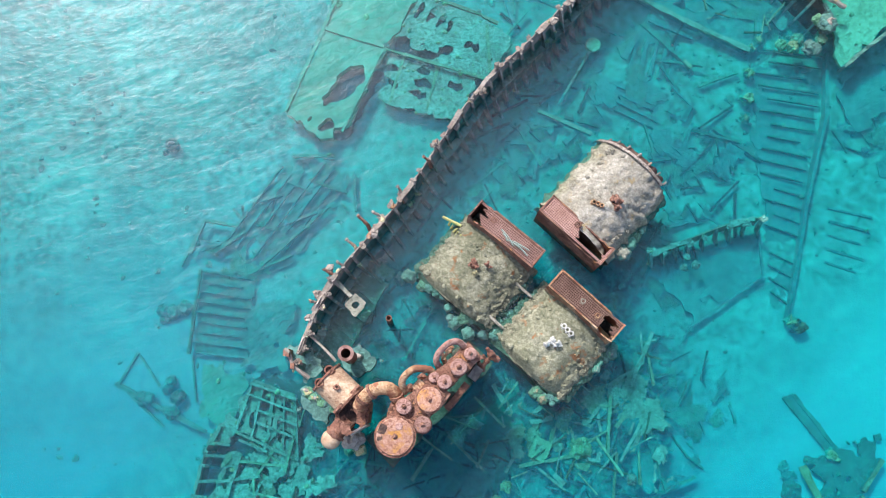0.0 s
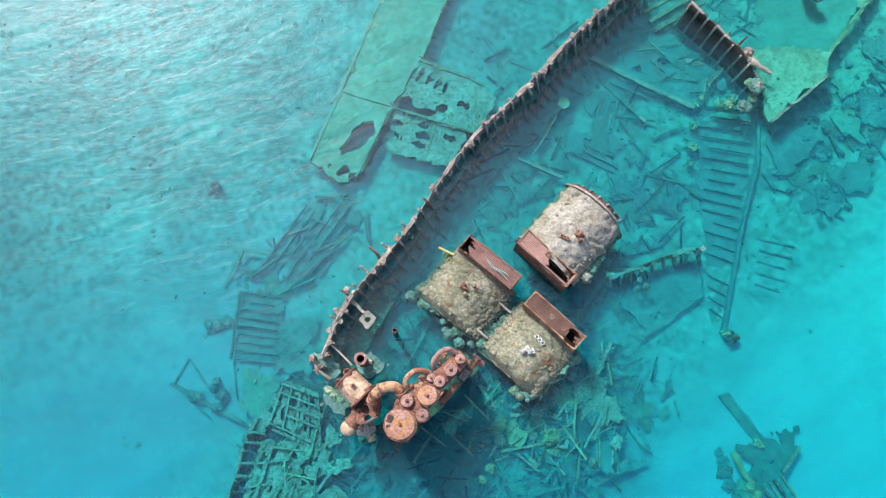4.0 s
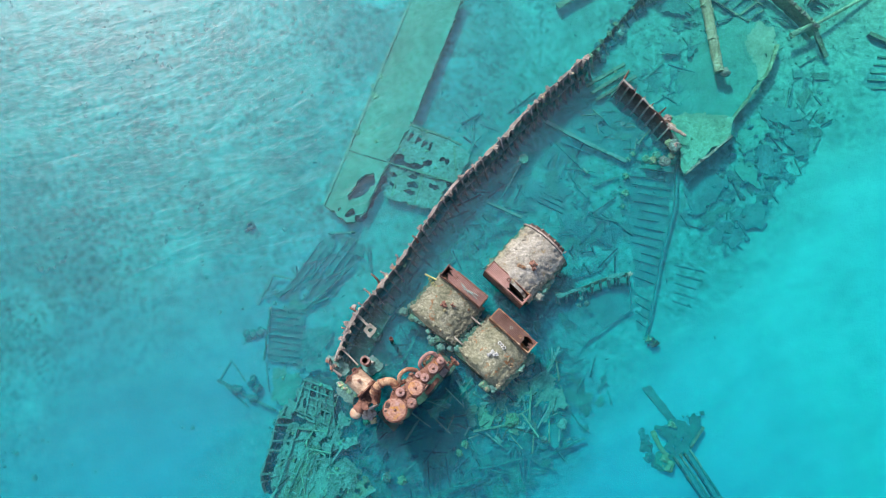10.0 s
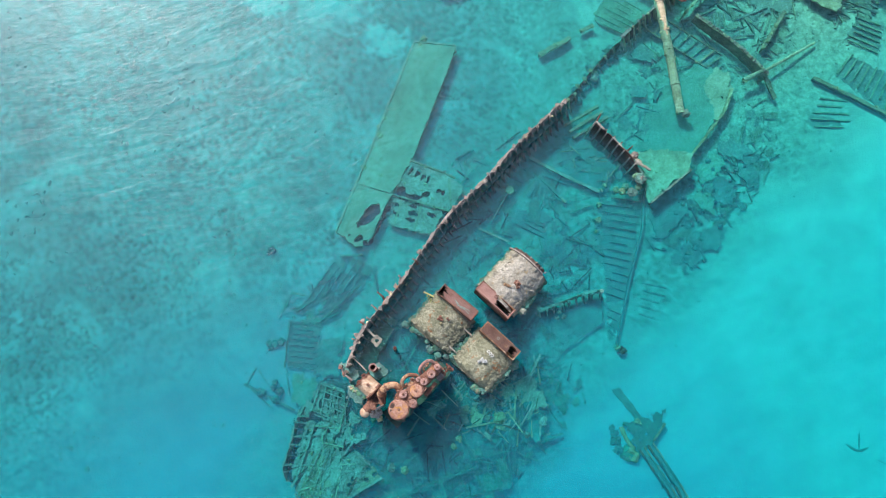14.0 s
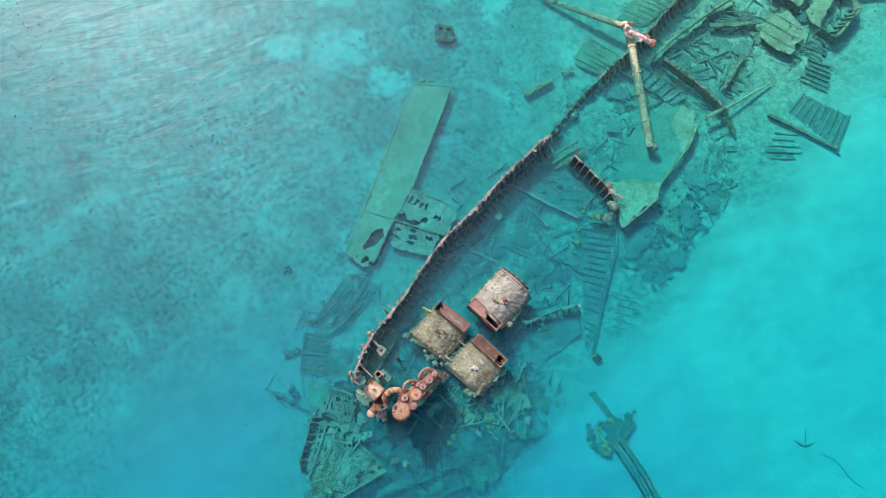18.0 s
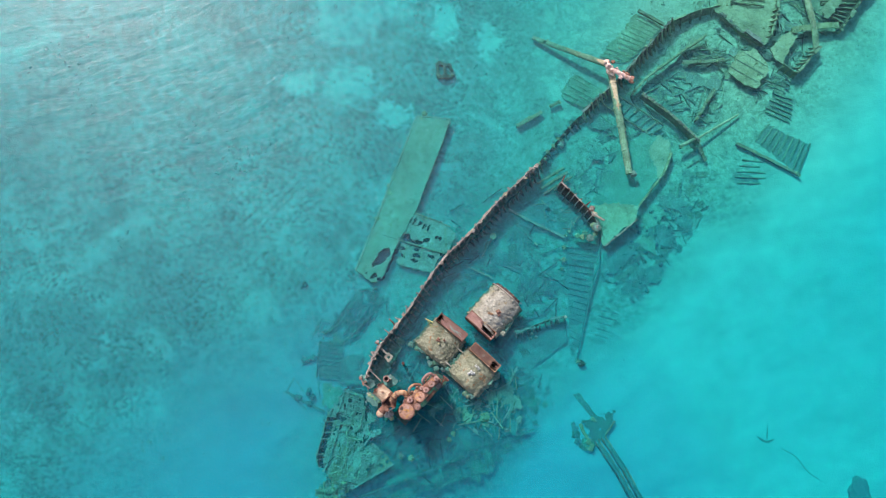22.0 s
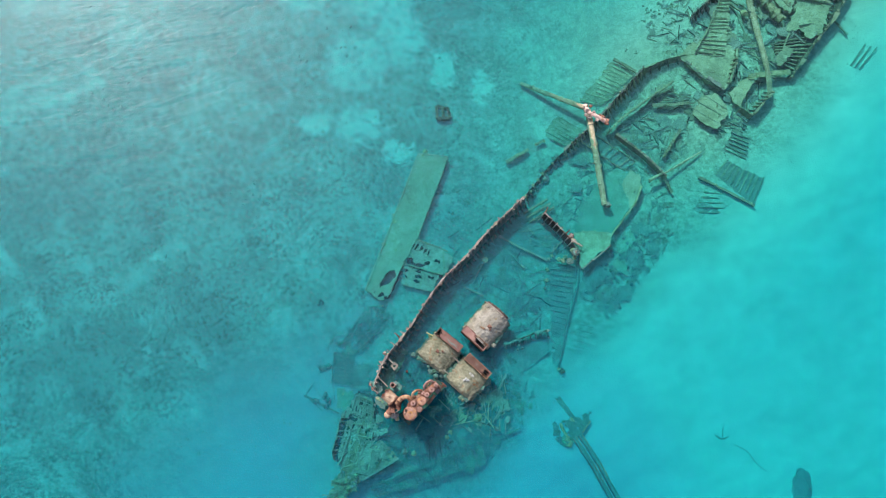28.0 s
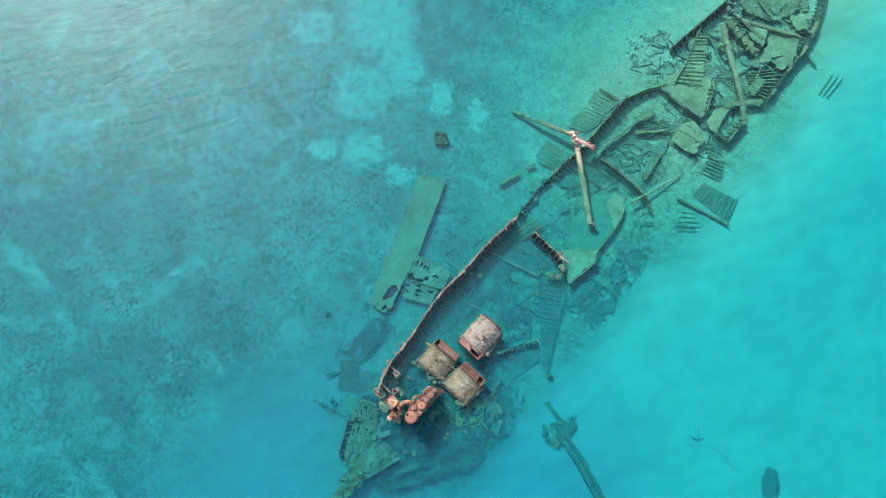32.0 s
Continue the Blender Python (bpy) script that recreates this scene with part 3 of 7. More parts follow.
    for k in range(45 if far_rim else 300):
        a, y = radians(rs.choice((rs.uniform(-50, 50), rs.uniform(34, 52), rs.uniform(-52, -34)))), rs.uniform(0.95, length - 0.1)
        bits.append(lump((math.sin(a) * r, y, cz + math.cos(a) * r), rs.uniform(0.03, 0.075) * (1 + 1.3 * max(0.0, abs(a) - 0.25) + (0.8 if y > length - 0.5 else 0)), 0.6, 0.6, k, 2))
    crust = new("crust", mesh_from(*join(*bits), shell_mat))
    crust.parent = ob
    tagged(crust, "knobbly shell and coral crust", kind="stuff")
    # smoke box: four walls, a floor and the recessed tube plate
    bl, bw, bz, t = 1.57, 0.86, base + max(top_z, 1.0) + 0.2, 0.06
    low = base - 0.5
    for name, (x0, x1, ya, yb) in {"front_wall": (-bl, bl, 0, t), "back_wall": (-bl, bl, bw - t, bw), "end_wall": (-bl, -bl + t, t, bw - t), "end_wall.001": (bl - t, bl, t, bw - t)}.items():
        v, f = [], []
        nseg = 26 if x1 - x0 > 1 else 6
        for i in range(nseg + 1):
            s = i / nseg
            if x1 - x0 > 1:
                a, b = (x0 + (x1 - x0) * s, ya), (x0 + (x1 - x0) * s, yb)
            else:
                a, b = (x0, ya + (yb - ya) * s), (x1, ya + (yb - ya) * s)
            bite = 0.05 * noise.noise(Vector((a[0] * 3, a[1] * 3, seed)))
            xm = (a[0] + b[0]) / 2
            if broken[0] < xm < broken[1]:
                bite -= 0.22 + 0.2 * noise.noise(Vector((xm * 5, seed, 2)))
            for (px, py), zz in ((a, low), (b, low), (b, bz + bite), (a, bz + bite)):
                v.append((px, py, zz))
        for i in range(nseg):
            f += [(i * 4 + k, i * 4 + (k + 1) % 4, i * 4 + 4 + (k + 1) % 4, i * 4 + 4 + k) for k in range(4)]
        f += [(3, 2, 1, 0), (nseg * 4, nseg * 4 + 1, nseg * 4 + 2, nseg * 4 + 3)]
        wall = new(name, mesh_from(v, f, edge_mat))
        wall.parent = ob
    # near-black floor: the shade inside the box is put into its colour
    floor = new("box_floor", mesh_from(*bar((-bl + 0.02, bw / 2, base - 0.25), (bl - 0.02, bw / 2, base - 0.25), bw - 0.03, 0.1, 0.05, seed), RUST_AND_SHADE))
    floor.parent = ob
    # tube plate: every tube hole is a pit of its own
    pitch = 0.082
    v, f = [], []
    nx, ny = int((2 * bl - 2 * t) / pitch), int((bw - 2 * t) / pitch)
    sx, sy = (2 * bl - 2 * t) / nx, (bw - 2 * t) / ny
    zt = bz - 0.045
    for i in range(nx):
        for j in range(ny):
            x, y = -bl + t + sx * i, t + sy * j
            gone = broken[0] + 0.35 * (1 - y / bw) * (broken[1] - broken[0]) + 0.4 * noise.noise(Vector((y * 7, seed, 1))) + 0.15 * noise.noise(Vector((y * 19, seed, 4))) < x < broken[1] + 0.12 * noise.noise(Vector((y * 5, seed, 3)))
            if gone and j > 0:
                continue
            k = len(v)
            h = 0.28
            zz = zt + 0.012 * noise.noise(Vector((x * 2, y * 2, seed)))
            v += [(x, y, zz), (x + sx, y, zz), (x + sx, y + sy, zz), (x, y + sy, zz)]
            o = 0.006 * (1 if j % 2 else -1)
            c = [(x + sx * (0.5 + h * a) + o, y + sy * (0.5 + h * b)) for a, b in ((-1.2, -0.6), (0, -1.25), (1.2, -0.6), (1.2, 0.6), (0, 1.25), (-1.2, 0.6))]
            v += [(p[0], p[1], zz) for p in c] + [(p[0], p[1], zz - 0.14) for p in c]
            top = [k + 4 + q for q in range(6)]
            deep = [k + 10 + q for q in range(6)]
            f += [(k, k + 1, top[1]), (k, top[1], top[0]), (k + 1, top[2], top[1]), (k + 1, k + 2, top[3], top[2]), (k + 2, top[4], top[3]), (k + 2, k + 3, top[4]), (k + 3, top[5], top[4]), (k + 3, k, top[0], top[5])]
            f += [(top[q], top[(q + 1) % 6], deep[(q + 1) % 6], deep[q]) for q in range(6)]
            f.append(tuple(deep))
    plate = new("tube_plate", mesh_from(v, f, plate_mat))
    plate.parent = ob
    tagged(plate, "rusted plate drilled with rows of tube holes, broken at one end")
    # rivet rows and a crust-eaten edging along the smoke box
    for k in range(14):
        x = -bl + 0.12 + (2 * bl - 0.24) * k / 13
        if broken[0] < x < broken[1]:
            continue
        knob = new("rivet", mesh_from(*lump((x, -0.01, bz - 0.14), 0.035, 1.0, 0.1, k, 1), edge_mat))
        knob.parent = ob
    return ob, (r, cz)


def stub(parent, x, y, z, r, h, mat, label="", name="pipe_stub", lean=(0, 0)):
    ob = new(name, mesh_from(*join(ring((x, y, z), r, r * 0.62, h, 16), ring((x, y, z), r * 1.35, r, h * 0.3, 16)), mat))
    ob.parent = parent
    return tagged(ob, label)


def knot(parent, x, y, z, size, mat, label, seed):
    """A seized valve or fitting: an uneven cluster on a flange."""
    rs = random.Random(seed)
    bits = [disc((x, y, z - 0.05), size * 0.8, 0.12, 14)]
    for k in range(7):
        bits.append(lump((x + rs.uniform(-1, 1) * size * 0.8, y + rs.uniform(-1, 1) * size * 0.8, z + 0.1 + rs.uniform(0, 0.25)), size * rs.uniform(0.3, 0.5), 0.9, 0.5, seed + k, 1))
    bits.append(tube([(x - size, y, z + 0.2), (x + size * 0.9, y + size * 0.4, z + 0.24)], size * 0.22, 8))
    ob = new("valve", mesh_from(*join(*bits), mat))
    ob.parent = parent
    return tagged(ob, label)


AXIS = radians(-40)
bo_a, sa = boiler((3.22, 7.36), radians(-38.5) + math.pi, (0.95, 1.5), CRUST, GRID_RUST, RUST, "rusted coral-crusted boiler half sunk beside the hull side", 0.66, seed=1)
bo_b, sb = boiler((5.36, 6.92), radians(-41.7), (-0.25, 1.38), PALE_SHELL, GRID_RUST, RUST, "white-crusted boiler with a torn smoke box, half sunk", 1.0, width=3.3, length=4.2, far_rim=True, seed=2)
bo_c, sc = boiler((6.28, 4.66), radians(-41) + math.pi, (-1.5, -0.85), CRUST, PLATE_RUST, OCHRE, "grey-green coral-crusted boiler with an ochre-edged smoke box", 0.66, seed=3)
for par, z, spots in ((bo_a, 2.64, [(0.2, 2.1, 0.2, RUST), (-0.25, 1.75, 0.16, RUST), (-0.05, 2.35, 0.13, CORAL)]), (bo_b, 2.97, [(0.35, 2.4, 0.26, RUST), (0.55, 2.2, 0.16, RUST)]), (bo_c, 2.64, [(0.0, 2.3, 0.2, WHITE), (-0.2, 2.15, 0.14, WHITE), (0.15, 2.5, 0.13, WHITE)])):
    for k, (x, y, s, mt) in enumerate(spots):
        knot(par, x, y, z - 0.06 * abs(x), s, mt, "seized rusted valve" if mt is RUST else "valve overgrown with coral", 40 + k + int(z * 7))
for k in range(3):
    stub(bo_b, -0.25 + 0.16 * k, 1.75 + 0.05 * k, 2.93, 0.09, 0.2, OCHRE, "open ochre pipe stub")
    stub(bo_c, -0.28 + 0.19 * k, 1.55 - 0.02 * k, 2.61, 0.1, 0.16, WHITE, "white-crusted pipe stub")
stub(bo_a, 0.7, 0.35, 3.1, 0.11, 0.1, RUST)
stub(bo_b, -0.1, 0.6, 3.1, 0.12, 0.12, RUST)
stub(bo_c, -0.55, 0.45, 3.1, 0.1, 0.12, OCHRE)
stub(bo_c, 0.2, 0.4, 3.1, 0.1, 0.1, PALE)


# ---------- main engine ----------
def engine():
    ob = unit("steam_engine", "tall rust-red steam engine with round cylinder covers, standing in the water", "engine", (0.3, 0.8, bed(0.3, 0.8)))
    d = Vector((0.657, 0.754, 0))
    s = Vector((d.y, -d.x, 0))
    # casing between the cylinders
    lay("casing", join(bar((-1.05, -0.2, 1.9), (1.75, 2.45, 1.9), 0.75, 1.5, 0.18, 3, 0.2), bar((-0.9, -0.5, 2.5), (0.6, 1.15, 2.5), 0.95, 0.5, 0.15, 5, 0.2)), RUST, ob)
    lay("bed_plate", bar((-1.7, -1.3, -1.2), (2.1, 2.7, -1.2), 1.5, 1.4, 0.2, 8), DARK_IRON, ob, "weed-grown bed plate under water")
    for k in range(4):
        c = Vector((-1.1, -0.9, 0)) + d * (k * 1.35)
        for q in (-0.55, 0.55):
            lay("column", tube([c + s * q + Vector((0, 0, -1.0)), c + s * q * 0.8 + Vector((0, 0, 1.4))], 0.17, 10, 0.4, lump=0.2, seed=k), DARK_IRON, ob)
    covers = [((-0.95, -0.62), 0.64, 3.10, RUST_COVER, "large orange-rusted low-pressure cylinder cover"), ((0.18, 0.65), 0.43, 3.02, RUST_COVER, "orange-rusted middle cylinder cover"),
              ((-0.69, 0.39), 0.27, 2.95, RUST_PINK, ""), ((-0.03, -0.20), 0.29, 2.85, RUST_PINK, ""), ((0.69, 1.27), 0.25, 2.95, RUST_PINK, ""),
              ((1.16, 1.78), 0.29, 3.0, RUST_PINK, ""), ((1.56, 2.26), 0.22, 2.95, RUST_PINK, ""), ((0.32, 1.42), 0.19, 2.85, RUST_PINK, "")]
    for k, ((x, y), r, z, mt, lab) in enumerate(covers):
        cyl = lay("cylinder", join(disc((x, y, z - 2.1), r * 1.05, 2.0, 36), ring((x, y, z - 0.16), r * 1.12, r * 0.9, 0.1, 36)), RUST, ob)
        lid = lay("cylinder_cover", disc((x, y, z - 0.06), r, 0.09, 40, 0.02), mt, cyl, lab, smooth=False)
        lay("hub", join(disc((x, y, z + 0.03), 0.09 if k < 2 else r * 0.33, 0.05, 18), lump((x, y, z + 0.1), 0.075 if k < 2 else r * 0.26, 1.0, 0.3, k, 1)), RUST, cyl)
        nb = 22 if r > 0.6 else 16 if r > 0.4 else 12
        for q in range(nb):
            a = 2 * math.pi * q / nb
            lay("bolt", disc((x + math.cos(a) * r * 1.05, y + math.sin(a) * r * 1.05, z - 0.07), 0.026 if r > 0.4 else 0.02, 0.05, 6), RUST, cyl)
    # corroded gaps in the large cover: black patches laid on for the shaded inside
    lay("cover_gap", ragged([(-1.56, -0.5), (-1.44, -0.16), (-1.2, -0.3), (-1.3, -0.56)], 3.165, 0.02, 0.03, 0.03, wave=0.0, seed=4), RUST_AND_SHADE, ob, "black patch for the shade in a rusted-through gap")
    lay("cover_gap", ragged([(-1.56, -0.64), (-1.36, -0.62), (-1.4, -0.74), (-1.54, -0.78)], 3.165, 0.02, 0.03, 0.02, wave=0.0, seed=5), RUST_AND_SHADE, ob)
    lay("cover_patch", disc((-0.83, -0.28, 3.1), 0.13, 0.07, 18), RUST_PINK, ob, "round lifted manhole plate")
    # steam pipes
    lay("exhaust_pipe", tube([(-2.3, 0.35, 2.1), (-2.1, 0.66, 2.35), (-1.8, 0.92, 2.45), (-1.35, 1.02, 2.5), (-1.02, 0.86, 2.4), (-0.92, 0.62, 2.1)], 0.235, 18, 0.12, lump=0.06), OCHRE, ob, "thick ochre-rusted exhaust bend")
    for p, q in (((-2.16, 0.56, 2.28), (-2.1, 0.65, 2.34)), ((-1.9, 0.86, 2.42), (-1.82, 0.91, 2.45)), ((-0.99, 0.84, 2.38), (-0.95, 0.75, 2.3))):
        lay("flange", tube([p, q], 0.29, 20, 0.1), RUST, ob)
    lay("steam_pipe", tube([(0.25, 1.62, 2.75), (-0.05, 1.7, 2.95), (-0.42, 1.66, 3.0), (-0.74, 1.38, 2.95), (-0.78, 1.1, 2.8), (-0.62, 0.9, 2.55)], 0.125, 14, 0.1, lump=0.06, seed=2), OCHRE, ob, "ochre-rusted steam pipe bend")
    lay("steam_pipe", tube([(1.36, 2.52, 2.7), (1.1, 2.68, 2.85), (0.76, 2.58, 2.9), (0.44, 2.24, 2.85), (0.38, 1.98, 2.75), (0.5, 1.78, 2.5)], 0.115, 14, 0.1, lump=0.08, seed=4), RUST_PINK, ob)
    lay("valve_rod", tube([(0.62, 2.12, 2.4), (0.78, 2.3, 2.75), (0.9, 2.35, 2.8)], 0.06, 10, 0.1), OCHRE, ob)
    lay("valve_rod", tube([(0.7, 1.95, 2.4), (0.62, 2.1, 2.7)], 0.09, 10, 0.1), OCHRE, ob)
    for k, (x, y, z, r) in enumerate(((2.06, 1.86, 1.7, 0.16), (2.22, 2.1, 1.75, 0.12), (2.36, 2.36, 1.8, 0.14), (2.6, 2.2, 1.6, 0.12), (1.85, 1.6, 1.9, 0.13))):
        lay("drain_valve", join(lump((x, y, z), r, 1.0, 0.4, k), tube([(x, y, z), (x - 0.15, y + 0.2, z + 0.15)], r * 0.5, 8)), RUST, ob)
    lay("drain_pipe", tube([(1.7, 1.75, 1.7), (2.05, 1.86, 1.7), (2.3, 2.2, 1.75), (2.66, 2.14, 1.6)], 0.075, 10, 0.1), RUST, ob)
    lay("bracket", bar((0.78, 0.35, 2.3), (1.5, 1.25, 2.3), 0.22, 0.12, 0.4, 3), RUST, ob)
    lay("bracket", bar((1.65, 1.45, 2.0), (1.95, 1.85, 2.0), 0.34, 0.2, 0.4, 4), HULL, ob)
    lay("bracket", bar((-0.35, 1.0, 2.5), (-0.1, 1.28, 2.5), 0.28, 0.3, 0.2, 5), OCHRE, ob)
    rs = random.Random(8)
    for k in range(16):
        a = Vector((-0.9, -0.2, 0)) + d * rs.uniform(0, 3.4) - s * rs.uniform(0.35, 0.62)
        lay("encrusted_fitting", lump((a.x, a.y, rs.uniform(1.8, 2.3)), rs.uniform(0.08, 0.16), 0.9, 0.5, k, 1), RUST, ob)
    return ob


def condenser():
    ob = unit("condenser", "ochre rusted condenser drum with torn brown casing beside the engine", "condenser", (-3.0, 0.6, bed(-3, 0.6)))
    d = Vector((0.74, -0.67, 0))           # across the drum
    a = Vector((0.67, 0.74, 0))
    c = Vector((-3.13, 0.98, 1.35))
    v, f = [], []
    n = 20
    for j in range(17):
        s = -0.62 + 1.24 * j / 16
        for i in range(n + 1):
            q = radians(-95 + 190 * i / n)
            p = c + a * (math.sin(q) * 0.62) + d * s + Vector((0, 0, math.cos(q) * 0.62))
            p += Vector((0, 0, 1)) * 0.03 * noise.noise(p * 5)
            v.append(p)
    for j in range(16):
        f += [(j * (n + 1) + i, j * (n + 1) + i + 1, (j + 1) * (n + 1) + i + 1, (j + 1) * (n + 1) + i) for i in range(n)]
    f += [tuple(range(n + 1)), tuple(range(16 * (n + 1), 17 * (n + 1)))[::-1]]
    drum = lay("drum", (v, f), PALE_OCHRE, ob, "pale ochre rusted drum", smooth=True)
    for q in (-0.6, 0.6):
        lay("drum_flange", tube([c + d * (q - 0.04), c + d * (q + 0.04)], 0.68, 32, 0.1), RUST, ob)
    for p in ((-3.44, 1.62), (-3.76, 1.16)):
        lay("port", ring((p[0], p[1], 1.75), 0.17, 0.12, 0.22, 18), RUST, ob)
        # black disc painted as the shade inside the port
        lay("port_well", disc((p[0], p[1], 1.75), 0.125, 0.12, 16), RUST_AND_SHADE, ob, "black disc for the shade inside an open port")
    lay("cleat", join(ring((-3.12, 1.02, 1.94), 0.1, 0.05, 0.16, 14), lump((-3.2, 1.0, 2.0), 0.07, 1, 0.2, 3, 1)), RUST, ob)
    # torn casing
    lay("casing", ragged([(-2.42, 1.1), (-1.98, 0.6), (-2.1, -0.3), (-2.68, -0.66), (-3.24, 0.1)], 1.72, 0.06, 0.07, 0.12, holes=((-2.75, 0.06, 0.27, 1.5, -0.6), (-2.45, -0.35, 0.16), (-2.3, 0.7, 0.06)), rot=AXIS, wave=0.03, seed=6), RUST, ob, "torn brown casing plate")
    # dark block in place of the shaded hollow under the torn plate
    lay("casing_inside", bar((-3.05, -0.05, 0.5), (-2.2, 0.55, 0.5), 0.95, 1.6, 0.1, 4), RUST_AND_SHADE, ob)
    lay("casing_wall", bar((-2.6, -0.62, 0.7), (-2.05, -0.25, 0.7), 0.1, 1.9, 0.3, 4), HULL, ob)
    lay("casing_wall", bar((-2.04, -0.2, 0.7), (-1.98, 0.55, 0.7), 0.1, 1.9, 0.3, 6), RUST, ob)
    lay("stay", bar((-3.2, 0.12, 1.85), (-2.34, 1.12, 1.85), 0.1, 0.14, 0.3, 7), RUST, ob)
    # water end: capped pipe with banded flange
    lay("end_pipe", tube([(-2.72, -0.08, 1.1), (-3.02, -0.4, 1.1), (-3.26, -0.7, 1.05)], 0.33, 20, 0.1, lump=0.05), RUST, ob)
    lay("end_cap", lump((-3.34, -0.82, 1.05), 0.36, 0.95, 0.06, 4, 3), PALE_OCHRE, ob, "domed tan rusted end cap", smooth=True)
    for p in ((-2.9, -0.27), (-3.16, -0.58)):
        lay("band", tube([(p[0], p[1], 1.1), (p[0] - 0.05, p[1] - 0.06, 1.1)], 0.39, 24, 0.1), RUST, ob)
    lay("side_tank", lump((-2.62, -0.82, 0.1), 0.42, 1.1, 0.35, 5, 3), HULL, ob)
    lay("growth", lump((-2.35, -1.2, -0.1), 0.24, 0.9, 0.4, 6, 3), CORAL, ob)
    for k in range(26):
        t, o = (k * 0.618) % 1, (k * 0.377) % 1
        lay("growth", lump((-4.7 + 1.3 * t + 0.9 * o * (k % 2), 0.2 + 0.9 * o + 1.3 * (k % 2) * t, -0.1), 0.1 + 0.1 * o, 0.7, 0.5, k, 2), CORAL if k % 3 else HULL, ob)
    # standing vent
    lay("vent_pipe", ring((-2.84, 2.2, 0.3), 0.25, 0.17, 2.0, 24), RUST, ob, "upright open rusted pipe")
    lay("vent_rim", ring((-2.84, 2.2, 2.25), 0.29, 0.17, 0.09, 24), RUST_PINK, ob)
    # black plug painted as the shade down the vent
    lay("vent_well", disc((-2.84, 2.2, 0.3), 0.172, 1.2, 20), RUST_AND_SHADE, ob)
    # grey crusted base parts at the water line
    lay("saddle", ragged([(-4.85, 0.6), (-3.75, 1.35), (-3.3, 0.2), (-3.8, -0.3)], -0.12, 0.5, 0.1, 0.15, rot=AXIS, wave=0.08, seed=9), HULL, ob)
    lay("saddle", ragged([(-3.4, 2.1), (-2.5, 2.75), (-1.75, 2.1), (-2.5, 1.3)], -0.06, 0.5, 0.1, 0.15, rot=AXIS, wave=0.1, seed=10), HULL, ob, "grey crusted ledge")
    return ob


engine()
condenser()


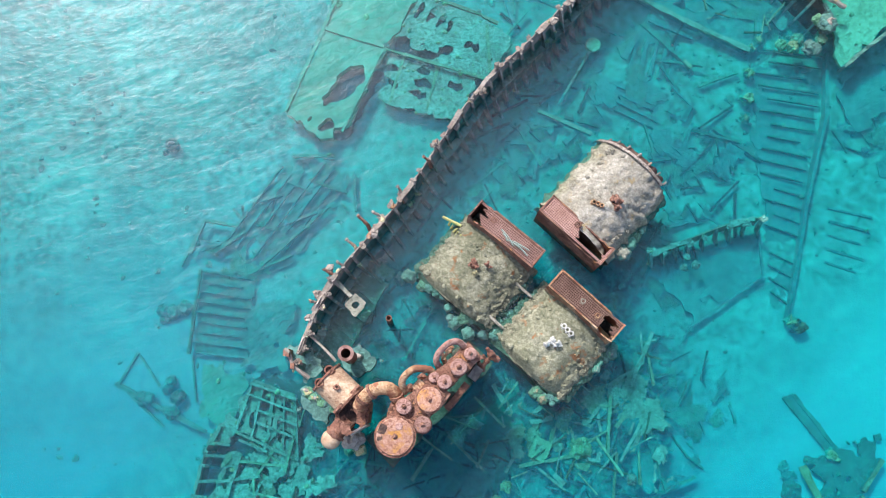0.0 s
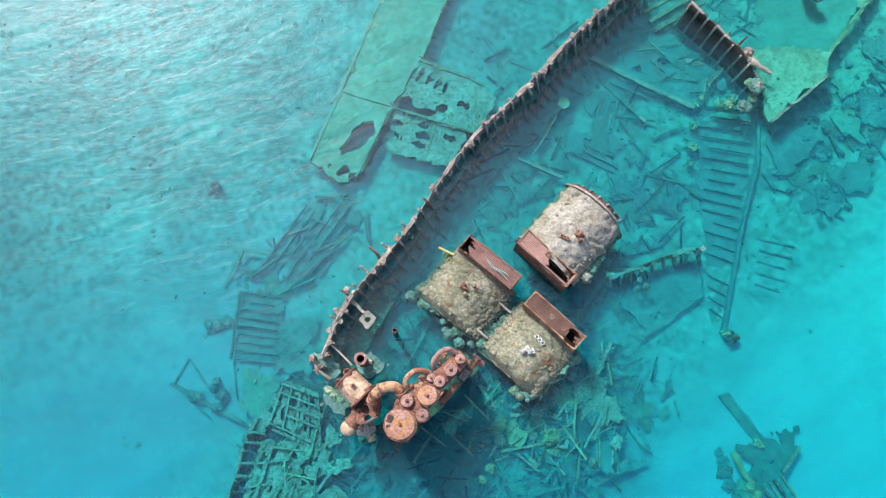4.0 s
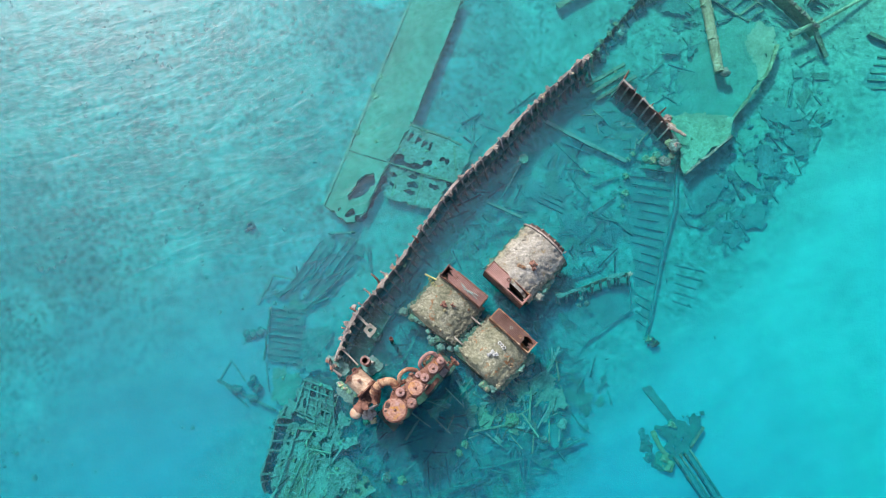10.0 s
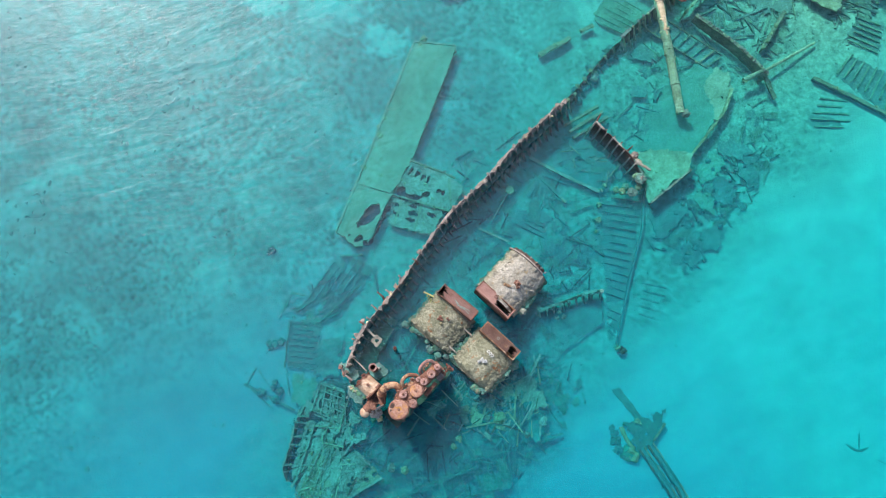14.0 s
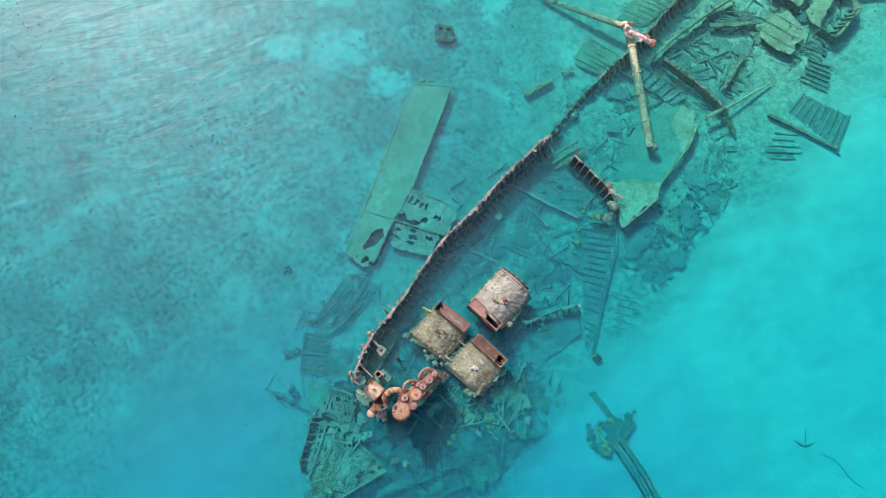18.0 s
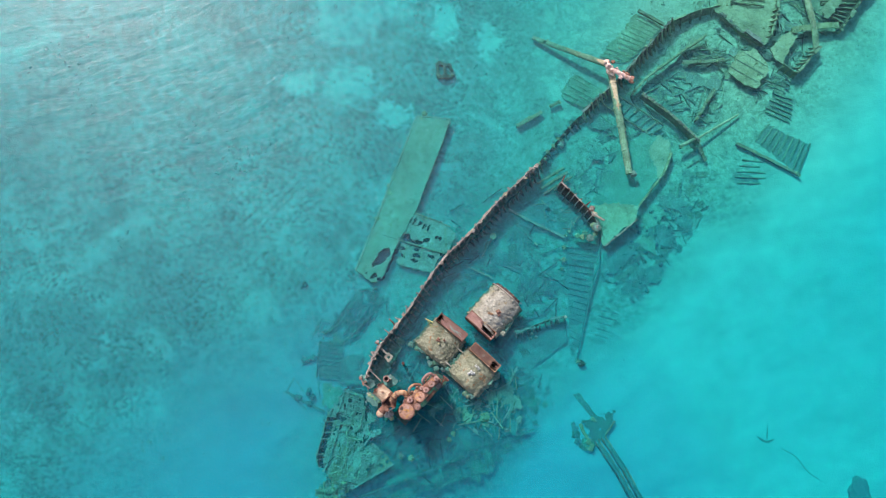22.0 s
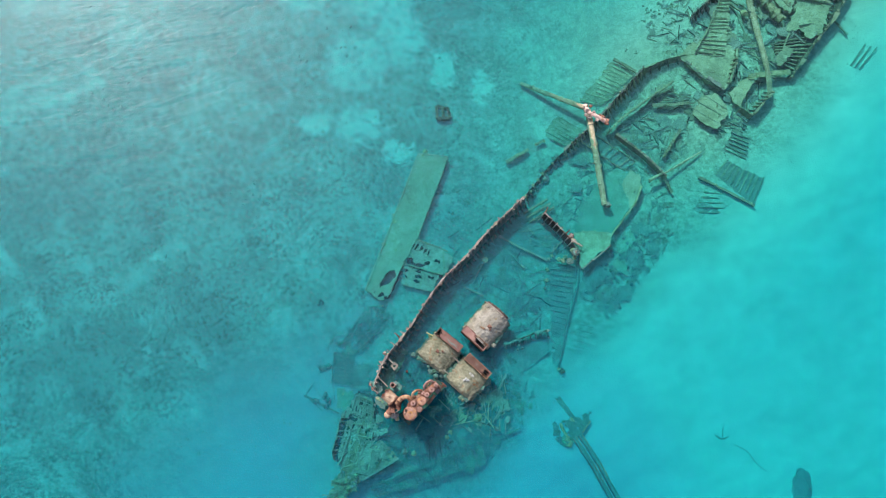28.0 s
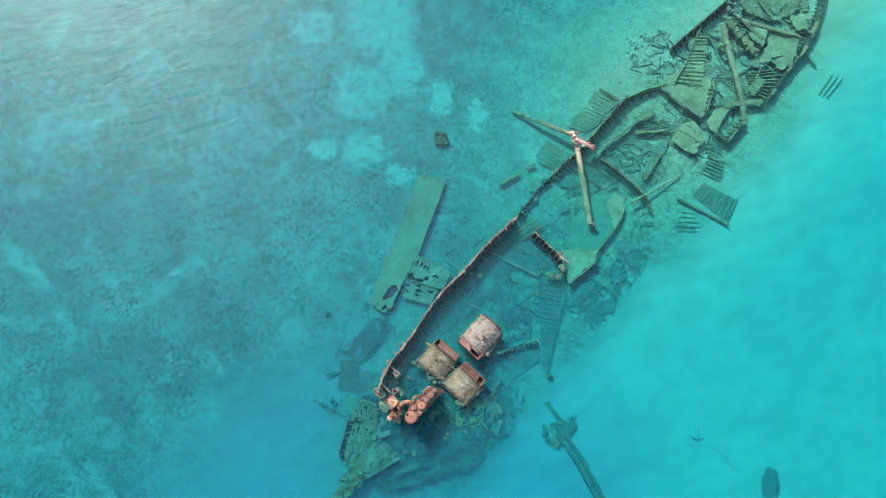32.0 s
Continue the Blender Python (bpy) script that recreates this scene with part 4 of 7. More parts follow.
# ---------- the standing side of the hull ----------
def hull_side(points, tops, lean, plate_from, plate_to, name, label, mat, rib_mat, pitch=0.6, rib_out=0.55, depth=2.0, seed=0, shelf=0.0, bite=0.35, heads=None, rim=None, rim_width=0.2):
    """A strake of shell plating along a curve, leaning outwards, with its frames inside. tops: (share of the length, height) pairs."""
    line = curve([(*p, 0) for p in points], 0.3)
    n = len(line)
    base = line[n // 2]
    ob = unit(name, label, "hull side", (base.x, base.y, bed(base.x, base.y)))
    ts, zs = [t for t, _ in tops], [z for _, z in tops]

    def frame_at(i):
        d = (line[min(i + 1, n - 1)] - line[max(i - 1, 0)]).normalized()
        return line[i], Vector((d.y, -d.x, 0)), float(np.interp(i / (n - 1), ts, zs)), d

    # shell in lengths of about 2.4 m
    i0, i1 = int(plate_from * (n - 1)), int(plate_to * (n - 1))
    for k in range(i0, i1, 8):
        v, f = [], []
        seg = list(range(k, min(k + 8, i1) + 1))
        rows = 7
        for i in seg:
            p, inn, z, d = frame_at(i)
            z += bite * (noise.noise(Vector((i * 0.31, seed, 0))) + 0.5 * noise.noise(Vector((i * 0.9, seed, 3))))
            for j in range(rows + 1):
                h = z + (-depth - z) * j / rows
                o = lean * (z - h) / (z + depth) * (1 + 0.1 * noise.noise(Vector((i * 0.2, j, seed))))
                for thick in (0, 0.05):
                    q = p + inn * (o + thick)
                    v.append((q.x, q.y, h))
        m = 2 * (rows + 1)
        for a in range(len(seg) - 1):
            for j in range(rows):
                b = a * m + j * 2
                f += [(b, b + m, b + m + 2, b + 2), (b + 1, b + 3, b + m + 3, b + m + 1)]
            f.append((a * m, a * m + 1, a * m + m + 1, a * m + m))
        for j in range(rows):
            e = (len(seg) - 1) * m + j * 2
            f += [(j * 2, j * 2 + 2, j * 2 + 3, j * 2 + 1), (e, e + 1, e + 3, e + 2)]
        lay("shell_plate", (v, f), mat, ob)
    # frames
    step = max(1, round(pitch / 0.3))
    rs = random.Random(seed + 3)
    for i in range(0, n, step):
        p, inn, z, d = frame_at(i)
        zt = z + rs.uniform(-0.12, 0.22)
        tip = p + inn * 0.04 + Vector((0, 0, zt))
        mid = p + inn * (lean * 0.55 + 0.12) + Vector((0, 0, zt - (zt + depth) * 0.55))
        foot = p + inn * (lean + rib_out * 0.5) + Vector((0, 0, -depth))
        v, f = [], []
        for q, wdt in ((tip, 0.10), (mid, 0.24), (foot, 0.34)):
            for sx, sy in ((-1, 0), (1, 0), (1, 1), (-1, 1)):
                w = q + d * (sx * 0.045 * (1 + 0.4 * rs.random())) + inn * (sy * wdt * (0.7 + 0.6 * rs.random()))
                v.append((w.x, w.y, w.z))
        for r in range(2):
            f += [(r * 4 + k, r * 4 + (k + 1) % 4, r * 4 + 4 + (k + 1) % 4, r * 4 + 4 + k) for k in range(4)]
        f += [(3, 2, 1, 0), (8, 9, 10, 11)]
        lay("hull_frame", (v, f), rib_mat, ob)
        if heads and rs.random() < 0.8:
            q = tip + inn * rs.uniform(-0.1, 0.2)
            lay("growth", lump((q.x, q.y, zt), rs.uniform(0.08, 0.15), 0.6, 1.0, seed + i, 3), heads, ob)
    # the bent-over edge strip on the top of the shell
    if rim:
        rr = random.Random(seed + 9)
        for k in range(i0, i1 - 1, 3):
            if rr.random() < 0.5:
                continue
            ends = []
            for i in (k, min(k + 3, i1)):
                p, inn, z, d = frame_at(i)
                z += bite * (noise.noise(Vector((i * 0.31, seed, 0))) + 0.5 * noise.noise(Vector((i * 0.9, seed, 3))))
                q = p + inn * (rim_width * rr.uniform(0.15, 0.45))
                ends.append((q.x, q.y, z + 0.03))
            lay("edge_strip", bar(*ends, rim_width * rr.uniform(0.7, 1.2), 0.09, 0.6, seed + k, 0.2), rim, ob)
    # stringer along the frames
    if shelf:
        for k in range(i0, i1 - 2, 8):
            a, b = frame_at(k), frame_at(min(k + 8, i1))
            qa, qb = a[0] + a[1] * (lean * 0.6 + shelf), b[0] + b[1] * (lean * 0.6 + shelf)
            za, zb = a[2] - (a[2] + depth) * 0.45, b[2] - (b[2] + depth) * 0.45
            lay("stringer", bar((qa.x, qa.y, za), (qb.x, qb.y, zb), 0.3, 0.06, 0.5, seed + k), rib_mat, ob)
    return ob


hull_side([(-4.95, 2.0), (-4.35, 3.9), (-3.35, 5.67), (-1.48, 8.1), (0.03, 10.5), (1.96, 13.4), (4.35, 15.88), (7.2, 19.2), (10.9, 22.9)],
          [(0, 0.35), (0.15, 0.5), (0.35, 0.25), (0.55, 0.55), (0.8, 0.6), (0.97, 0.7), (1, 0.1)], 0.5, 0.02, 1.0, "hull_side",
          "long curved rusty hull side with bare frames breaking the surface", HULL, HULL, pitch=0.6, seed=1, shelf=0.1, heads=TOPS, rim=TOPS, rim_width=0.17)


# ---------- fallen plating, panels of frames, booms ----------
def sheet_of(name, poly, z, mat, label, category="plate", thick=0.06, cell=0.2, eaten=0.3, holes=(), slope=(0, 0), wave=0.06, seed=0, pits=0.0, rot=0.0, parent=None):
    return lay(name, ragged(poly, z, thick, cell, eaten, holes, rot, slope, wave, seed, pits), mat, parent, label, "" if parent else category)


def panel(a0, a1, b0, b1, n, z, label, mat, rib=(0.12, 0.18), plate=None, edges=True, skip=0.08, seed=0, z2=None, lost=0.2, name="framed_panel"):
    """A fallen piece of ship's side or deck: n frames between two edges, edge bars, and plating where it is left."""
    cx, cy = (a0[0] + a1[0] + b0[0] + b1[0]) / 4, (a0[1] + a1[1] + b0[1] + b1[1]) / 4
    ob = unit(name, label, "hull panel", (cx, cy, bed(cx, cy)))
    rs = random.Random(seed)
    z2 = z if z2 is None else z2
    for k, (p, q) in enumerate(rows_between((*a0, z), (*a1, z), (*b0, z2), (*b1, z2), n)):
        if rs.random() < skip:
            continue
        s, e = rs.uniform(0, lost), 1 - rs.uniform(0, lost)
        p, q = p.lerp(q, s * (rs.random() < 0.5)), p.lerp(q, e if rs.random() < 0.5 else 1)
        p.z += rs.uniform(-0.05, 0.05)
        q.z += rs.uniform(-0.05, 0.05)
        lay("rib", bar(p, q, rib[0] * rs.uniform(0.75, 1.25), rib[1], 0.35, seed + k), mat, ob)
    if edges:
        for k, (p, q, zz) in enumerate(((a0, a1, z), (b0, b1, z2))):
            lay("edge_bar", bar((*p, zz + 0.06), (*q, zz + 0.04), 0.1, 0.12, 0.5, seed + 50 + k), mat, ob)
    if plate:
        lay("plating", ragged([a0, a1, b1, b0], min(z, z2) - 0.12, 0.04, 0.16, 0.22, plate[1] if len(plate) > 1 else (), 0, (0, 0), 0.05, seed + 3, plate[2] if len(plate) > 2 else 0.3), plate[0], ob)
    return ob


def girder(points, z, w, h, mat, label, name="girder", seed=0, flange=True, knobs=0, knob_mat=None):
    """A plate girder lying along a line: web, top flange, and growths on it. z: the height of its top."""
    mid = Vector((*points[len(points) // 2], 0))
    ob = unit(name, label, "girder", (mid.x, mid.y, bed(mid.x, mid.y)))
    zs = z if isinstance(z, tuple) else (z, z)
    n = len(points) - 1
    for k, (p, q) in enumerate(zip(points, points[1:])):
        za, zb = zs[0] + (zs[1] - zs[0]) * k / n, zs[0] + (zs[1] - zs[0]) * (k + 1) / n
        lay("web", bar((*p, za - h / 2), (*q, zb - h / 2), w * 0.35 if flange else w, h, 0.3, seed + k), mat, ob)
        if flange:
            lay("flange", bar((*p, za), (*q, zb), w, 0.06, 0.45, seed + k + 20), mat, ob)
    rs = random.Random(seed)
    for k in range(knobs):
        i = rs.randrange(n)
        t = rs.random()
        p, q = points[i], points[i + 1]
        zz = zs[0] + (zs[1] - zs[0]) * (i + t) / n
        lay("coral_knob", lump((p[0] + (q[0] - p[0]) * t + rs.uniform(-w, w) * 0.4, p[1] + (q[1] - p[1]) * t + rs.uniform(-w, w) * 0.4, zz + 0.05), rs.uniform(0.09, 0.2), 0.8, 0.5, seed + k, 1), knob_mat or CORAL, ob)
    return ob


def boom(points, r0, r1, mat, label, bands=3, seed=0, name="cargo_boom"):
    mid = Vector(points[len(points) // 2])
    ob = unit(name, label, "boom", (mid.x, mid.y, bed(mid.x, mid.y)))
    lay("spar", tube(points, r0, 12, 0.5, r1, 0.25, seed), mat, ob)
    line = curve(points, 0.5)
    rs = random.Random(seed + 50)
    for k in range(int(len(line) * 0.6) if r0 > 0.15 and mat is MAST else 0):
        i = rs.randrange(len(line) - 1)
        a, rr = rs.uniform(0, 6.28), r0 + (r1 - r0) * i / len(line)
        p = line[i] + Vector((math.cos(a) * rr * 0.8, math.sin(a) * rr * 0.8, rr * rs.uniform(0.0, 0.7)))
        lay("growth", lump(p, rs.uniform(0.07, 0.17), 0.8, 0.7, seed * 31 + k), rs.choice((MAST, CORAL, DARK_IRON)), ob)
    for k in range(bands):
        i = int((k + 0.7) / (bands + 0.4) * (len(line) - 2))
        d = (line[i + 1] - line[i]).normalized()
        lay("band", tube([line[i], line[i] + d * 0.16], (r0 + (r1 - r0) * i / len(line)) * 1.14, 12, 0.2, lump=0.4, seed=k), mat, ob)
    return ob


# deck house side lying flat west of the hull
deck = [(-0.75, 28.1), (2.6, 27.8), (-0.7, 18.3), (-2.1, 15.5), (-3.8, 11.6), (-4.6, 11.3), (-6.2, 12.45), (-4.8, 16.4)]
slab = unit("fallen_deck", "long flat silted deck plate with a torn hole", "deck plate", (-2, 20, -2.0))
lay("deck_plate", ragged(deck, -1.15, 0.35, 0.17, 0.12, ((-3.55, 14.05, 0.5, 1.5, 0.8), (-3.95, 13.5, 0.36, 1.3, 0.7), (-4.45, 13.1, 0.22), (-2.87, 12.04, 0.27), (-4.5, 12.0, 0.22, 1.8, 0.6), (-3.95, 11.65, 0.25, 1.6, 0.3), (-5.2, 12.2, 0.15)), radians(-20), (0, 0), 0.04, 3), SILT, slab)
for k, (p, q, w) in enumerate((((-6.2, 12.5), (-4.8, 16.4), 0.13), ((-4.8, 16.4), (-0.8, 28.0), 0.13), ((2.5, 27.8), (-0.7, 18.4), 0.2), ((-4.75, 16.35), (-2.2, 15.6), 0.13), ((-2.2, 15.5), (-3.8, 11.7), 0.1), ((-0.75, 28.1), (2.55, 27.85), 0.1))):
    lay("coaming", bar((*p, -1.13), (*q, -1.13), w, 0.12, 0.6, k), SILT, slab)
for k, (x, y) in enumerate(((-3.3, 20.9), (-2.9, 21.6), (-3.2, 20.2), (-2.15, 15.7), (-0.3, 27.9), (0.0, 28.4), (-3.0, 17.0), (-4.3, 17.6))):
    lay("growth", lump((x, y, -1.2), 0.17 + 0.05 * (k % 3), 0.6, 0.5, k), CORAL if k != 3 else PALE, slab)

# torn perforated plating between the deck plate and the hull
perf = unit("torn_plate", "torn silted plating with slots and rusted holes beside the hull", "plate", (0.6, 15.8, -2.0))
lay("plating", ragged([(-0.75, 18.2), (2.0, 17.2), (3.3, 16.3), (2.5, 14.4), (0.6, 14.6), (-1.7, 16.1)], -1.18, 0.08, 0.085, 0.1,
    [(x, y, 0.12, 3.6, radians(62)) for x, y in ((-1.07, 17.57), (-0.71, 17.42), (-0.22, 17.22), (0.22, 17.0), (0.66, 16.8))]
    + [(-0.28, 15.35, 0.22, 1.9, -0.2), (0.5, 15.55, 0.2, 1.8, 0.3), (1.45, 15.85, 0.17, 1.6, 0.6), (1.8, 15.75, 0.17, 1.4, 1.0), (-1.35, 15.9, 0.24, 1.3, 0.9), (2.4, 15.2, 0.16)], radians(-25), (0, 0), 0.05, 12), PLATE, perf)
lay("lower_plating", ragged([(-2.0, 15.4), (1.8, 14.35), (1.2, 12.4), (-2.3, 13.2)], -1.35, 0.06, 0.09, 0.14,
    [(-1.79, 14.69, 0.2, 1.7, -0.3), (-0.4, 14.6, 0.17, 2.4, -0.25), (-0.46, 14.1, 0.17, 2.6, -0.25), (-0.7, 13.6, 0.16, 2.6, -0.25), (-1.9, 14.0, 0.16, 2.0, -0.3), (0.9, 14.0, 0.15, 2.0, -0.3)], radians(-18), (0, 0), 0.05, 14), PLATE, perf)
# black sheets added below, for the shade seen through slots and torn hole
lay("under_plating", ragged([(-0.9, 18.0), (2.9, 16.4), (2.4, 14.5), (1.0, 12.6), (-2.2, 13.3), (-1.7, 15.8)], -1.78, 0.06, 0.2, 0.2, (), 0, (0, 0), 0.04, 15), RUST_AND_SHADE, perf, "black sheet added for the shade under the slots")
lay("under_plating", ragged([(-3.4, 15.2), (-2.2, 14.8), (-3.6, 11.7), (-4.8, 11.6), (-5.6, 12.4)], -1.8, 0.06, 0.2, 0.1, (), 0, (0, 0), 0.04, 16), RUST_AND_SHADE, slab, "black sheet added for the shade under the torn hole")
for k, (p, q) in enumerate((((-0.8, 18.25), (2.0, 17.25)), ((-2.1, 15.5), (2.6, 14.2)), ((-1.3, 15.3), (-1.9, 13.1)), ((0.2, 15.0), (-0.3, 12.8)), ((2.0, 17.2), (2.7, 16.9)), ((2.2, 16.8), (2.4, 14.6)))):
    lay("stiffener", bar((*p, -1.16 - 0.2 * (k in (2, 3))), (*q, -1.16 - 0.2 * (k in (2, 3))), 0.12, 0.14, 0.5, 30 + k), IRON, perf)

# frames and plating that fell outwards on the west side
panel((-8.7, 6.5), (-5.9, 5.9), (-5.9, 10.9), (-3.2, 10.0), 7, -1.72, "collapsed frames and plates of the ship's side on the sea bed", PLATE, rib=(0.08, 0.17), plate=(SUNK, ((-6.3, 8.5, 0.5), (-5.2, 9.6, 0.4), (-7.3, 6.7, 0.4), (-4.6, 8.3, 0.5)), 1.0), seed=4, edges=False, lost=0.35)
for k, (p, q) in enumerate((((-8.8, 6.45), (-7.6, 7.4)), ((-7.1, 8.7), (-6.2, 9.0)), ((-7.2, 7.7), (-6.2, 7.5)), ((-5.9, 7.8), (-4.7, 8.3)), ((-6.9, 5.9), (-4.2, 8.6)), ((-3.3, 10.1), (-3.1, 8.4)), ((-5.8, 10.7), (-4.1, 10.8)), ((-6.0, 9.6), (-5.0, 9.2)), ((-4.8, 9.6), (-3.5, 9.2)), ((-9.3, 7.8), (-9.8, 6.4)), ((-9.3, 7.8), (-7.9, 7.6)))):
    lay("side_stringer", bar((*p, -1.62), (*q, -1.64), 0.1, 0.18, 0.5, k + 3), SUNK if k % 2 else IRON, None, "overgrown iron bar lying across fallen frames", "iron bar", "side stringers")
panel((-9.3, 5.7), (-9.5, 2.4), (-7.2, 5.4), (-7.1, 2.2), 9, -1.74, "row of frames with a long edge bar, weed grown", PLATE, rib=(0.07, 0.14), plate=(SUNK, (), 0.5), seed=5, skip=0, edges=False)
lay("edge_bar", bar((-9.3, 5.75, -1.62), (-9.5, 2.3, -1.62), 0.1, 0.2, 0.5, 12), IRON, None, "dark bar along the ends of sunken frames", "iron bar")
sheet_of("side_plate", [(-7.2, 4.3), (-5.4, 4.6), (-5.6, 1.9), (-7.3, 1.7)], -1.62, SUNK, "weed-grown plate with small holes", cell=0.13, holes=((-6.0, 3.6, 0.14), (-6.5, 2.9, 0.12), (-5.9, 2.6, 0.1)), seed=6)
sheet_of("side_plate", [(-8.8, 1.8), (-7.1, 1.45), (-7.4, -0.5), (-8.85, -0.2)], -1.6, SLAB, "smooth silted plate lying flat", seed=7, eaten=0.15)
for k, (p, q, w) in enumerate((((-11.6, 2.3), (-12.3, 0.9), 0.14), ((-12.4, 1.05), (-8.6, -0.75), 0.22), ((-11.5, 2.2), (-10.6, 1.0), 0.1), ((-11.9, 0.75), (-10.3, -0.6), 0.12), ((-9.5, 7.6), (-10.2, 5.9), 0.12), ((-9.4, 2.2), (-9.1, 0.4), 0.1))):
    lay("iron_bar", bar((*p, -1.9), (*q, -1.9), w * 0.7, 0.12, 0.5, k + 60), SUNK, None, "weed-grown frame lying on sand", "iron bar", "loose frames")

# stern: broad plate, ridges, torn edges
stern = unit("stern_plating", "broad torn stern plating with ridges and holes, under shallow water", "stern", (-6.5, -3.2, -2.4))
outline = [(-7.1, -1.4), (-6.1, -2.3), (-5.65, -2.5), (-5.6, -3.5), (-4.8, -4.2), (-4.5, -3.65), (-3.86, -3.45), (-3.0, -4.25), (-2.1, -5.3), (-3.4, -6.15), (-5.8, -7.6), (-8.0, -6.6), (-8.45, -5.5), (-8.45, -4.6), (-8.2, -3.5), (-7.9, -2.5), (-7.6, -1.6)]


def band(poly, way, lo, hi):
    """The part of an outline between two lines across the direction way."""
    for sign, lim in ((1, lo), (-1, -hi)):
        out = []
        for p, q in zip(poly, poly[1:] + poly[:1]):
            a, b = sign * (p[0] * way[0] + p[1] * way[1]) - lim, sign * (q[0] * way[0] + q[1] * way[1]) - lim
            if a >= 0:
                out.append(p)
            if (a >= 0) != (b >= 0):
                t = a / (a - b)
                out.append((p[0] + (q[0] - p[0]) * t, p[1] + (q[1] - p[1]) * t))
        poly = out
    return poly


# strakes of plating side by side, each a little higher or lower than the next
lean_way = (math.sin(radians(68)), -math.cos(radians(68)))
stern_holes = [(-5.13, -5.46, 0.17, 1.6, 0.1), (-4.17, -5.37, 0.2, 1.4, 0.6), (-4.34, -5.85, 0.14, 1.6, 0.2), (-3.2, -5.42, 0.13, 1.6, 0.2), (-3.12, -4.71, 0.14, 1.5, 0.2), (-3.8, -4.95, 0.09), (-2.63, -5.15, 0.13, 1.3, 0.8), (-7.5, -2.4, 0.16, 2.6, 1.2), (-7.0, -2.1, 0.13, 2.4, 1.2), (-7.9, -3.9, 0.12, 3.0, 1.2), (-6.6, -2.6, 0.10, 2.0, 1.1), (-7.1, -3.7, 0.08, 3.0, 1.2), (-6.3, -4.4, 0.09, 2.2, 0.9)]
for k, (lo, hi) in enumerate(((-7.2, -6.35), (-6.37, -5.7), (-5.72, -4.9), (-4.93, -4.0), (-4.03, -2.9), (-2.93, -1.0), (-1.03, 0.6))):
    strake = band(outline, lean_way, lo - 0.06, hi + 0.06)
    if len(strake) > 2:
        lay("strake", ragged(strake, -1.3 + 0.05 * math.sin(k * 2.4), 0.07, 0.11, 0.12, stern_holes, radians(-28), (0.01 * math.sin(k * 5.0), 0.012 * math.cos(k * 3.0)), 0.06, 21 + k, 0.0), PLATE if k % 3 else IRON, stern)
lay("under_plating", ragged([(-6.9, 1.4), (-4.8, 1.2), (-4.4, -0.6), (-5.0, -3.6), (-6.4, -6.4), (-8.9, -5.6), (-9.0, -4.6), (-8.5, -2.0), (-7.9, -0.5)], -1.95, 0.05, 0.2, 0.3, (), 0, (0, 0), 0.05, 23), DARK_IRON, stern, "dark sheet seen through the gaps")
for k, (p, q, w) in enumerate((((-8.1, -5.4), (-7.0, -1.6), 0.1), ((-7.4, -5.6), (-6.2, -2.6), 0.09), ((-6.8, -6.0), (-5.9, -3.4), 0.08), ((-5.8, -7.55), (-2.1, -5.3), 0.14), ((-7.9, -2.6), (-6.2, -2.35), 0.1), ((-8.3, -3.7), (-7.2, -3.5), 0.1), ((-8.5, -4.7), (-7.5, -4.5), 0.1))):
    lay("ridge", bar((*p, -1.18 - 0.02 * (k % 3)), (*q, -1.18 - 0.03 * (k % 2)), w, 0.12, 0.6, k + 80), PLATE if k % 2 else PLATE, stern)
for k in (0, 1, 3, 4, 7):
    y = -1.1 - 0.5 * k
    x = -8.25 - 0.13 * k
    lay("rung", bar((x, y, -1.0 - 0.03 * (k % 3)), (x + 0.75, y - 0.1 + 0.06 * (k % 4), -1.28), 0.1, 0.12, 0.5, k + 140), PLATE, stern)
# open deck framing between the stern plates and the condenser
panel((-7.3, -0.7), (-4.8, -1.7), (-6.75, 1.3), (-5.1, 0.75), 5, -1.25, "open deck framing with scraps of plate between its beams", PLATE, rib=(0.1, 0.14), plate=(PLATE, ((-6.4, 0.3, 0.22, 1.6, 1.1), (-5.9, -0.4, 0.22, 1.5, 1.1), (-6.7, -0.4, 0.18, 1.4, 1.0), (-5.4, -0.9, 0.2, 1.5, 1.0), (-5.6, 0.3, 0.18), (-6.5, -1.1, 0.2, 1.6, 0.2)), 0.0), seed=61, skip=0, lost=0.12, name="deck_framing")
panel((-7.35, -0.9), (-6.85, 1.2), (-4.75, -1.9), (-5.0, 0.6), 6, -1.13, "cross beams lying over the open deck framing", PLATE, rib=(0.09, 0.12), seed=62, skip=0.1, lost=0.5, edges=False, name="deck_framing")
for k, (x, y, l, w, turn) in enumerate(((-5.3, -1.9, 0.7, 0.35, 40), (-4.7, -2.3, 0.5, 0.3, 70), (-6.2, -1.6, 0.6, 0.3, 20), (-7.6, -0.6, 0.55, 0.32, 64), (-4.3, -1.2, 0.5, 0.3, 110), (-5.0, -2.9, 0.45, 0.3, 0), (-3.9, -2.6, 0.6, 0.28, 25))):
    ca, sa = math.cos(radians(turn)), math.sin(radians(turn))
    lay("torn_strake", ragged([(x + l * u * ca - w * v * sa, y + l * u * sa + w * v * ca) for u, v in ((-1, -0.8), (-0.2, -1.1), (0.9, -0.8), (1, 0.7), (0.1, 1), (-0.9, 1.1))], -1.25 - 0.05 * (k % 3), 0.06, 0.08, 0.14, (), radians(turn), (0.1 * (k % 3 - 1), 0.2 * (k % 2) - 0.1), 0.05, 90 + k, 0.0), PLATE if k % 2 else PLATE, stern)
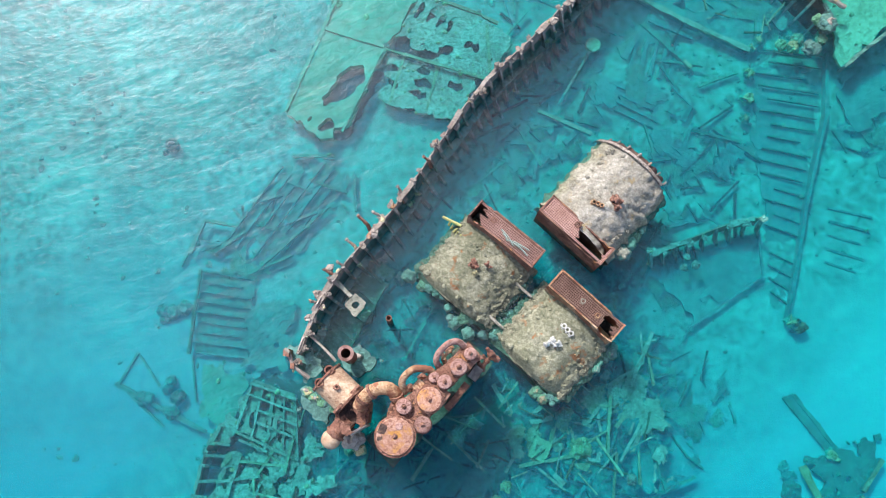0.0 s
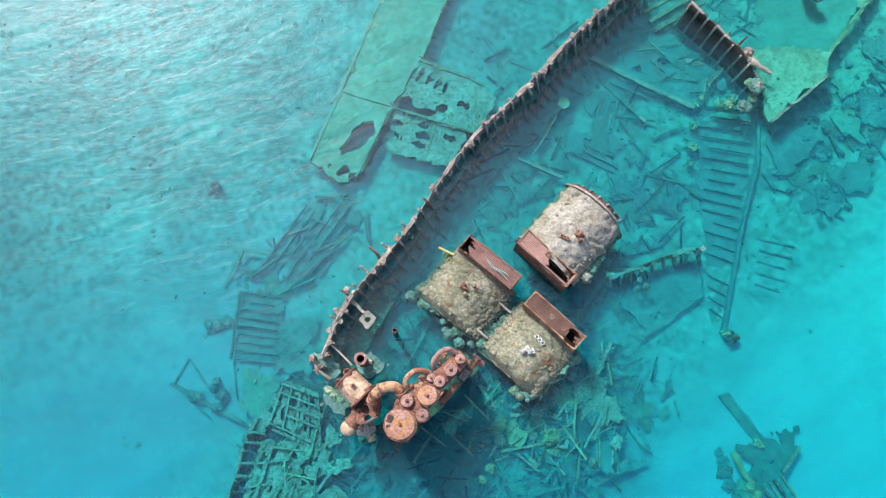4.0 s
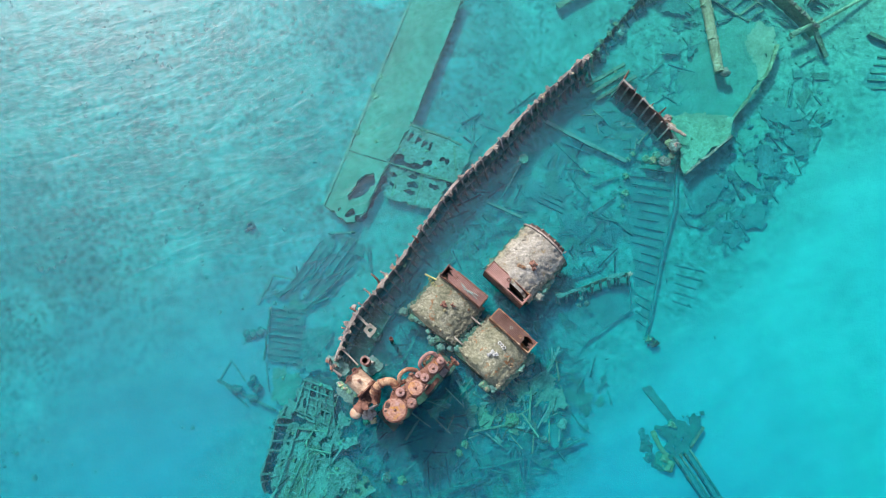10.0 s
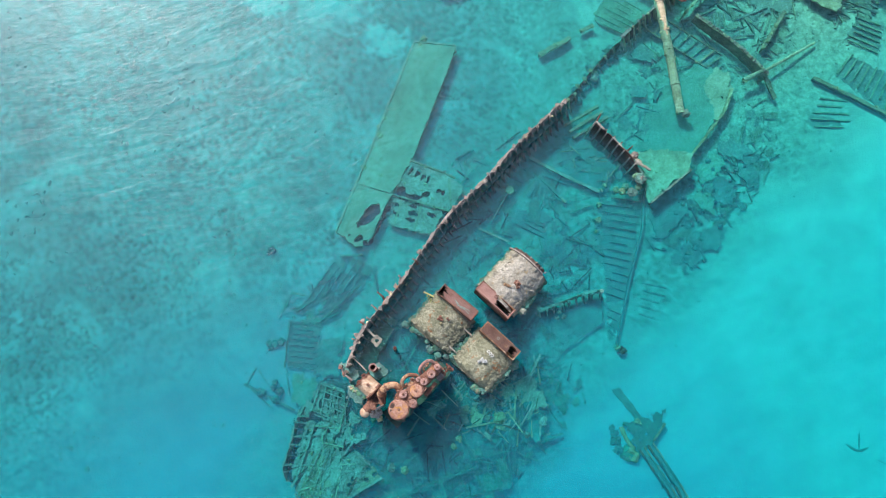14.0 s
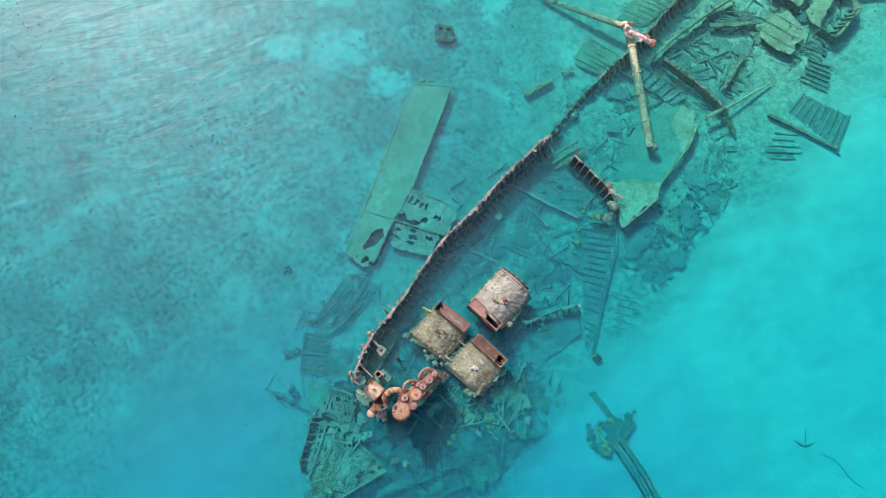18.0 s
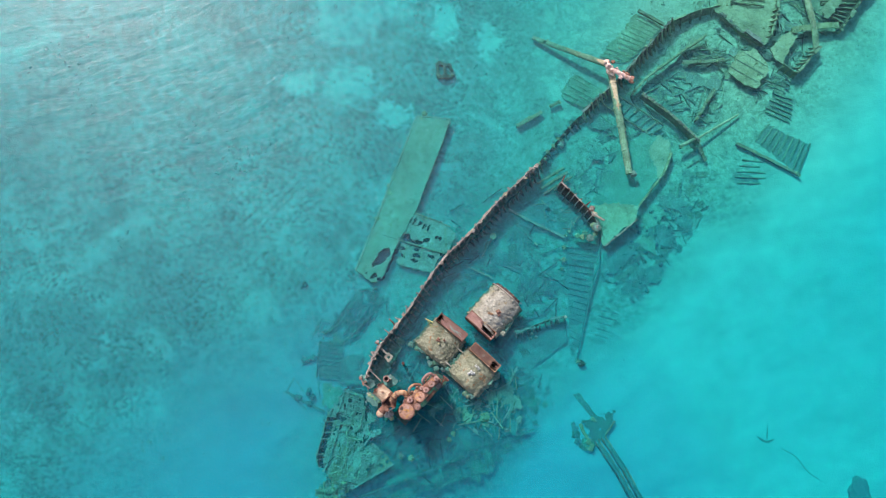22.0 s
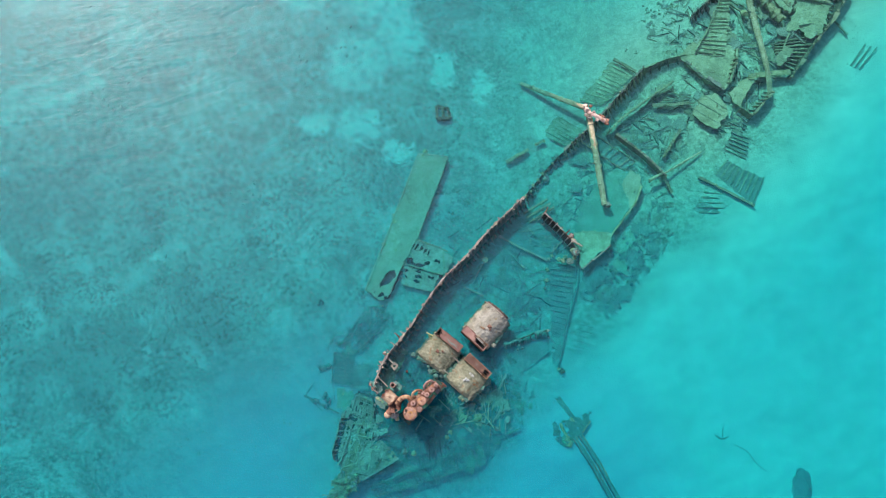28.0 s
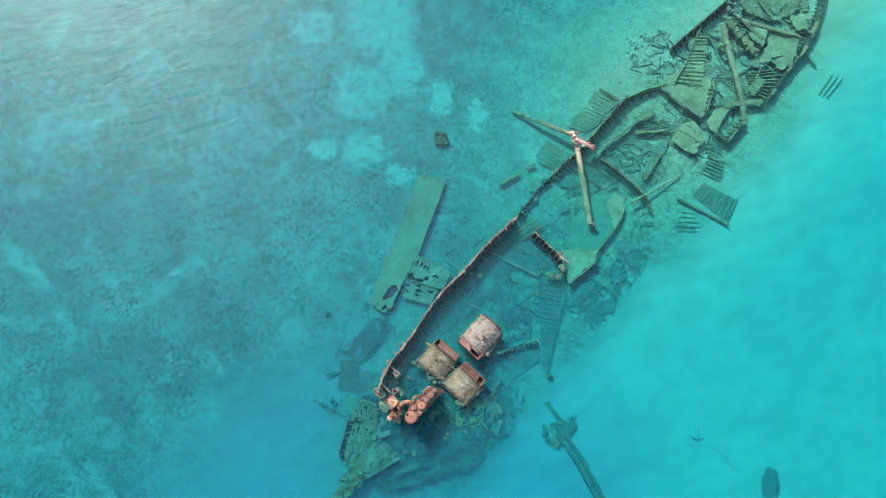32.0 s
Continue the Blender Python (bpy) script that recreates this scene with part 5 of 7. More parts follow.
hull_side([(-8.85, -5.7), (-9.15, -4.7), (-8.75, -3.2), (-8.5, -1.7), (-7.9, -0.45)], [(0, -1.3), (0.3, -1.0), (0.6, -1.3), (1, -1.05)], 0.3, 0, 1, "stern_plating_edge", "dark torn edge of the stern with frame ends", PLATE, PLATE, 0.6, 0.5, 2.4, 5, bite=0.3, rim=PLATE, rim_width=0.14)
tip = unit("stern_post", "heap of broken stern frames grown over with coral", "stern post", (-7.6, -8.2, -2.6))
lay("plating", ragged([(-8.8, -7.4), (-8.0, -6.4), (-6.2, -6.95), (-5.8, -7.9), (-7.0, -9.0), (-8.3, -9.7), (-9.6, -10.9), (-10.2, -10.3), (-9.4, -9.2)], -1.35, 0.3, 0.14, 0.4, (), radians(-40), (0, 0), 0.2, 24, 0.35), IRON, tip)
rs = random.Random(31)
for k in range(26):
    t = rs.random()
    x, y = -7.0 - 2.4 * t + rs.uniform(-0.9, 0.9) * (1 - 0.5 * t), -7.0 - 3.2 * t + rs.uniform(-0.6, 0.6)
    a = rs.uniform(0, 3.1)
    lay("broken_frame", bar((x, y, -1.2), (x + 0.8 * math.cos(a), y + 0.8 * math.sin(a), -1.05 + rs.uniform(-0.1, 0.3)), 0.13, 0.18, 0.5, k), IRON if k % 2 else PLATE, tip)
    lay("growth", lump((x + 0.3, y, -1.1), rs.uniform(0.14, 0.32), 0.75, 0.5, k, 3), (CORAL, HULL, IRON)[k % 3], tip)
# starboard quarter, lying under deeper water
panel((-4.9, -8.3), (5.6, -4.5), (-4.3, -9.2), (6.3, -5.9), 11, -1.95, "long sunken strip of the ship's quarter with cross frames", IRON, rib=(0.13, 0.2), seed=9, name="quarter_panel")
for k, (p, q) in enumerate((((-4.9, -8.2), (0.5, -6.1)), ((-0.4, -6.2), (0.2, -7.5)), ((0.3, -6.0), (4.4, -4.6)), ((2.0, -5.4), (2.5, -6.6)))):
    lay("quarter_beam", bar((*p, -1.65), (*q, -1.65), 0.17, 0.25, 0.4, k + 5), IRON, None, "overgrown beam on the sunken quarter", "iron bar")

# the hull side's low end by the engine, bracket plate, spikes
wing = unit("broken_frame", "rusty broken frame head standing above water", "hull frame", (-5.0, 2.2, -2.0))
lay("plate", ragged([(-5.25, 2.5), (-4.6, 3.0), (-3.9, 1.6), (-4.6, 1.2)], -0.25, 0.06, 0.1, 0.15, (), AXIS, (0, 0), 0.06, 31), HULL, wing)
lay("post", bar((-5.2, 2.35, -0.8), (-5.25, 2.3, 0.55), 0.22, 0.3, 0.4, 3), RUST, wing)
lay("post", bar((-5.0, 1.85, -0.8), (-5.02, 1.82, 0.4), 0.16, 0.2, 0.4, 5), RUST, wing)
lay("rail", tube([(-5.2, 2.3, 0.3), (-4.95, 1.8, 0.25), (-4.4, 1.4, 0.0)], 0.08, 8, 0.2, lump=0.3), HULL, wing)
lay("white_cleat", bar((-5.3, 2.45, 0.5), (-5.1, 2.3, 0.55), 0.1, 0.12, 0.2, 6), PALE, wing)
lay("tie_rod", tube([(-4.5, 3.05, 0.1), (-3.9, 2.55, 0.15), (-3.4, 2.05, 0.2)], 0.05, 8, 0.3, lump=0.3), PALE, None, "pale crusted rod leaning from hull to condenser", "rod")
lay("bracket_plate", ragged([(-3.2, 4.2), (-2.75, 3.75), (-2.35, 4.3), (-2.8, 4.72)], 0.1, 0.07, 0.05, 0.01, ((-2.76, 4.24, 0.12, 1.4, 0.5),), AXIS, (0, 0), 0.02, 33), PLATE, None, "grey-green square plate with an oblong hole", "plate")
lay("flat_bar", bar((-3.6, 5.2, 0.15), (-2.95, 4.55, 0.12), 0.14, 0.06, 0.3, 3), PLATE, None, "grey-green arm holding the holed plate", "iron bar")
lay("upright_pipe", join(ring((-1.45, 3.72, -1.8), 0.12, 0.08, 2.3, 14), disc((-1.45, 3.72, -1.8), 0.085, 1.9, 12)), RUST, None, "thin open rust-red pipe standing in water", "pipe")
for k, (a, b) in enumerate((((-2.95, 7.66), (-2.28, 7.17)), ((-2.24, 7.98), (-1.87, 7.63)), ((-1.56, 8.9), (-1.03, 8.4)), ((-0.35, 10.3), (0.0, 9.94)), ((-3.3, 6.7), (-2.75, 6.35)), ((-3.75, 5.95), (-3.2, 5.6)), ((-4.0, 5.5), (-3.5, 5.25)), ((-4.6, 4.3), (-4.1, 4.2)))):
    a = (b[0] + (a[0] - b[0]) * (0.75 + 0.25 * math.sin(k * 2.3)), b[1] + (a[1] - b[1]) * (0.8 + 0.2 * math.cos(k * 3.1)))
    lay("bent_rod", join(tube([(*b, -0.1), ((a[0] + b[0]) / 2 + 0.06, (a[1] + b[1]) / 2, 0.35), (*a, 0.6)], 0.09, 7, 0.1, 0.05, 0.7, k), lump((*a, 0.6), 0.065, 0.9, 0.8, k + 5)), TOPS if k % 3 else RUST, None, "thin bent rusty frame tip above the hull edge", "hull frame", "frame tips")
for k, (x, y, r) in enumerate(((-4.2, 4.6, 0.25), (-3.8, 5.6, 0.3), (-4.35, 3.6, 0.22), (-2.1, 7.3, 0.22), (-0.7, 9.2, 0.25), (-1.2, 8.5, 0.2), (2.2, 13.5, 0.24), (3.2, 14.6, 0.28), (3.7, 15.2, 0.22), (4.9, 16.4, 0.2), (6.3, 18.0, 0.22), (8.0, 20.0, 0.24), (10.4, 22.4, 0.4), (10.0, 22.0, 0.28), (10.8, 22.7, 0.3), (8.8, 20.7, 0.25), (1.0, 11.9, 0.22), (7.0, 18.8, 0.18), (5.6, 17.1, 0.2))):
    lay("coral", lump((x, y, 0.3), r * 0.62, 0.8, 0.8, k + 300), TOPS if k % 3 == 0 else HULL, None, "crusted coral lump on the hull edge", "coral", "hull edge growths")
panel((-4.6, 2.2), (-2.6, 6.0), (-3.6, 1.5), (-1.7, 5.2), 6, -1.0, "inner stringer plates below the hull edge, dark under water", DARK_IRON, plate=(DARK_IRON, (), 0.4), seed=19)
for k, (p, q) in enumerate((((0.5, 7.85), (1.25, 7.5)), ((3.35, 5.35), (4.05, 4.75)), ((2.25, 4.1), (2.95, 3.5)))):
    lay("tie_bar", tube([(*p, 0.12), (*q, 0.1)], 0.06, 8, 0.2, lump=0.35, seed=k), LICHEN if k == 0 else PALE, None, "weed-yellow rod at the boiler's edge" if k == 0 else "pale crusted bar between two boilers", "rod")
lay("weed_tuft", join(*[tube([(0.75 + 0.1 * k, 7.55 - 0.14 * k, 0.05), (0.85 + 0.1 * k + 0.05 * math.sin(k * 4), 7.62 - 0.13 * k, 0.3)], 0.06, 6, 0.1, 0.03, 0.6, k) for k in range(7)]), LICHEN, None, "tuft of yellow weed on a boiler", "weed")
net = [((2.75, 7.15), (3.2, 6.5)), ((2.95, 6.75), (3.5, 6.55)), ((3.1, 6.7), (3.75, 6.15)), ((3.3, 6.6), (3.8, 6.35)), ((2.8, 7.0), (2.95, 6.7))]
lay("rope_tangle", join(*[tube([(*p, 1.24), ((p[0] + q[0]) / 2 + 0.05, (p[1] + q[1]) / 2, 1.28), (*q, 1.24)], 0.03, 6, 0.1, lump=0.5, seed=k) for k, (p, q) in enumerate(net)]), NET, None, "tangle of grey-green rope over the tube plate", "rope")

# ---------- middle of the ship ----------
panel((14.0, 16.5), (14.3, 5.0), (17.3, 16.2), (14.95, 4.4), 21, -1.84, "long ribbed bottom plating narrowing to the keel", IRON, rib=(0.06, 0.12), plate=(SUNK, (), 0.15), seed=11, skip=0.05, lost=0.3, edges=False, name="bottom_panel")
girder([(17.35, 16.3), (17.1, 13.4), (16.0, 9.4), (14.85, 4.3)], -1.62, 0.14, 0.4, SUNK, "keel bar along the bottom plating", seed=4, flange=False)
for k, (x, y) in enumerate(((13.95, 16.4), (13.8, 15.2), (13.65, 14.0), (13.5, 13.1), (14.95, 4.3), (15.3, 4.1), (14.3, 16.8))):
    lay("coral", lump((x, y, -1.65), 0.2 + 0.04 * (k % 3), 0.9, 0.6, k + 9, 3), CORAL if k != 5 else DARK_IRON, None, "brown coral clump on iron", "coral", "coral clumps")
sheet_of("inner_deck", [(8.9, 18.8), (12.2, 20.6), (15.7, 18.3), (15.6, 17.5), (13.75, 16.3)], -1.68, SUNK, "torn inner deck plating with rows of holes", "deck plate", holes=((12.4, 18.95, 0.3, 1.6, -0.4), (13.5, 18.0, 0.25, 1.5, -0.5), (14.9, 17.7, 0.3, 1.5, 0), (11.2, 20.0, 0.25), (10.2, 18.9, 0.09), (10.6, 18.7, 0.09), (11.0, 18.5, 0.09), (9.8, 19.1, 0.09)), seed=13, eaten=0.35)
girder([(8.4, 18.85), (11.0, 17.5), (13.8, 16.2)], -1.45, 0.22, 0.4, SUNK, "long beam across the hold", seed=6)
girder([(4.5, 13.1), (6.8, 12.1)], -1.5, 0.16, 0.3, SUNK, "beam lying across the hold", seed=7)
lay("round_plate", disc((6.86, 16.1, -1.3), 0.33, 0.1, 22), SLAB, None, "round pale plate on a post", "plate")
lay("thin_post", tube([(6.8, 15.95, -1.35), (5.4, 13.4, -1.6)], 0.07, 8, 0.4, lump=0.3), PLATE, None, "thin overgrown pole under the round plate", "pole")
for k in range(3):
    o = 0.55 * k
    lay("long_bar", bar((11.2 + o * 0.6, 21.5 - o * 0.9, -1.4), (13.8 + o * 0.7, 23.2 - o * 0.8, -1.4), 0.2, 0.24, 0.35, k + 2), IRON, None, "overgrown bar, one of three side by side", "iron bar", "three bars")
for k in range(5):
    lay("iron_bar", bar((9.0 + 0.42 * k, 17.0 - 0.16 * k, -1.8), (8.6 + 0.42 * k, 15.2 - 0.1 * k, -1.85), 0.15, 0.16, 0.4, k + 90), SUNK, None, "frame half buried in the hold's sand", "iron bar", "hold frames")
for k in range(4):
    lay("iron_bar", bar((7.3 + 0.2 * k, 14.9 - 0.5 * k, -1.8), (9.4 + 0.2 * k, 13.9 - 0.5 * k, -1.85), 0.16, 0.16, 0.4, k + 95), SUNK, None, "frame half buried in the hold's sand", "iron bar", "hold frames")
hull_side([(9.0, 6.9), (10.6, 7.5), (12.3, 8.2), (13.6, 8.5)], [(0, -0.85), (1, -0.75)], 0.1, 0, 1, "side_bracket", "sunken side girder with bracket plates in a row", IRON, PLATE, 0.6, 0.5, 1.6, 8, bite=0.12, heads=PLATE, rim=PLATE, rim_width=0.24)
sheet_of("hold_plate", [(9.6, 6.5), (13.5, 7.9), (13.9, 6.2), (10.9, 4.0)], -1.8, SUNK, "flat silted plate below the bracket girder", seed=15, holes=((11.6, 5.0, 0.2),))
girder([(13.85, 8.4), (13.95, 6.2), (10.9, 4.0)], -1.66, 0.08, 0.12, SUNK, "thin edge bar round a sunken plate", seed=9, flange=False)
for k, (x, y) in enumerate(((10.56, 6.75), (10.4, 6.3), (10.9, 6.45), (9.2, 6.9))):
    lay("coral", lump((x, y, -0.95), 0.14 + 0.02 * k, 0.8, 0.5, k + 19), PLATE, None, "brown coral clump on iron", "coral", "coral clumps")
panel((17.0, 9.3), (16.7, 6.9), (18.9, 8.9), (18.3, 6.4), 5, -1.96, "small faint panel of frames on the sand", PLATE, rib=(0.09, 0.1), plate=(PLATE, (), 0.5), seed=22, edges=False)
# cargo hatch coaming
hull_side([(13.25, 21.2), (14.13, 20.38), (15.24, 19.33), (16.3, 18.1), (17.0, 17.35)], [(0, 0.5), (0.6, 0.3), (0.8, 0.1), (1, -0.3)], 0.12, 0, 1, "hatch_coaming", "dark rusty hatch coaming standing up with bracket ribs", RUST_AND_SHADE, HULL, 0.6, 0.3, 1.9, 11, rim=HULL, rim_width=0.12)
for k, (x, y, h, dx, dy) in enumerate(((13.3, 21.2, 0.8, 0.25, 0.5), (15.6, 18.95, 0.7, 0.35, 0.3), (14.6, 19.95, 0.4, 0.1, 0.15), (15.1, 19.5, 0.45, 0.12, 0.12), (14.0, 20.5, 0.4, 0.1, 0.1))):
    lay("rusty_spike", tube([(x, y, 0.1), (x + dx * 0.5, y + dy * 0.5, h * 0.6), (x + dx, y + dy, h)], 0.08, 7, 0.15, 0.04, 0.4, k), RUST, None, "rust-red spike on the hatch coaming", "spike", "coaming spikes")
for k, (x, y, z, r) in enumerate(((16.7, 16.95, -0.3, 0.38), (16.4, 17.2, -0.4, 0.25), (16.1, 16.0, -0.7, 0.36), (15.4, 16.1, -0.8, 0.3), (15.7, 16.5, -0.9, 0.25), (16.2, 18.7, 0.0, 0.3), (16.5, 18.2, 0.0, 0.25), (15.0, 16.3, -1.0, 0.25), (16.6, 16.4, -0.7, 0.26))):
    lay("coral", lump((x, y, z), r, 0.85, 0.45, k + 71, 3), TOPS if k in (0, 2, 5) else (IRON, CORAL)[k % 2], None, "pale bushy coral head by the hatch", "coral", "hatch corals")
lay("split_log", tube([(16.2, 18.3, 0.1), (16.8, 17.9, 0.1), (17.4, 17.6, 0.0)], 0.16, 9, 0.2, 0.1, 0.5), PALE, None, "pale crusted spar end on the coaming", "spar")
# raised plates east of the hatch
fore = unit("raised_plates", "raised silted deck plates with a sharp torn edge", "deck plate", (20, 20, -2.0))
lay("plate", ragged([(16.5, 19.3), (18.4, 19.5), (20.9, 19.4), (20.6, 17.9), (18.6, 16.3), (17.4, 15.2), (17.2, 16.8)], -0.75, 0.12, 0.16, 0.2, (), 0.3, (0, 0), 0.06, 16), SLAB, fore)
lay("plate", ragged([(17.2, 19.8), (17.6, 22.5), (19.3, 25.2), (21.6, 27.0), (24.3, 26.4), (24.5, 25.0), (23.6, 22.8), (21.1, 19.3)], -1.66, 0.12, 0.18, 0.4, (), 0.2, (0.085, -0.02), 0.06, 17), SANDED, fore)
lay("plate_edge", bar((21.0, 19.3, -1.2), (23.7, 22.9, -1.25), 0.16, 0.5, 0.5, 5), CORAL, fore)
lay("plate_edge", bar((23.7, 22.9, -1.25), (24.5, 24.9, -1.3), 0.16, 0.45, 0.5, 6), CORAL, fore)
lay("plate_edge", bar((20.7, 17.9, -0.8), (17.5, 15.2, -0.9), 0.14, 0.6, 0.5, 7), PLATE, fore)
sheet_of("fan_plate", [(17.4, 14.5), (19.35, 16.0), (20.9, 14.9), (18.5, 12.6)], -1.72, SUNK, "fan-shaped torn plate on sand", seed=18, eaten=0.3)
for k, (cx, cy, a, c, mt) in enumerate(((22.6, 18.4, 1.5, 0.9, SLAB), (23.6, 16.6, 1.2, 1.0, PLATE), (22.0, 15.6, 1.1, 0.7, SLAB), (24.6, 20.0, 1.3, 0.8, SUNK), (22.4, 12.8, 1.2, 0.8, SUNK), (20.8, 11.6, 0.9, 0.7, PLATE), (25.6, 18.0, 1.0, 0.7, SUNK))):
    t = radians(50 + 37 * k)
    ca, sa = math.cos(t), math.sin(t)
    sheet_of("torn_plate", [(cx + a * u * ca - c * v * sa, cy + a * u * sa + c * v * ca) for u, v in ((-1, -0.6), (0.2, -1), (1, -0.3), (0.7, 1), (-0.5, 0.8))], -1.75, mt, "torn weed-grown plate scrap among rubble on sand", cell=0.16, eaten=0.35, wave=0.12, seed=200 + k)
lay("coral", lump((20.5, 22.5, -0.7), 0.33, 0.9, 0.3, 3, 3), PALE, None, "white coral head at the boom's end", "coral")

# ---------- the mast and the fore part ----------
boom([(10.85, 37.0, -1.55), (14.45, 35.25, -0.75), (18.0, 33.65, -0.12)], 0.22, 0.3, MAST, "long overgrown boom leaning up to the mast head", 2, 1)
boom([(18.35, 33.25, -0.12), (19.25, 27.9, -0.4), (20.1, 22.5, -0.68)], 0.36, 0.33, MAST, "thick overgrown mast lying to the south", 4, 2, "fallen_mast")
head = unit("crosstree_mount", "rust-red mast head with a crosstree above the water", "mast head", (18.6, 32.9, -2.0))
lay("collar", tube([(18.0, 33.9, -0.1), (18.15, 33.1, 0.35)], 0.27, 16, 0.1, lump=0.5), PINK_CRUST, head)
lay("crosstree", tube([(18.3, 33.0, 0.25), (19.4, 32.4, 0.35), (20.3, 31.95, 0.25)], 0.22, 14, 0.12, 0.27, 0.5, 3), PINK_CRUST, head)
lay("crosstree_end", tube([(20.2, 32.0, 0.26), (20.5, 31.85, 0.24)], 0.36, 14, 0.2, lump=0.2), RUST, head)
for k, (x, y) in enumerate(((18.2, 33.6), (18.7, 32.6), (18.0, 32.6), (19.9, 32.4), (18.45, 33.2), (17.8, 33.5), (18.6, 33.7), (18.9, 32.9), (17.9, 33.0), (20.4, 31.6), (19.3, 32.1), (18.3, 32.3), (19.6, 32.7))):
    lay("fitting", lump((x, y, 0.35 + 0.04 * (k % 3)), 0.13 + 0.03 * (k % 4), 0.9, 0.9, k), (RUST, PINK_CRUST, TOPS)[k % 3], head)
hull_side([(11.2, 23.3), (12.6, 25.2), (14.2, 27.2), (15.8, 28.9)], [(0, -0.5), (0.3, -1.3), (1, -1.1)], 0.3, 0, 1, "low_hull_side", "low broken stretch of hull side with coral", DARK_IRON, IRON, 0.9, 0.5, 2.0, 12, bite=0.7, heads=CORAL)
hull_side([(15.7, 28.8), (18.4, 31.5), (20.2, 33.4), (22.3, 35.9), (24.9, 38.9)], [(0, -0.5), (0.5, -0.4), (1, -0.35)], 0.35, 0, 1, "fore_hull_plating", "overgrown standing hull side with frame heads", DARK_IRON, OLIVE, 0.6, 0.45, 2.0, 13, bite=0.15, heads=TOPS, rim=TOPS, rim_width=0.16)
hull_side([(24.9, 38.9), (27.5, 40.1), (30.2, 41.0)], [(0, -0.7), (1, -1.0)], 0.3, 0, 1, "fore_hull_end", "low end of the fore hull side", IRON, IRON, 1.2, 0.3, 2.0, 14, bite=0.1, rim=OLIVE)
panel((21.6, 40.1), (17.7, 35.2), (24.1, 38.6), (20.4, 34.4), 12, -1.66, "frames fallen outwards from the fore hull side", OLIVE, rib=(0.05, 0.07), plate=(SLAB, (), 0.5), seed=23, z2=-1.56, edges=False, lost=0.3)
girder([(21.7, 40.2), (24.3, 38.7)], -1.2, 0.3, 0.4, IRON, "short heavy bar over fallen frames", seed=3)
panel((15.0, 33.3), (13.6, 30.8), (17.9, 31.6), (16.3, 29.5), 7, -1.74, "faint frames spread on the sand beside the hull", OLIVE, rib=(0.05, 0.07), plate=(SLAB, (), 0.7), seed=24, edges=False, lost=0.4)
girder([(20.7, 30.9), (22.3, 32.8), (25.9, 35.6), (28.5, 37.5)], -0.85, 0.2, 0.8, OLIVE, "long overgrown girder with a shadowed side", seed=13, knobs=8)
girder([(21.6, 30.8), (24.5, 28.6), (26.4, 26.8), (27.2, 25.9)], (-0.4, -0.6), 0.26, 1.3, IRON, "heavy coral-capped hatch girder standing on edge", seed=14, knobs=30, knob_mat=TOPS)
girder([(27.1, 26.1), (28.0, 24.3)], (-1.0, -1.5), 0.35, 0.4, IRON, "broken end of the hatch girder", seed=15)
boom([(25.4, 25.5, -1.0), (27.2, 26.5, -1.1), (31.6, 29.3, -1.6)], 0.13, 0.1, MAST, "thin pale spar leaning over the girder", 1, 4)
boom([(25.3, 25.5, -0.9), (26.8, 26.3, -0.8)], 0.2, 0.16, MAST, "short pale spar end", 1, 5)
girder([(9.2, 27.4), (10.5, 28.25), (11.7, 29.0)], -1.4, 0.35, 0.5, IRON, "overgrown beam on the reef west of the hull", seed=16, knobs=4)
girder([(12.6, 29.6), (13.6, 30.2)], -1.5, 0.3, 0.3, IRON, "short overgrown beam on the reef", seed=17, knobs=2)
panel((17.9, 30.0), (22.6, 26.8), (18.9, 31.3), (24.0, 27.9), 9, -1.6, "sunken framed plating beside the mast", IRON, plate=(PLATE, (), 0.35), seed=25)
girder([(27.1, 28.4), (28.2, 30.2), (29.2, 31.8)], -1.25, 0.3, 0.6, IRON, "upright plate edge in the fore hold", seed=18, knobs=6)
girder([(26.1, 34.6), (28.3, 34.7), (30.4, 35.0)], -1.2, 0.35, 0.4, IRON, "overgrown beam across the fore hold", seed=19, knobs=3)
for k in range(9):
    lay("iron_bar", bar((28.6 - 0.24 * k, 37.2 - 0.35 * k, -1.6), (29.4 + 0.2 * k, 35.2 + 0.35 * (k % 4), -1.7), 0.12, 0.14, 0.4, k), IRON, None, "thin frame in a fan of fallen frames", "iron bar", "fan frames")
hold = unit("fore_deck_plates", "torn green-grown deck plates of the fore hold", "deck plate", (33, 38, -2.0))
lay("plate", ragged([(29.5, 40.6), (30.6, 42.4), (32.6, 43.2), (34.8, 42.4), (36.1, 42.2), (35.4, 38.0), (34.3, 36.5), (32.4, 37.7), (30.4, 39.4)], -1.25, 0.12, 0.2, 0.35, ((33.6, 41.5, 0.13, 4.0, -0.7), (31.4, 41.2, 0.1, 4.0, 1.0)), 0.2, (0, 0), 0.16, 41, 0.0), SLAB, hold)
lay("plate", ragged([(31.7, 35.6), (33.4, 36.2), (34.9, 34.6), (33.5, 31.9), (32.3, 32.3), (30.6, 33.6)], -1.2, 0.14, 0.18, 0.2, (), 0.5, (0, 0), 0.07, 42), SLAB, hold)
lay("plate", ragged([(35.2, 36.5), (37.3, 38.4), (38.0, 37.7), (36.1, 34.5), (35.1, 35.4)], -1.1, 0.14, 0.18, 0.2, (), 0.5, (0, 0), 0.07, 43), SLAB, hold)
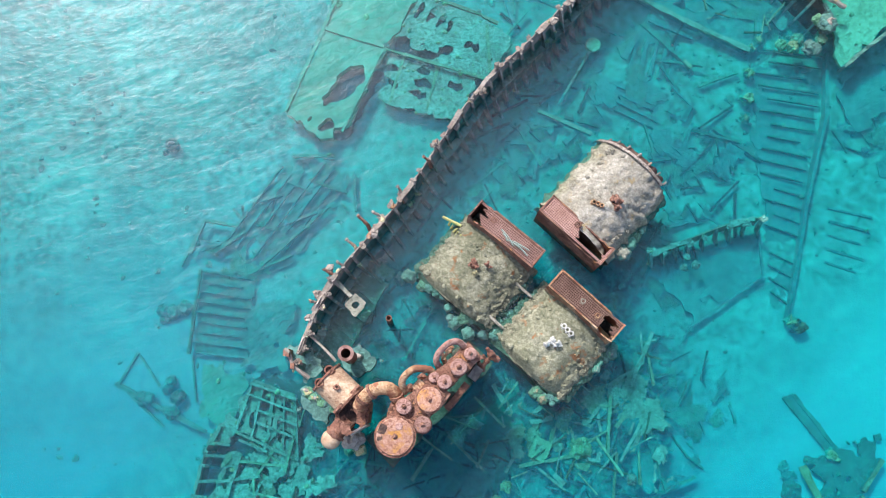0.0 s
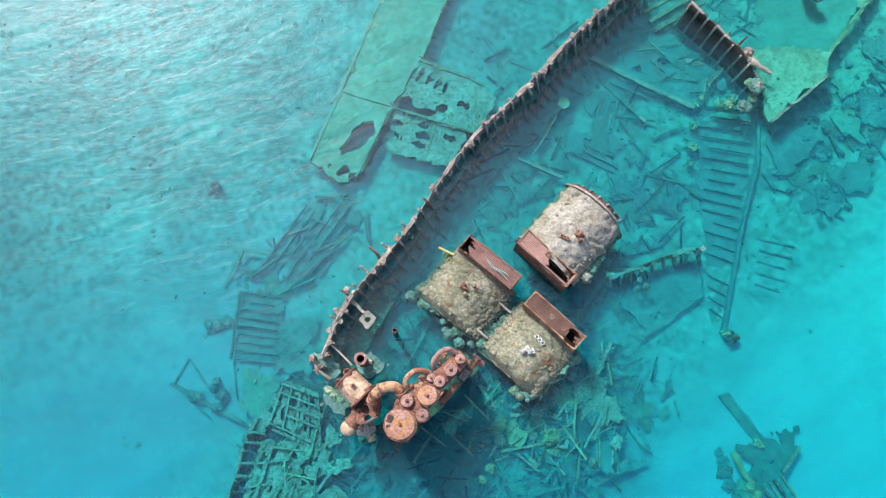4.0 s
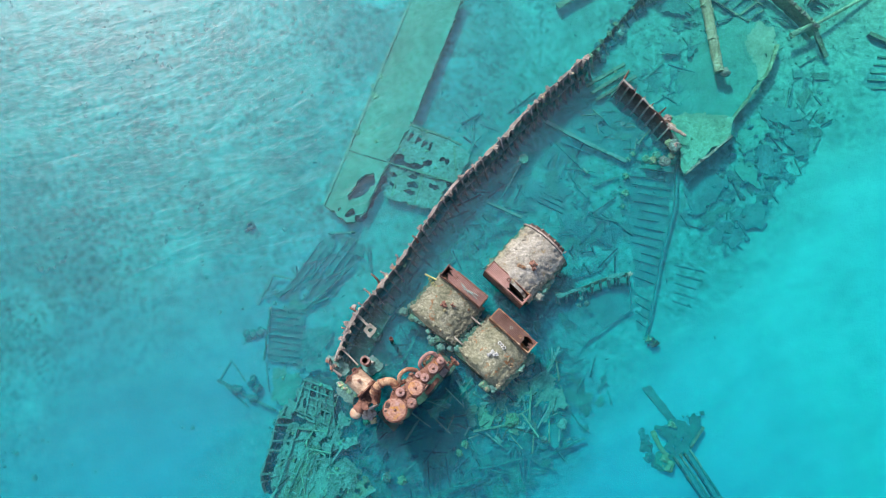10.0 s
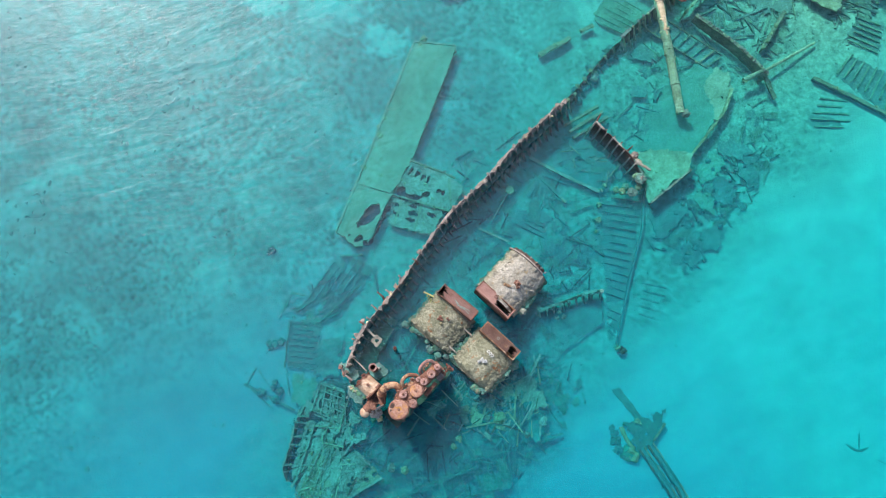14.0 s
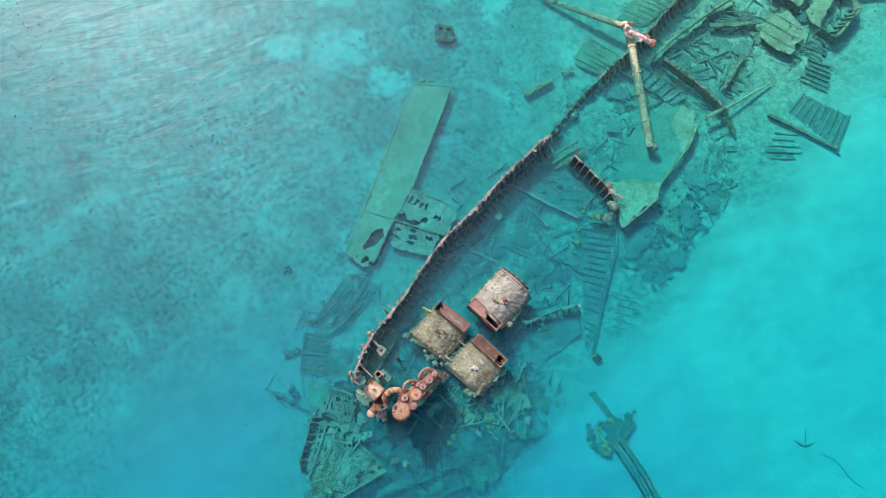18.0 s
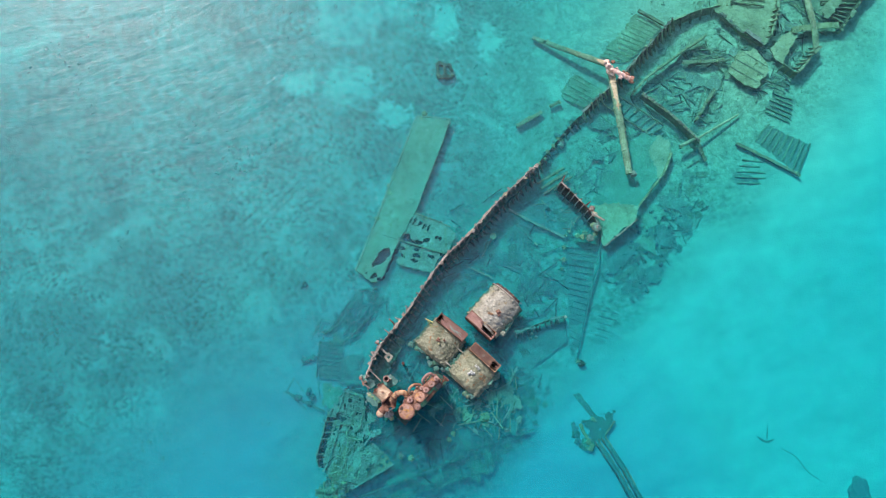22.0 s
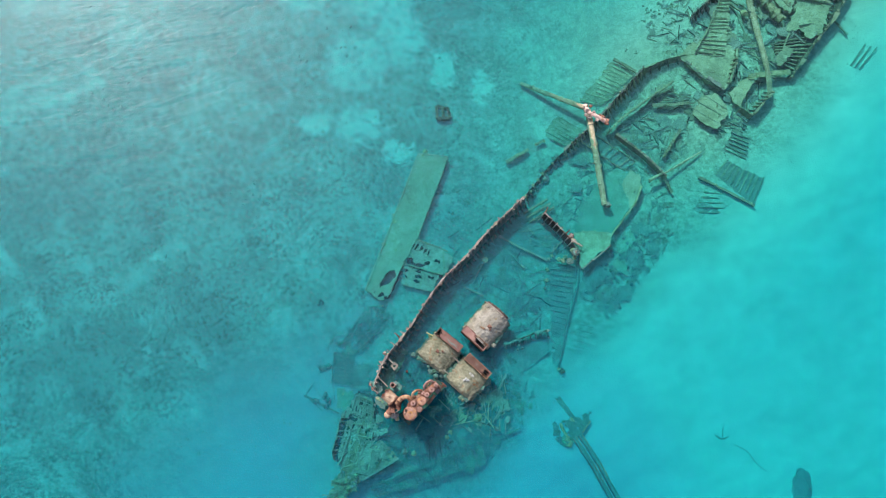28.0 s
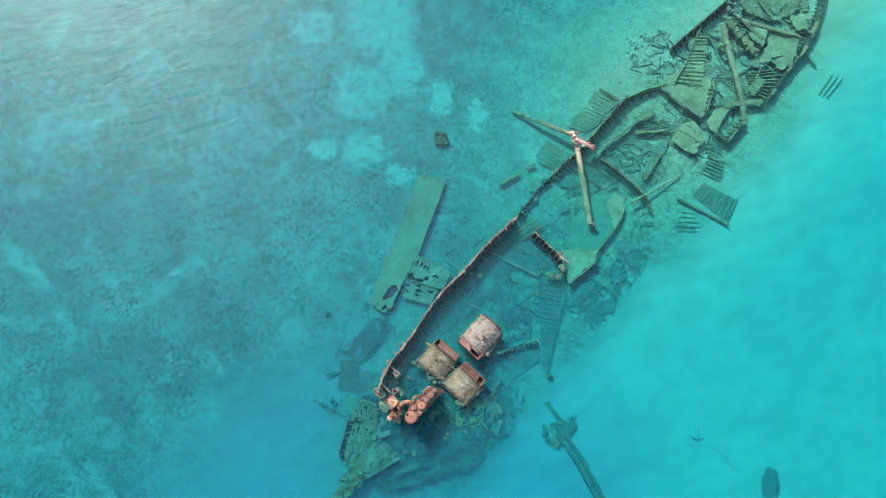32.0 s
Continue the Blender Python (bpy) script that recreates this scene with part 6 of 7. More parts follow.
for k in range(3):
    p, q = Vector((32.7, 36.4, -1.12)).lerp(Vector((30.3, 33.7, -1.12)), 0.2 + 0.3 * k), Vector((35.0, 34.9, -1.12)).lerp(Vector((33.3, 32.0, -1.12)), 0.2 + 0.3 * k)
    lay("seam", bar(p, q, 0.05, 0.04, 0.5, k), PLATE, hold)
hull_side([(36.2, 41.6), (35.8, 39.5), (35.1, 37.5)], [(0, -0.8), (1, -0.7)], 0.2, 0, 1, "hold_bulkhead", "toothed bulkhead edge in the fore hold", IRON, MAST, 0.6, 0.5, 1.8, 15, bite=0.1, heads=MAST, rim=OLIVE)
girder([(30.0, 40.0), (32.0, 38.0), (34.3, 36.6)], -0.85, 0.26, 0.6, IRON, "coral-capped beam across the torn deck", seed=20, knobs=22, knob_mat=TOPS)
lay("rusty_beam_end", bar((32.4, 37.9, -0.6), (33.9, 36.8, -0.6), 0.4, 0.3, 0.5, 8), HULL, None, "brown rusted beam end among the deck plates", "iron bar")
hull_side([(36.3, 34.5), (37.0, 33.9), (37.6, 33.5)], [(0, -0.8), (1, -0.8)], 0.1, 0, 1, "corner_plate", "torn corner of standing plate", IRON, CORAL, 0.6, 0.3, 1.9, 16, bite=0.1)
hull_side([(40.0, 36.3), (38.7, 34.8), (37.5, 33.4)], [(0, -0.7), (1, -0.7)], 0.2, 0, 1, "toothed_side", "short toothed piece of hull side", DARK_IRON, MAST, 0.45, 0.5, 1.9, 17, bite=0.1, heads=MAST, rim=MAST)
girder([(37.3, 38.2), (39.8, 38.7), (42.2, 39.0)], -0.8, 0.55, 0.5, CORAL, "flat-topped beam across the bow", seed=21, knobs=4)
boom([(37.6, 49.0, -0.55), (38.4, 44.7, -0.65), (39.5, 39.3, -0.8), (39.85, 36.4, -1.1)], 0.38, 0.28, MAST, "long overgrown foremast fallen across the bow", 5, 6, "fallen_mast")
hull_side([(30.9, 45.8), (34.1, 48.7), (38.2, 52.4), (41.0, 55.2)], [(0, -0.9), (0.3, -0.4), (1, -0.3)], 0.3, 0, 1, "bow_hull_side", "straight standing hull side near the bow with pale frame heads", DARK_IRON, TOPS, 0.6, 0.35, 2.0, 18, bite=0.1, heads=TOPS, rim=TOPS, rim_width=0.16)
panel((34.5, 47.9), (32.7, 43.8), (35.8, 47.9), (35.3, 43.9), 10, -1.0, "ladder-like framed deck panel sloping into the bow", OLIVE, rib=(0.07, 0.14), plate=(SLAB, (), 0.1), seed=26, skip=0.1, lost=0.2, edges=False)
panel((32.7, 43.8), (31.3, 41.4), (35.3, 43.9), (34.7, 41.0), 6, -1.1, "lower end of the ladder-like panel running into the deck", OLIVE, rib=(0.07, 0.14), plate=(SLAB, (), 0.2), seed=27, skip=0.1, lost=0.5, edges=False)
girder([(35.0, 49.0), (34.3, 47.6), (32.7, 43.8), (31.2, 41.3)], -0.82, 0.12, 0.3, OLIVE, "thin raised edge of the ladder-like panel", seed=71)
hull_side([(42.3, 38.5), (43.6, 40.2), (45.5, 42.9), (47.4, 45.3), (49.0, 48.2), (50.8, 52.3), (51.6, 56.0)], [(0, -0.9), (0.3, -0.6), (1, -0.4)], -0.2, 0, 1, "bow_starboard_side", "ragged starboard bow side with coral-grown frames", DARK_IRON, MAST, 0.6, -0.7, 2.0, 19, bite=0.3, heads=MAST, rim=MAST, rim_width=0.4)
panel((40.6, 42.8), (41.2, 40.4), (45.8, 43.8), (43.1, 39.4), 9, -1.35, "curved frames inside the bow", IRON, rib=(0.16, 0.24), plate=(DARK_IRON, (), 0.3), seed=27, edges=False)
bowp = unit("bow_deck_plates", "green-grown plates of the bow deck", "deck plate", (45, 46, -2.0))
lay("plate", ragged([(42.1, 44.4), (43.5, 47.1), (47.8, 47.9), (46.4, 44.1), (45.1, 43.2), (44.4, 43.5), (43.8, 44.3)], -0.9, 0.12, 0.18, 0.3, (), 0.3, (0, 0), 0.08, 44), SLAB, bowp)
lay("plate", ragged([(41.6, 49.2), (43.4, 48.7), (42.7, 46.3), (40.8, 47.6)], -0.65, 0.3, 0.16, 0.2, (), 0.3, (0, 0), 0.05, 45), SLAB, bowp)
lay("plate", ragged([(46.6, 50.6), (49.4, 51.0), (48.6, 48.8), (47.0, 48.6)], -0.7, 0.2, 0.16, 0.3, (), 0.3, (0, 0), 0.1, 46), SLAB, bowp)
lay("plate", ragged([(40.0, 54.0), (46.0, 56.0), (50.0, 56.0), (49.0, 51.5), (44.0, 50.2), (41.0, 51.5)], -1.3, 0.12, 0.22, 0.5, (), 0.3, (0, 0), 0.12, 47, 0.3), IRON, bowp)
boom([(39.7, 49.8, -0.6), (43.5, 48.8, -0.7), (47.5, 47.8, -0.8)], 0.28, 0.22, MAST, "overgrown boom lying across the bow deck", 3, 7)
winch = unit("windlass", "coral-crusted anchor windlass with two drums", "windlass", (40.0, 47.5, -2.0))
lay("barrel", tube([(38.3, 49.7, -0.85), (39.8, 47.8, -0.85), (41.6, 45.4, -0.85)], 0.42, 14, 0.2, 0.5, 0.35, 2), CORAL, winch)
for k, t in enumerate((0.15, 0.45, 0.8)):
    p = Vector((38.3, 49.7, -0.85)).lerp(Vector((41.6, 45.4, -0.85)), t)
    lay("drum", tube([p, p + Vector((0.18, -0.24, 0))], 0.68, 16, 0.2, lump=0.25, seed=k), IRON if k % 2 else CORAL, winch)
for k in range(12):
    t = (k + 0.5) / 12
    lay("growth", lump((38.3 + 3.3 * t + 0.3 * math.sin(k * 3.0), 49.7 - 4.3 * t + 0.3 * math.cos(k * 5.0), -0.5), 0.26, 0.8, 0.6, k), CORAL, winch)
girder([(39.3, 50.6), (41.0, 48.8), (42.6, 47.2)], -0.5, 0.4, 0.7, IRON, "coral-capped deck girder by the windlass", seed=22, knobs=12)
lay("bitts", join(tube([(36.8, 48.6, -1.2), (36.8, 48.0, -0.5)], 0.25, 10, 0.2, lump=0.3), tube([(37.2, 46.6, -1.3), (37.25, 46.0, -0.6)], 0.3, 10, 0.2, lump=0.4)), CORAL, None, "pair of overgrown mooring bitts", "bitts")
panel((35.4, 31.8), (34.2, 29.8), (37.5, 31.0), (36.8, 28.6), 6, -1.8, "frames lying on the sand outside the bow hold", OLIVE, rib=(0.11, 0.14), plate=(SUNK, (), 0.6), seed=28, edges=False)
panel((33.2, 26.6), (37.3, 23.3), (34.6, 28.4), (38.7, 26.4), 9, -1.78, "fallen panel of upright frames on sand", OLIVE, rib=(0.11, 0.13), plate=(SUNK, (), 0.6), seed=29, edges=False)
girder([(31.2, 26.2), (34.2, 24.7), (37.4, 23.0)], -1.5, 0.28, 0.5, IRON, "long bar at the foot of the fallen frames", seed=23, knobs=6)
panel((31.8, 24.6), (30.6, 22.2), (34.0, 24.4), (34.1, 22.2), 5, -1.85, "faint frames sunk in the sand", OLIVE, rib=(0.1, 0.13), plate=(SUNK, (), 0.6), seed=30, edges=False)
panel((36.0, 34.0), (35.0, 31.9), (37.3, 33.0), (36.7, 31.2), 5, -1.8, "small row of frames under the torn corner", PLATE, seed=33, edges=False)
for k in range(3):
    lay("loose_spar", bar((50.0 + 0.5 * k, 40.4 - 0.2 * k, -1.9), (52.0 + 0.6 * k, 43.2 - 0.3 * k, -1.85), 0.2, 0.2, 0.4, k + 40), SILT, None, "weathered spar lying with others on pale sand", "spar", "loose spars")
lay("bow_spar", tube([(48.0, 46.2, -1.4), (49.8, 44.2, -1.7)], 0.13, 8, 0.4, lump=0.3), IRON, None, "spar leaning off the bow side", "spar")

# ---------- things lying apart ----------
crane = unit("sunken_crane", "dark sunken crane jib with side plates and broken head", "crane", (17.0, -2.5, -2.2))
for k, (p, q, w) in enumerate((((14.6, 1.25), (16.2, -0.75), 0.16), ((15.0, 1.35), (16.6, -0.75), 0.16), ((14.8, 1.3), (16.4, -0.75), 0.34))):
    lay("tip_rail", bar((*p, -1.92 - 0.06 * (k == 2)), (*q, -1.86 - 0.06 * (k == 2)), w, 0.14, 0.4, k + 210), IRON if k < 2 else SUNK, crane)
for k, line in enumerate((((16.5, -2.9), (18.4, -5.7), (20.35, -9.2), (22.85, -13.6)), ((17.15, -2.6), (19.0, -5.4), (21.05, -9.1), (23.6, -13.6)))):
    for j, (p, q) in enumerate(zip(line, line[1:])):
        lay("side_plate", bar((*p, -1.72), (*q, -1.78), 0.34, 0.16, 0.35, 220 + 5 * k + j), SUNK, crane)
        for o in (-0.2, 0.2):
            lay("edge_angle", bar((p[0] + o * 0.84, p[1] + o * 0.5, -1.6), (q[0] + o * 0.84, q[1] + o * 0.5, -1.66), 0.12, 0.24, 0.6, 240 + 7 * k + j), DARK_IRON if o < 0 else IRON, crane)
for k in range(9):
    t = k / 8
    x, y = 16.8 + 6.0 * t, -2.9 - 10.3 * t
    lay("lacing_bar", bar((x - 0.4, y - 0.2, -1.85), (x + 0.45, y + 0.15, -1.85), 0.12, 0.1, 0.4, 260 + k), IRON, crane)
lay("head_plate", ragged([(15.9, -0.9), (16.6, -0.75), (18.3, -0.2), (18.2, -1.2), (17.5, -2.4), (16.9, -3.0), (15.8, -2.7), (15.5, -1.6)], -1.78, 0.12, 0.13, 0.42, ((16.2, -1.9, 0.25, 1.4, 0.6), (17.3, -1.2, 0.2), (16.9, -2.3, 0.16, 1.6, 0.4)), 0.3, (0, 0), 0.12, 51), IRON, crane, "torn head plate of the crane")
lay("head_edge", bar((18.25, -1.1, -1.6), (17.4, -2.35, -1.62), 0.16, 0.35, 0.5, 270), IRON, crane)
lay("head_arm", tube([(15.05, -1.45, -1.55), (15.2, -1.9, -1.45), (15.6, -2.6, -1.5), (15.9, -2.9, -1.6)], 0.17, 9, 0.2, 0.12, 0.4, 3), CORAL, crane, "pale overgrown curved arm")
lay("head_knob", lump((16.25, -1.0, -1.6), 0.24, 0.8, 0.5, 4, 3), CORAL, crane)
lay("coral", lump((15.85, -3.3, -1.8), 0.62, 0.6, 0.5, 8, 3), CORAL, None, "broad yellow-green coral patch beside the crane", "coral")
for k, (x, y, r) in enumerate(((14.6, -1.9, 0.3), (14.75, -2.4, 0.36), (14.9, -3.1, 0.3), (15.2, -3.5, 0.22), (14.5, -1.5, 0.2))):
    lay("coral", lump((x, y, -1.95), r, 0.6, 0.7, k + 33, 3), IRON if k % 2 else SUNK, None, "dark coral clump by the crane", "coral", "crane corals")
box = unit("iron_frame_box", "dark square iron frame with a lighter middle, alone on the reef", "iron box", (2.0, 33.2, -2.0))
for k, (p, q) in enumerate((((1.2, 33.9), (2.5, 33.7)), ((2.5, 33.7), (2.75, 32.5)), ((2.75, 32.5), (1.3, 32.4)), ((1.3, 32.4), (1.2, 33.9)), ((1.9, 33.8), (2.0, 32.4)))):
    lay("side", bar((*p, -1.55), (*q, -1.55), 0.3, 0.5, 0.4, k), DARK_IRON, box)
lay("cover", ragged([(1.3, 33.3), (2.6, 33.2), (2.6, 32.5), (1.4, 32.5)], -1.5, 0.1, 0.1, 0.2, (), 0, (0, 0), 0.05, 52), PLATE, box)
lay("mooring_ring", join(ring((-11.0, 11.05, -1.95), 0.27, 0.15, 0.4, 16), lump((-11.3, 10.8, -1.95), 0.14, 0.7, 0.4, 3)), DARK_IRON, None, "small dark iron ring on the reef", "ring")
tank_v, tank_f = lump((0, 0, 0), 1.0, 0.5, 0.25, 8, 3)
lay("capsule_tank", ([(40.8 + 1.25 * p[0], -7.6 + 2.1 * p[1], -2.2 + p[2]) for p in tank_v], tank_f), SUNK, None, "dark rounded tank half buried in sand", "tank")
for k, (x, y) in enumerate(((41.3, -7.8), (40.9, -8.9))):
    lay("white_shell", lump((x, y, -1.1), 0.12, 0.6, 0.2, k), PALE, None, "white shell on the dark tank", "shell", "shells")
lay("anchor", join(tube([(32.8, -0.6, -2.08), (32.6, -2.6, -2.05)], 0.08, 8, 0.3, lump=0.3), tube([(31.6, -2.3, -2.1), (32.5, -2.8, -1.95), (33.4, -2.5, -2.1)], 0.1, 8, 0.3, lump=0.4)), SILT, None, "weathered anchor half buried in sand", "anchor")
lay("chain", tube([(33.9, -3.4, bed(33.9, -3.4)), (35.2, -4.1, bed(35.2, -4.1)), (36.2, -5.4, bed(36.2, -5.4)), (37.2, -6.1, bed(37.2, -6.1))], 0.045, 6, 0.2, lump=0.5), SILT, None, "weathered chain lying on pale sand", "chain")


# ---------- loose wreckage, corals, rubble ----------
lay("square_flange", ragged([(4.1, -1.3), (4.45, -0.55), (5.1, -0.85), (4.75, -1.6)], -1.35, 0.09, 0.06, 0.03, ((4.6, -1.07, 0.2, 1.2, 1.1),), 0.4, (0, 0), 0.03, 311), OLIVE, None, "square plate with a square hole among wreckage", "plate")
for k, (x, y, r) in enumerate(((-1.52, -4.6, 0.26), (-0.54, -4.77, 0.26), (2.95, -3.06, 0.2), (5.49, 0.29, 0.28), (8.21, -2.11, 0.22), (6.2, -1.0, 0.42), (3.3, -2.5, 0.2), (-2.9, -1.2, 0.25))):
    lay("coral", lump((x, y, -1.5), r, 0.8, 0.6, k + 400, 3), PALE if k in (0, 3, 4) else CORAL, None, "pale coral head among the sunken wreckage", "coral", "pale coral heads")
for k, (x, y) in enumerate(((6.5, -2.5), (6.9, -2.55), (7.3, -2.8))):
    lay("iron_bar", bar((x, y, -1.9), (x + 0.1, y - 2.1, -1.95), 0.09, 0.1, 0.4, k + 320), SUNK, None, "thin pale bar, one of three lying side by side", "iron bar", "three thin bars")
def within(poly, rs):
    xs, ys = [p[0] for p in poly], [p[1] for p in poly]
    while True:
        x, y = rs.uniform(min(xs), max(xs)), rs.uniform(min(ys), max(ys))
        if inside(np.array([x]), np.array([y]), poly)[0]:
            return x, y


BEAMS = [mesh_from(*bar((-l / 2, 0, 0), (l / 2, 0, 0), w, h, 0.5, k), mt) for k, (l, w, h, mt) in enumerate(((1.6, 0.13, 0.16, IRON), (2.4, 0.16, 0.14, PLATE), (1.1, 0.2, 0.12, SUNK), (2.0, 0.1, 0.12, DARK_IRON), (2.6, 0.14, 0.2, IRON), (1.4, 0.12, 0.16, DARK_IRON), (1.9, 0.1, 0.14, SLAB), (0.9, 0.12, 0.1, PLATE), (0.6, 0.09, 0.08, PLATE), (0.7, 0.16, 0.1, IRON), (1.3, 0.08, 0.09, PLATE)))]
SCRAPS = [mesh_from(*ragged([(-a, -b), (a, -b * 0.7), (a * 0.8, b), (-a * 0.9, b)], 0, 0.06, 0.08, 0.2, ((0.1, 0, 0.12),) if k % 2 else (), 0, (0, 0), 0.06, k + 60), mt) for k, (a, b, mt) in enumerate(((0.6, 0.4, PLATE), (0.9, 0.5, PLATE), (0.45, 0.35, IRON), (1.2, 0.55, IRON), (0.7, 0.6, SUNK), (0.3, 0.22, PLATE), (0.35, 0.3, SUNK), (0.25, 0.2, IRON)))]
HEADS = [mesh_from(*lump((0, 0, 0), 1.0, 0.75, 0.34, k + 7, 4), mt, True) for k, mt in enumerate((IRON, SUNK, HULL, PLATE))]


LITTER = {}


def placed(mesh, m, bag):
    """Adds a copy of a small mesh to the joined litter of its material."""
    verts, faces = LITTER.setdefault((bag, mesh.materials[0].name), ([], []))
    k = len(verts)
    verts.extend(m @ v.co for v in mesh.vertices)
    faces.extend(tuple(i + k for i in p.vertices) for p in mesh.polygons)


def strew(poly, n, seed, plates=0.3, z=0.16, main=None, spread=0.5, size=(0.7, 1.2), base=None, loose=False):
    """Bars and scraps of plate over a stretch of the bed, most of them along or across the ship.
    loose: each a thing of its own; else joined into the litter."""
    rs = random.Random(seed)
    for k in range(n):
        x, y = within(poly, rs)
        scrap = rs.random() < plates
        a = radians(48 if main is None else main) + (math.pi / 2 if rs.random() < 0.4 else 0) + rs.gauss(0, spread)
        mesh = rs.choice(SCRAPS if scrap else BEAMS)
        s = rs.uniform(*size)
        at = (x, y, (bed(x, y) if base is None else base) + rs.uniform(0.04, z * 2))
        turn = Euler((rs.uniform(-0.12, 0.12), rs.uniform(-0.12, 0.12), a))
        if not loose:
            placed(mesh, Matrix.LocRotScale(at, turn, (s, s, s)), "scrap")
            continue
        ob = new("scrap_plate" if scrap else "scrap_bar", mesh)
        ob.location, ob.rotation_euler, ob.scale = at, turn, (s, s, s)
        tagged(ob, "torn piece of weed-grown plate on the bed" if scrap else "loose weed-grown iron bar on the bed", "scrap", "loose wreckage")


def corals(poly, n, seed, lo=0.12, hi=0.35, lift=0.1, z=None, label="rounded coral head on the wreck", loose=True):
    rs = random.Random(seed)
    for k in range(n):
        x, y = within(poly, rs)
        s = rs.uniform(lo, hi)
        mesh = rs.choice(HEADS)
        at = (x, y, (bed(x, y) if z is None else z) + lift * rs.random() + s * 0.3)
        turn = Euler((0, 0, rs.uniform(0, 6)))
        if not loose:
            placed(mesh, Matrix.LocRotScale(at, turn, (s, s, s)), "coral")
            continue
        ob = new("coral", mesh)
        ob.location, ob.rotation_euler, ob.scale = at, turn, (s, s, s)
        tagged(ob, label, "coral", "coral heads")


strew([(-4.0, 2.5), (-0.5, 8.0), (2.5, 12.5), (6.5, 17.0), (8.5, 14.0), (5.0, 10.0), (1.8, 8.8), (-0.8, 6.0), (2.0, 3.0), (-1.8, 2.6)], 130, 1, 0.35, size=(0.45, 1.0), loose=True)
strew([(-4.2, -0.8), (-2.5, -1.3), (0, -1.0), (2.6, 1.6), (5, 0.6), (9, 3.5), (9.5, -1.5), (5.5, -4.5), (-1.5, -6.5), (-2.0, -4.8), (-4.0, -3.4), (-5.2, -3.7), (-5.2, -2.3)], 190, 2, 0.22, z=0.3, main=75, size=(0.35, 0.9), loose=True)
strew([(-4.2, -0.8), (-2.5, -1.3), (0, -1.0), (2.6, 1.6), (5, 0.6), (9, 3.5), (9.5, -1.5), (5.5, -4.5), (-1.5, -6.5), (-2.0, -4.8), (-4.0, -3.4), (-5.2, -2.3)], 420, 32, 0.3, z=0.35, main=75, size=(0.4, 1.0))
strew([(7.5, 3.0), (12, 4.5), (12.5, 0.5), (9.5, -3.2), (6.0, -4.0), (5.0, 0)], 110, 31, 0.2, z=0.12, size=(0.3, 0.8))
strew([(7.6, 10.5), (13.3, 13), (13.2, 9), (9.4, 5), (7.6, 4.5), (8.0, 7.6)], 80, 3, 0.3, size=(0.45, 1.0), loose=True)
strew([(17.5, 12.5), (20.5, 10.0), (23.5, 14), (27, 20), (25, 22), (21, 17)], 70, 4, 0.4, z=0.05, spread=1.2, size=(0.35, 0.75))
strew([(20.5, 30), (24, 31), (28, 27.5), (30, 31), (31, 35), (27, 36.5), (23, 33.5)], 70, 5, 0.25, z=0.08, spread=0.9, size=(0.5, 0.9))
strew([(36, 42), (42, 39.5), (46, 43), (48, 49), (46, 54), (41, 53), (38, 49)], 130, 6, 0.4, spread=0.8)
strew([(-10, 6.8), (-7, 4.4), (-3.2, 8.5), (-4, 11)], 26, 7, 0.4, size=(0.4, 0.8))
strew([(14, 23.5), (18, 27), (21, 30), (20, 24), (17, 20)], 30, 8, 0.3, z=0.05, spread=0.9, size=(0.4, 0.8))
strew([(30, 43), (33, 47.5), (29.5, 49), (26, 45)], 22, 9, 0.12, z=0.05, spread=1.0, size=(0.5, 1.0))
strew([(30, 36), (36, 38), (36, 42), (40, 40), (37, 33), (33, 31)], 60, 11, 0.4, spread=0.9)
strew([(21, 31), (25, 35), (29, 38.5), (31, 36), (29.5, 32), (27, 28)], 20, 15, 0.35, 0.1, spread=0.7, size=(0.8, 1.5))
strew([(31, 42), (36, 41.5), (38, 46), (36.5, 49), (34, 47)], 34, 16, 0.5, 0.4, spread=0.7, size=(1.0, 1.8))
strew([(38, 45), (42, 40), (46, 43), (49, 49), (49, 53), (41, 53)], 60, 17, 0.6, 0.55, spread=0.7, size=(1.0, 1.9))
strew([(16, 23.5), (19.5, 24), (19, 29), (17, 28)], 10, 18, 0.5, 0.2, spread=0.9, size=(0.8, 1.5))
strew([(-9, -5.5), (-5, 1), (-4.4, -0.6), (-5.4, -3), (-3, -5), (-6, -7.4)], 70, 12, 0.2, z=0.06, base=-1.32, main=68, spread=0.3, size=(0.4, 0.9))
strew([(7, 17.5), (9, 18.5), (13.4, 16), (13.2, 12), (8.5, 11.5)], 22, 13, 0.35)
strew([(-5, -8.6), (5, -4.8), (6, -5.8), (-4, -9.2)], 120, 14, 0.3, z=0.3, main=20, spread=0.6, size=(0.5, 1.1))
strew([(3.5, 16.2), (7.0, 20.5), (4.5, 21.5), (1.5, 18.5)], 10, 10, 0.1)
strew([(-4.0, -1.5), (2.5, 0.5), (9.0, 2.5), (10.5, -2.0), (7.5, -5.0), (5.0, -7.0), (-3.0, -8.6), (-2.0, -5.0)], 460, 41, 0.35, z=0.3, main=75, spread=0.9, size=(0.3, 0.9))
strew([(30, 33), (36, 31), (38, 35), (42, 39), (38, 46), (33, 46), (29.5, 40)], 190, 42, 0.35, z=0.25, spread=0.9, size=(0.3, 0.8))
strew([(18, 29), (22, 26), (28, 27), (31, 33), (29, 38), (24, 36)], 150, 43, 0.3, z=0.12, spread=1.0, size=(0.3, 0.8))
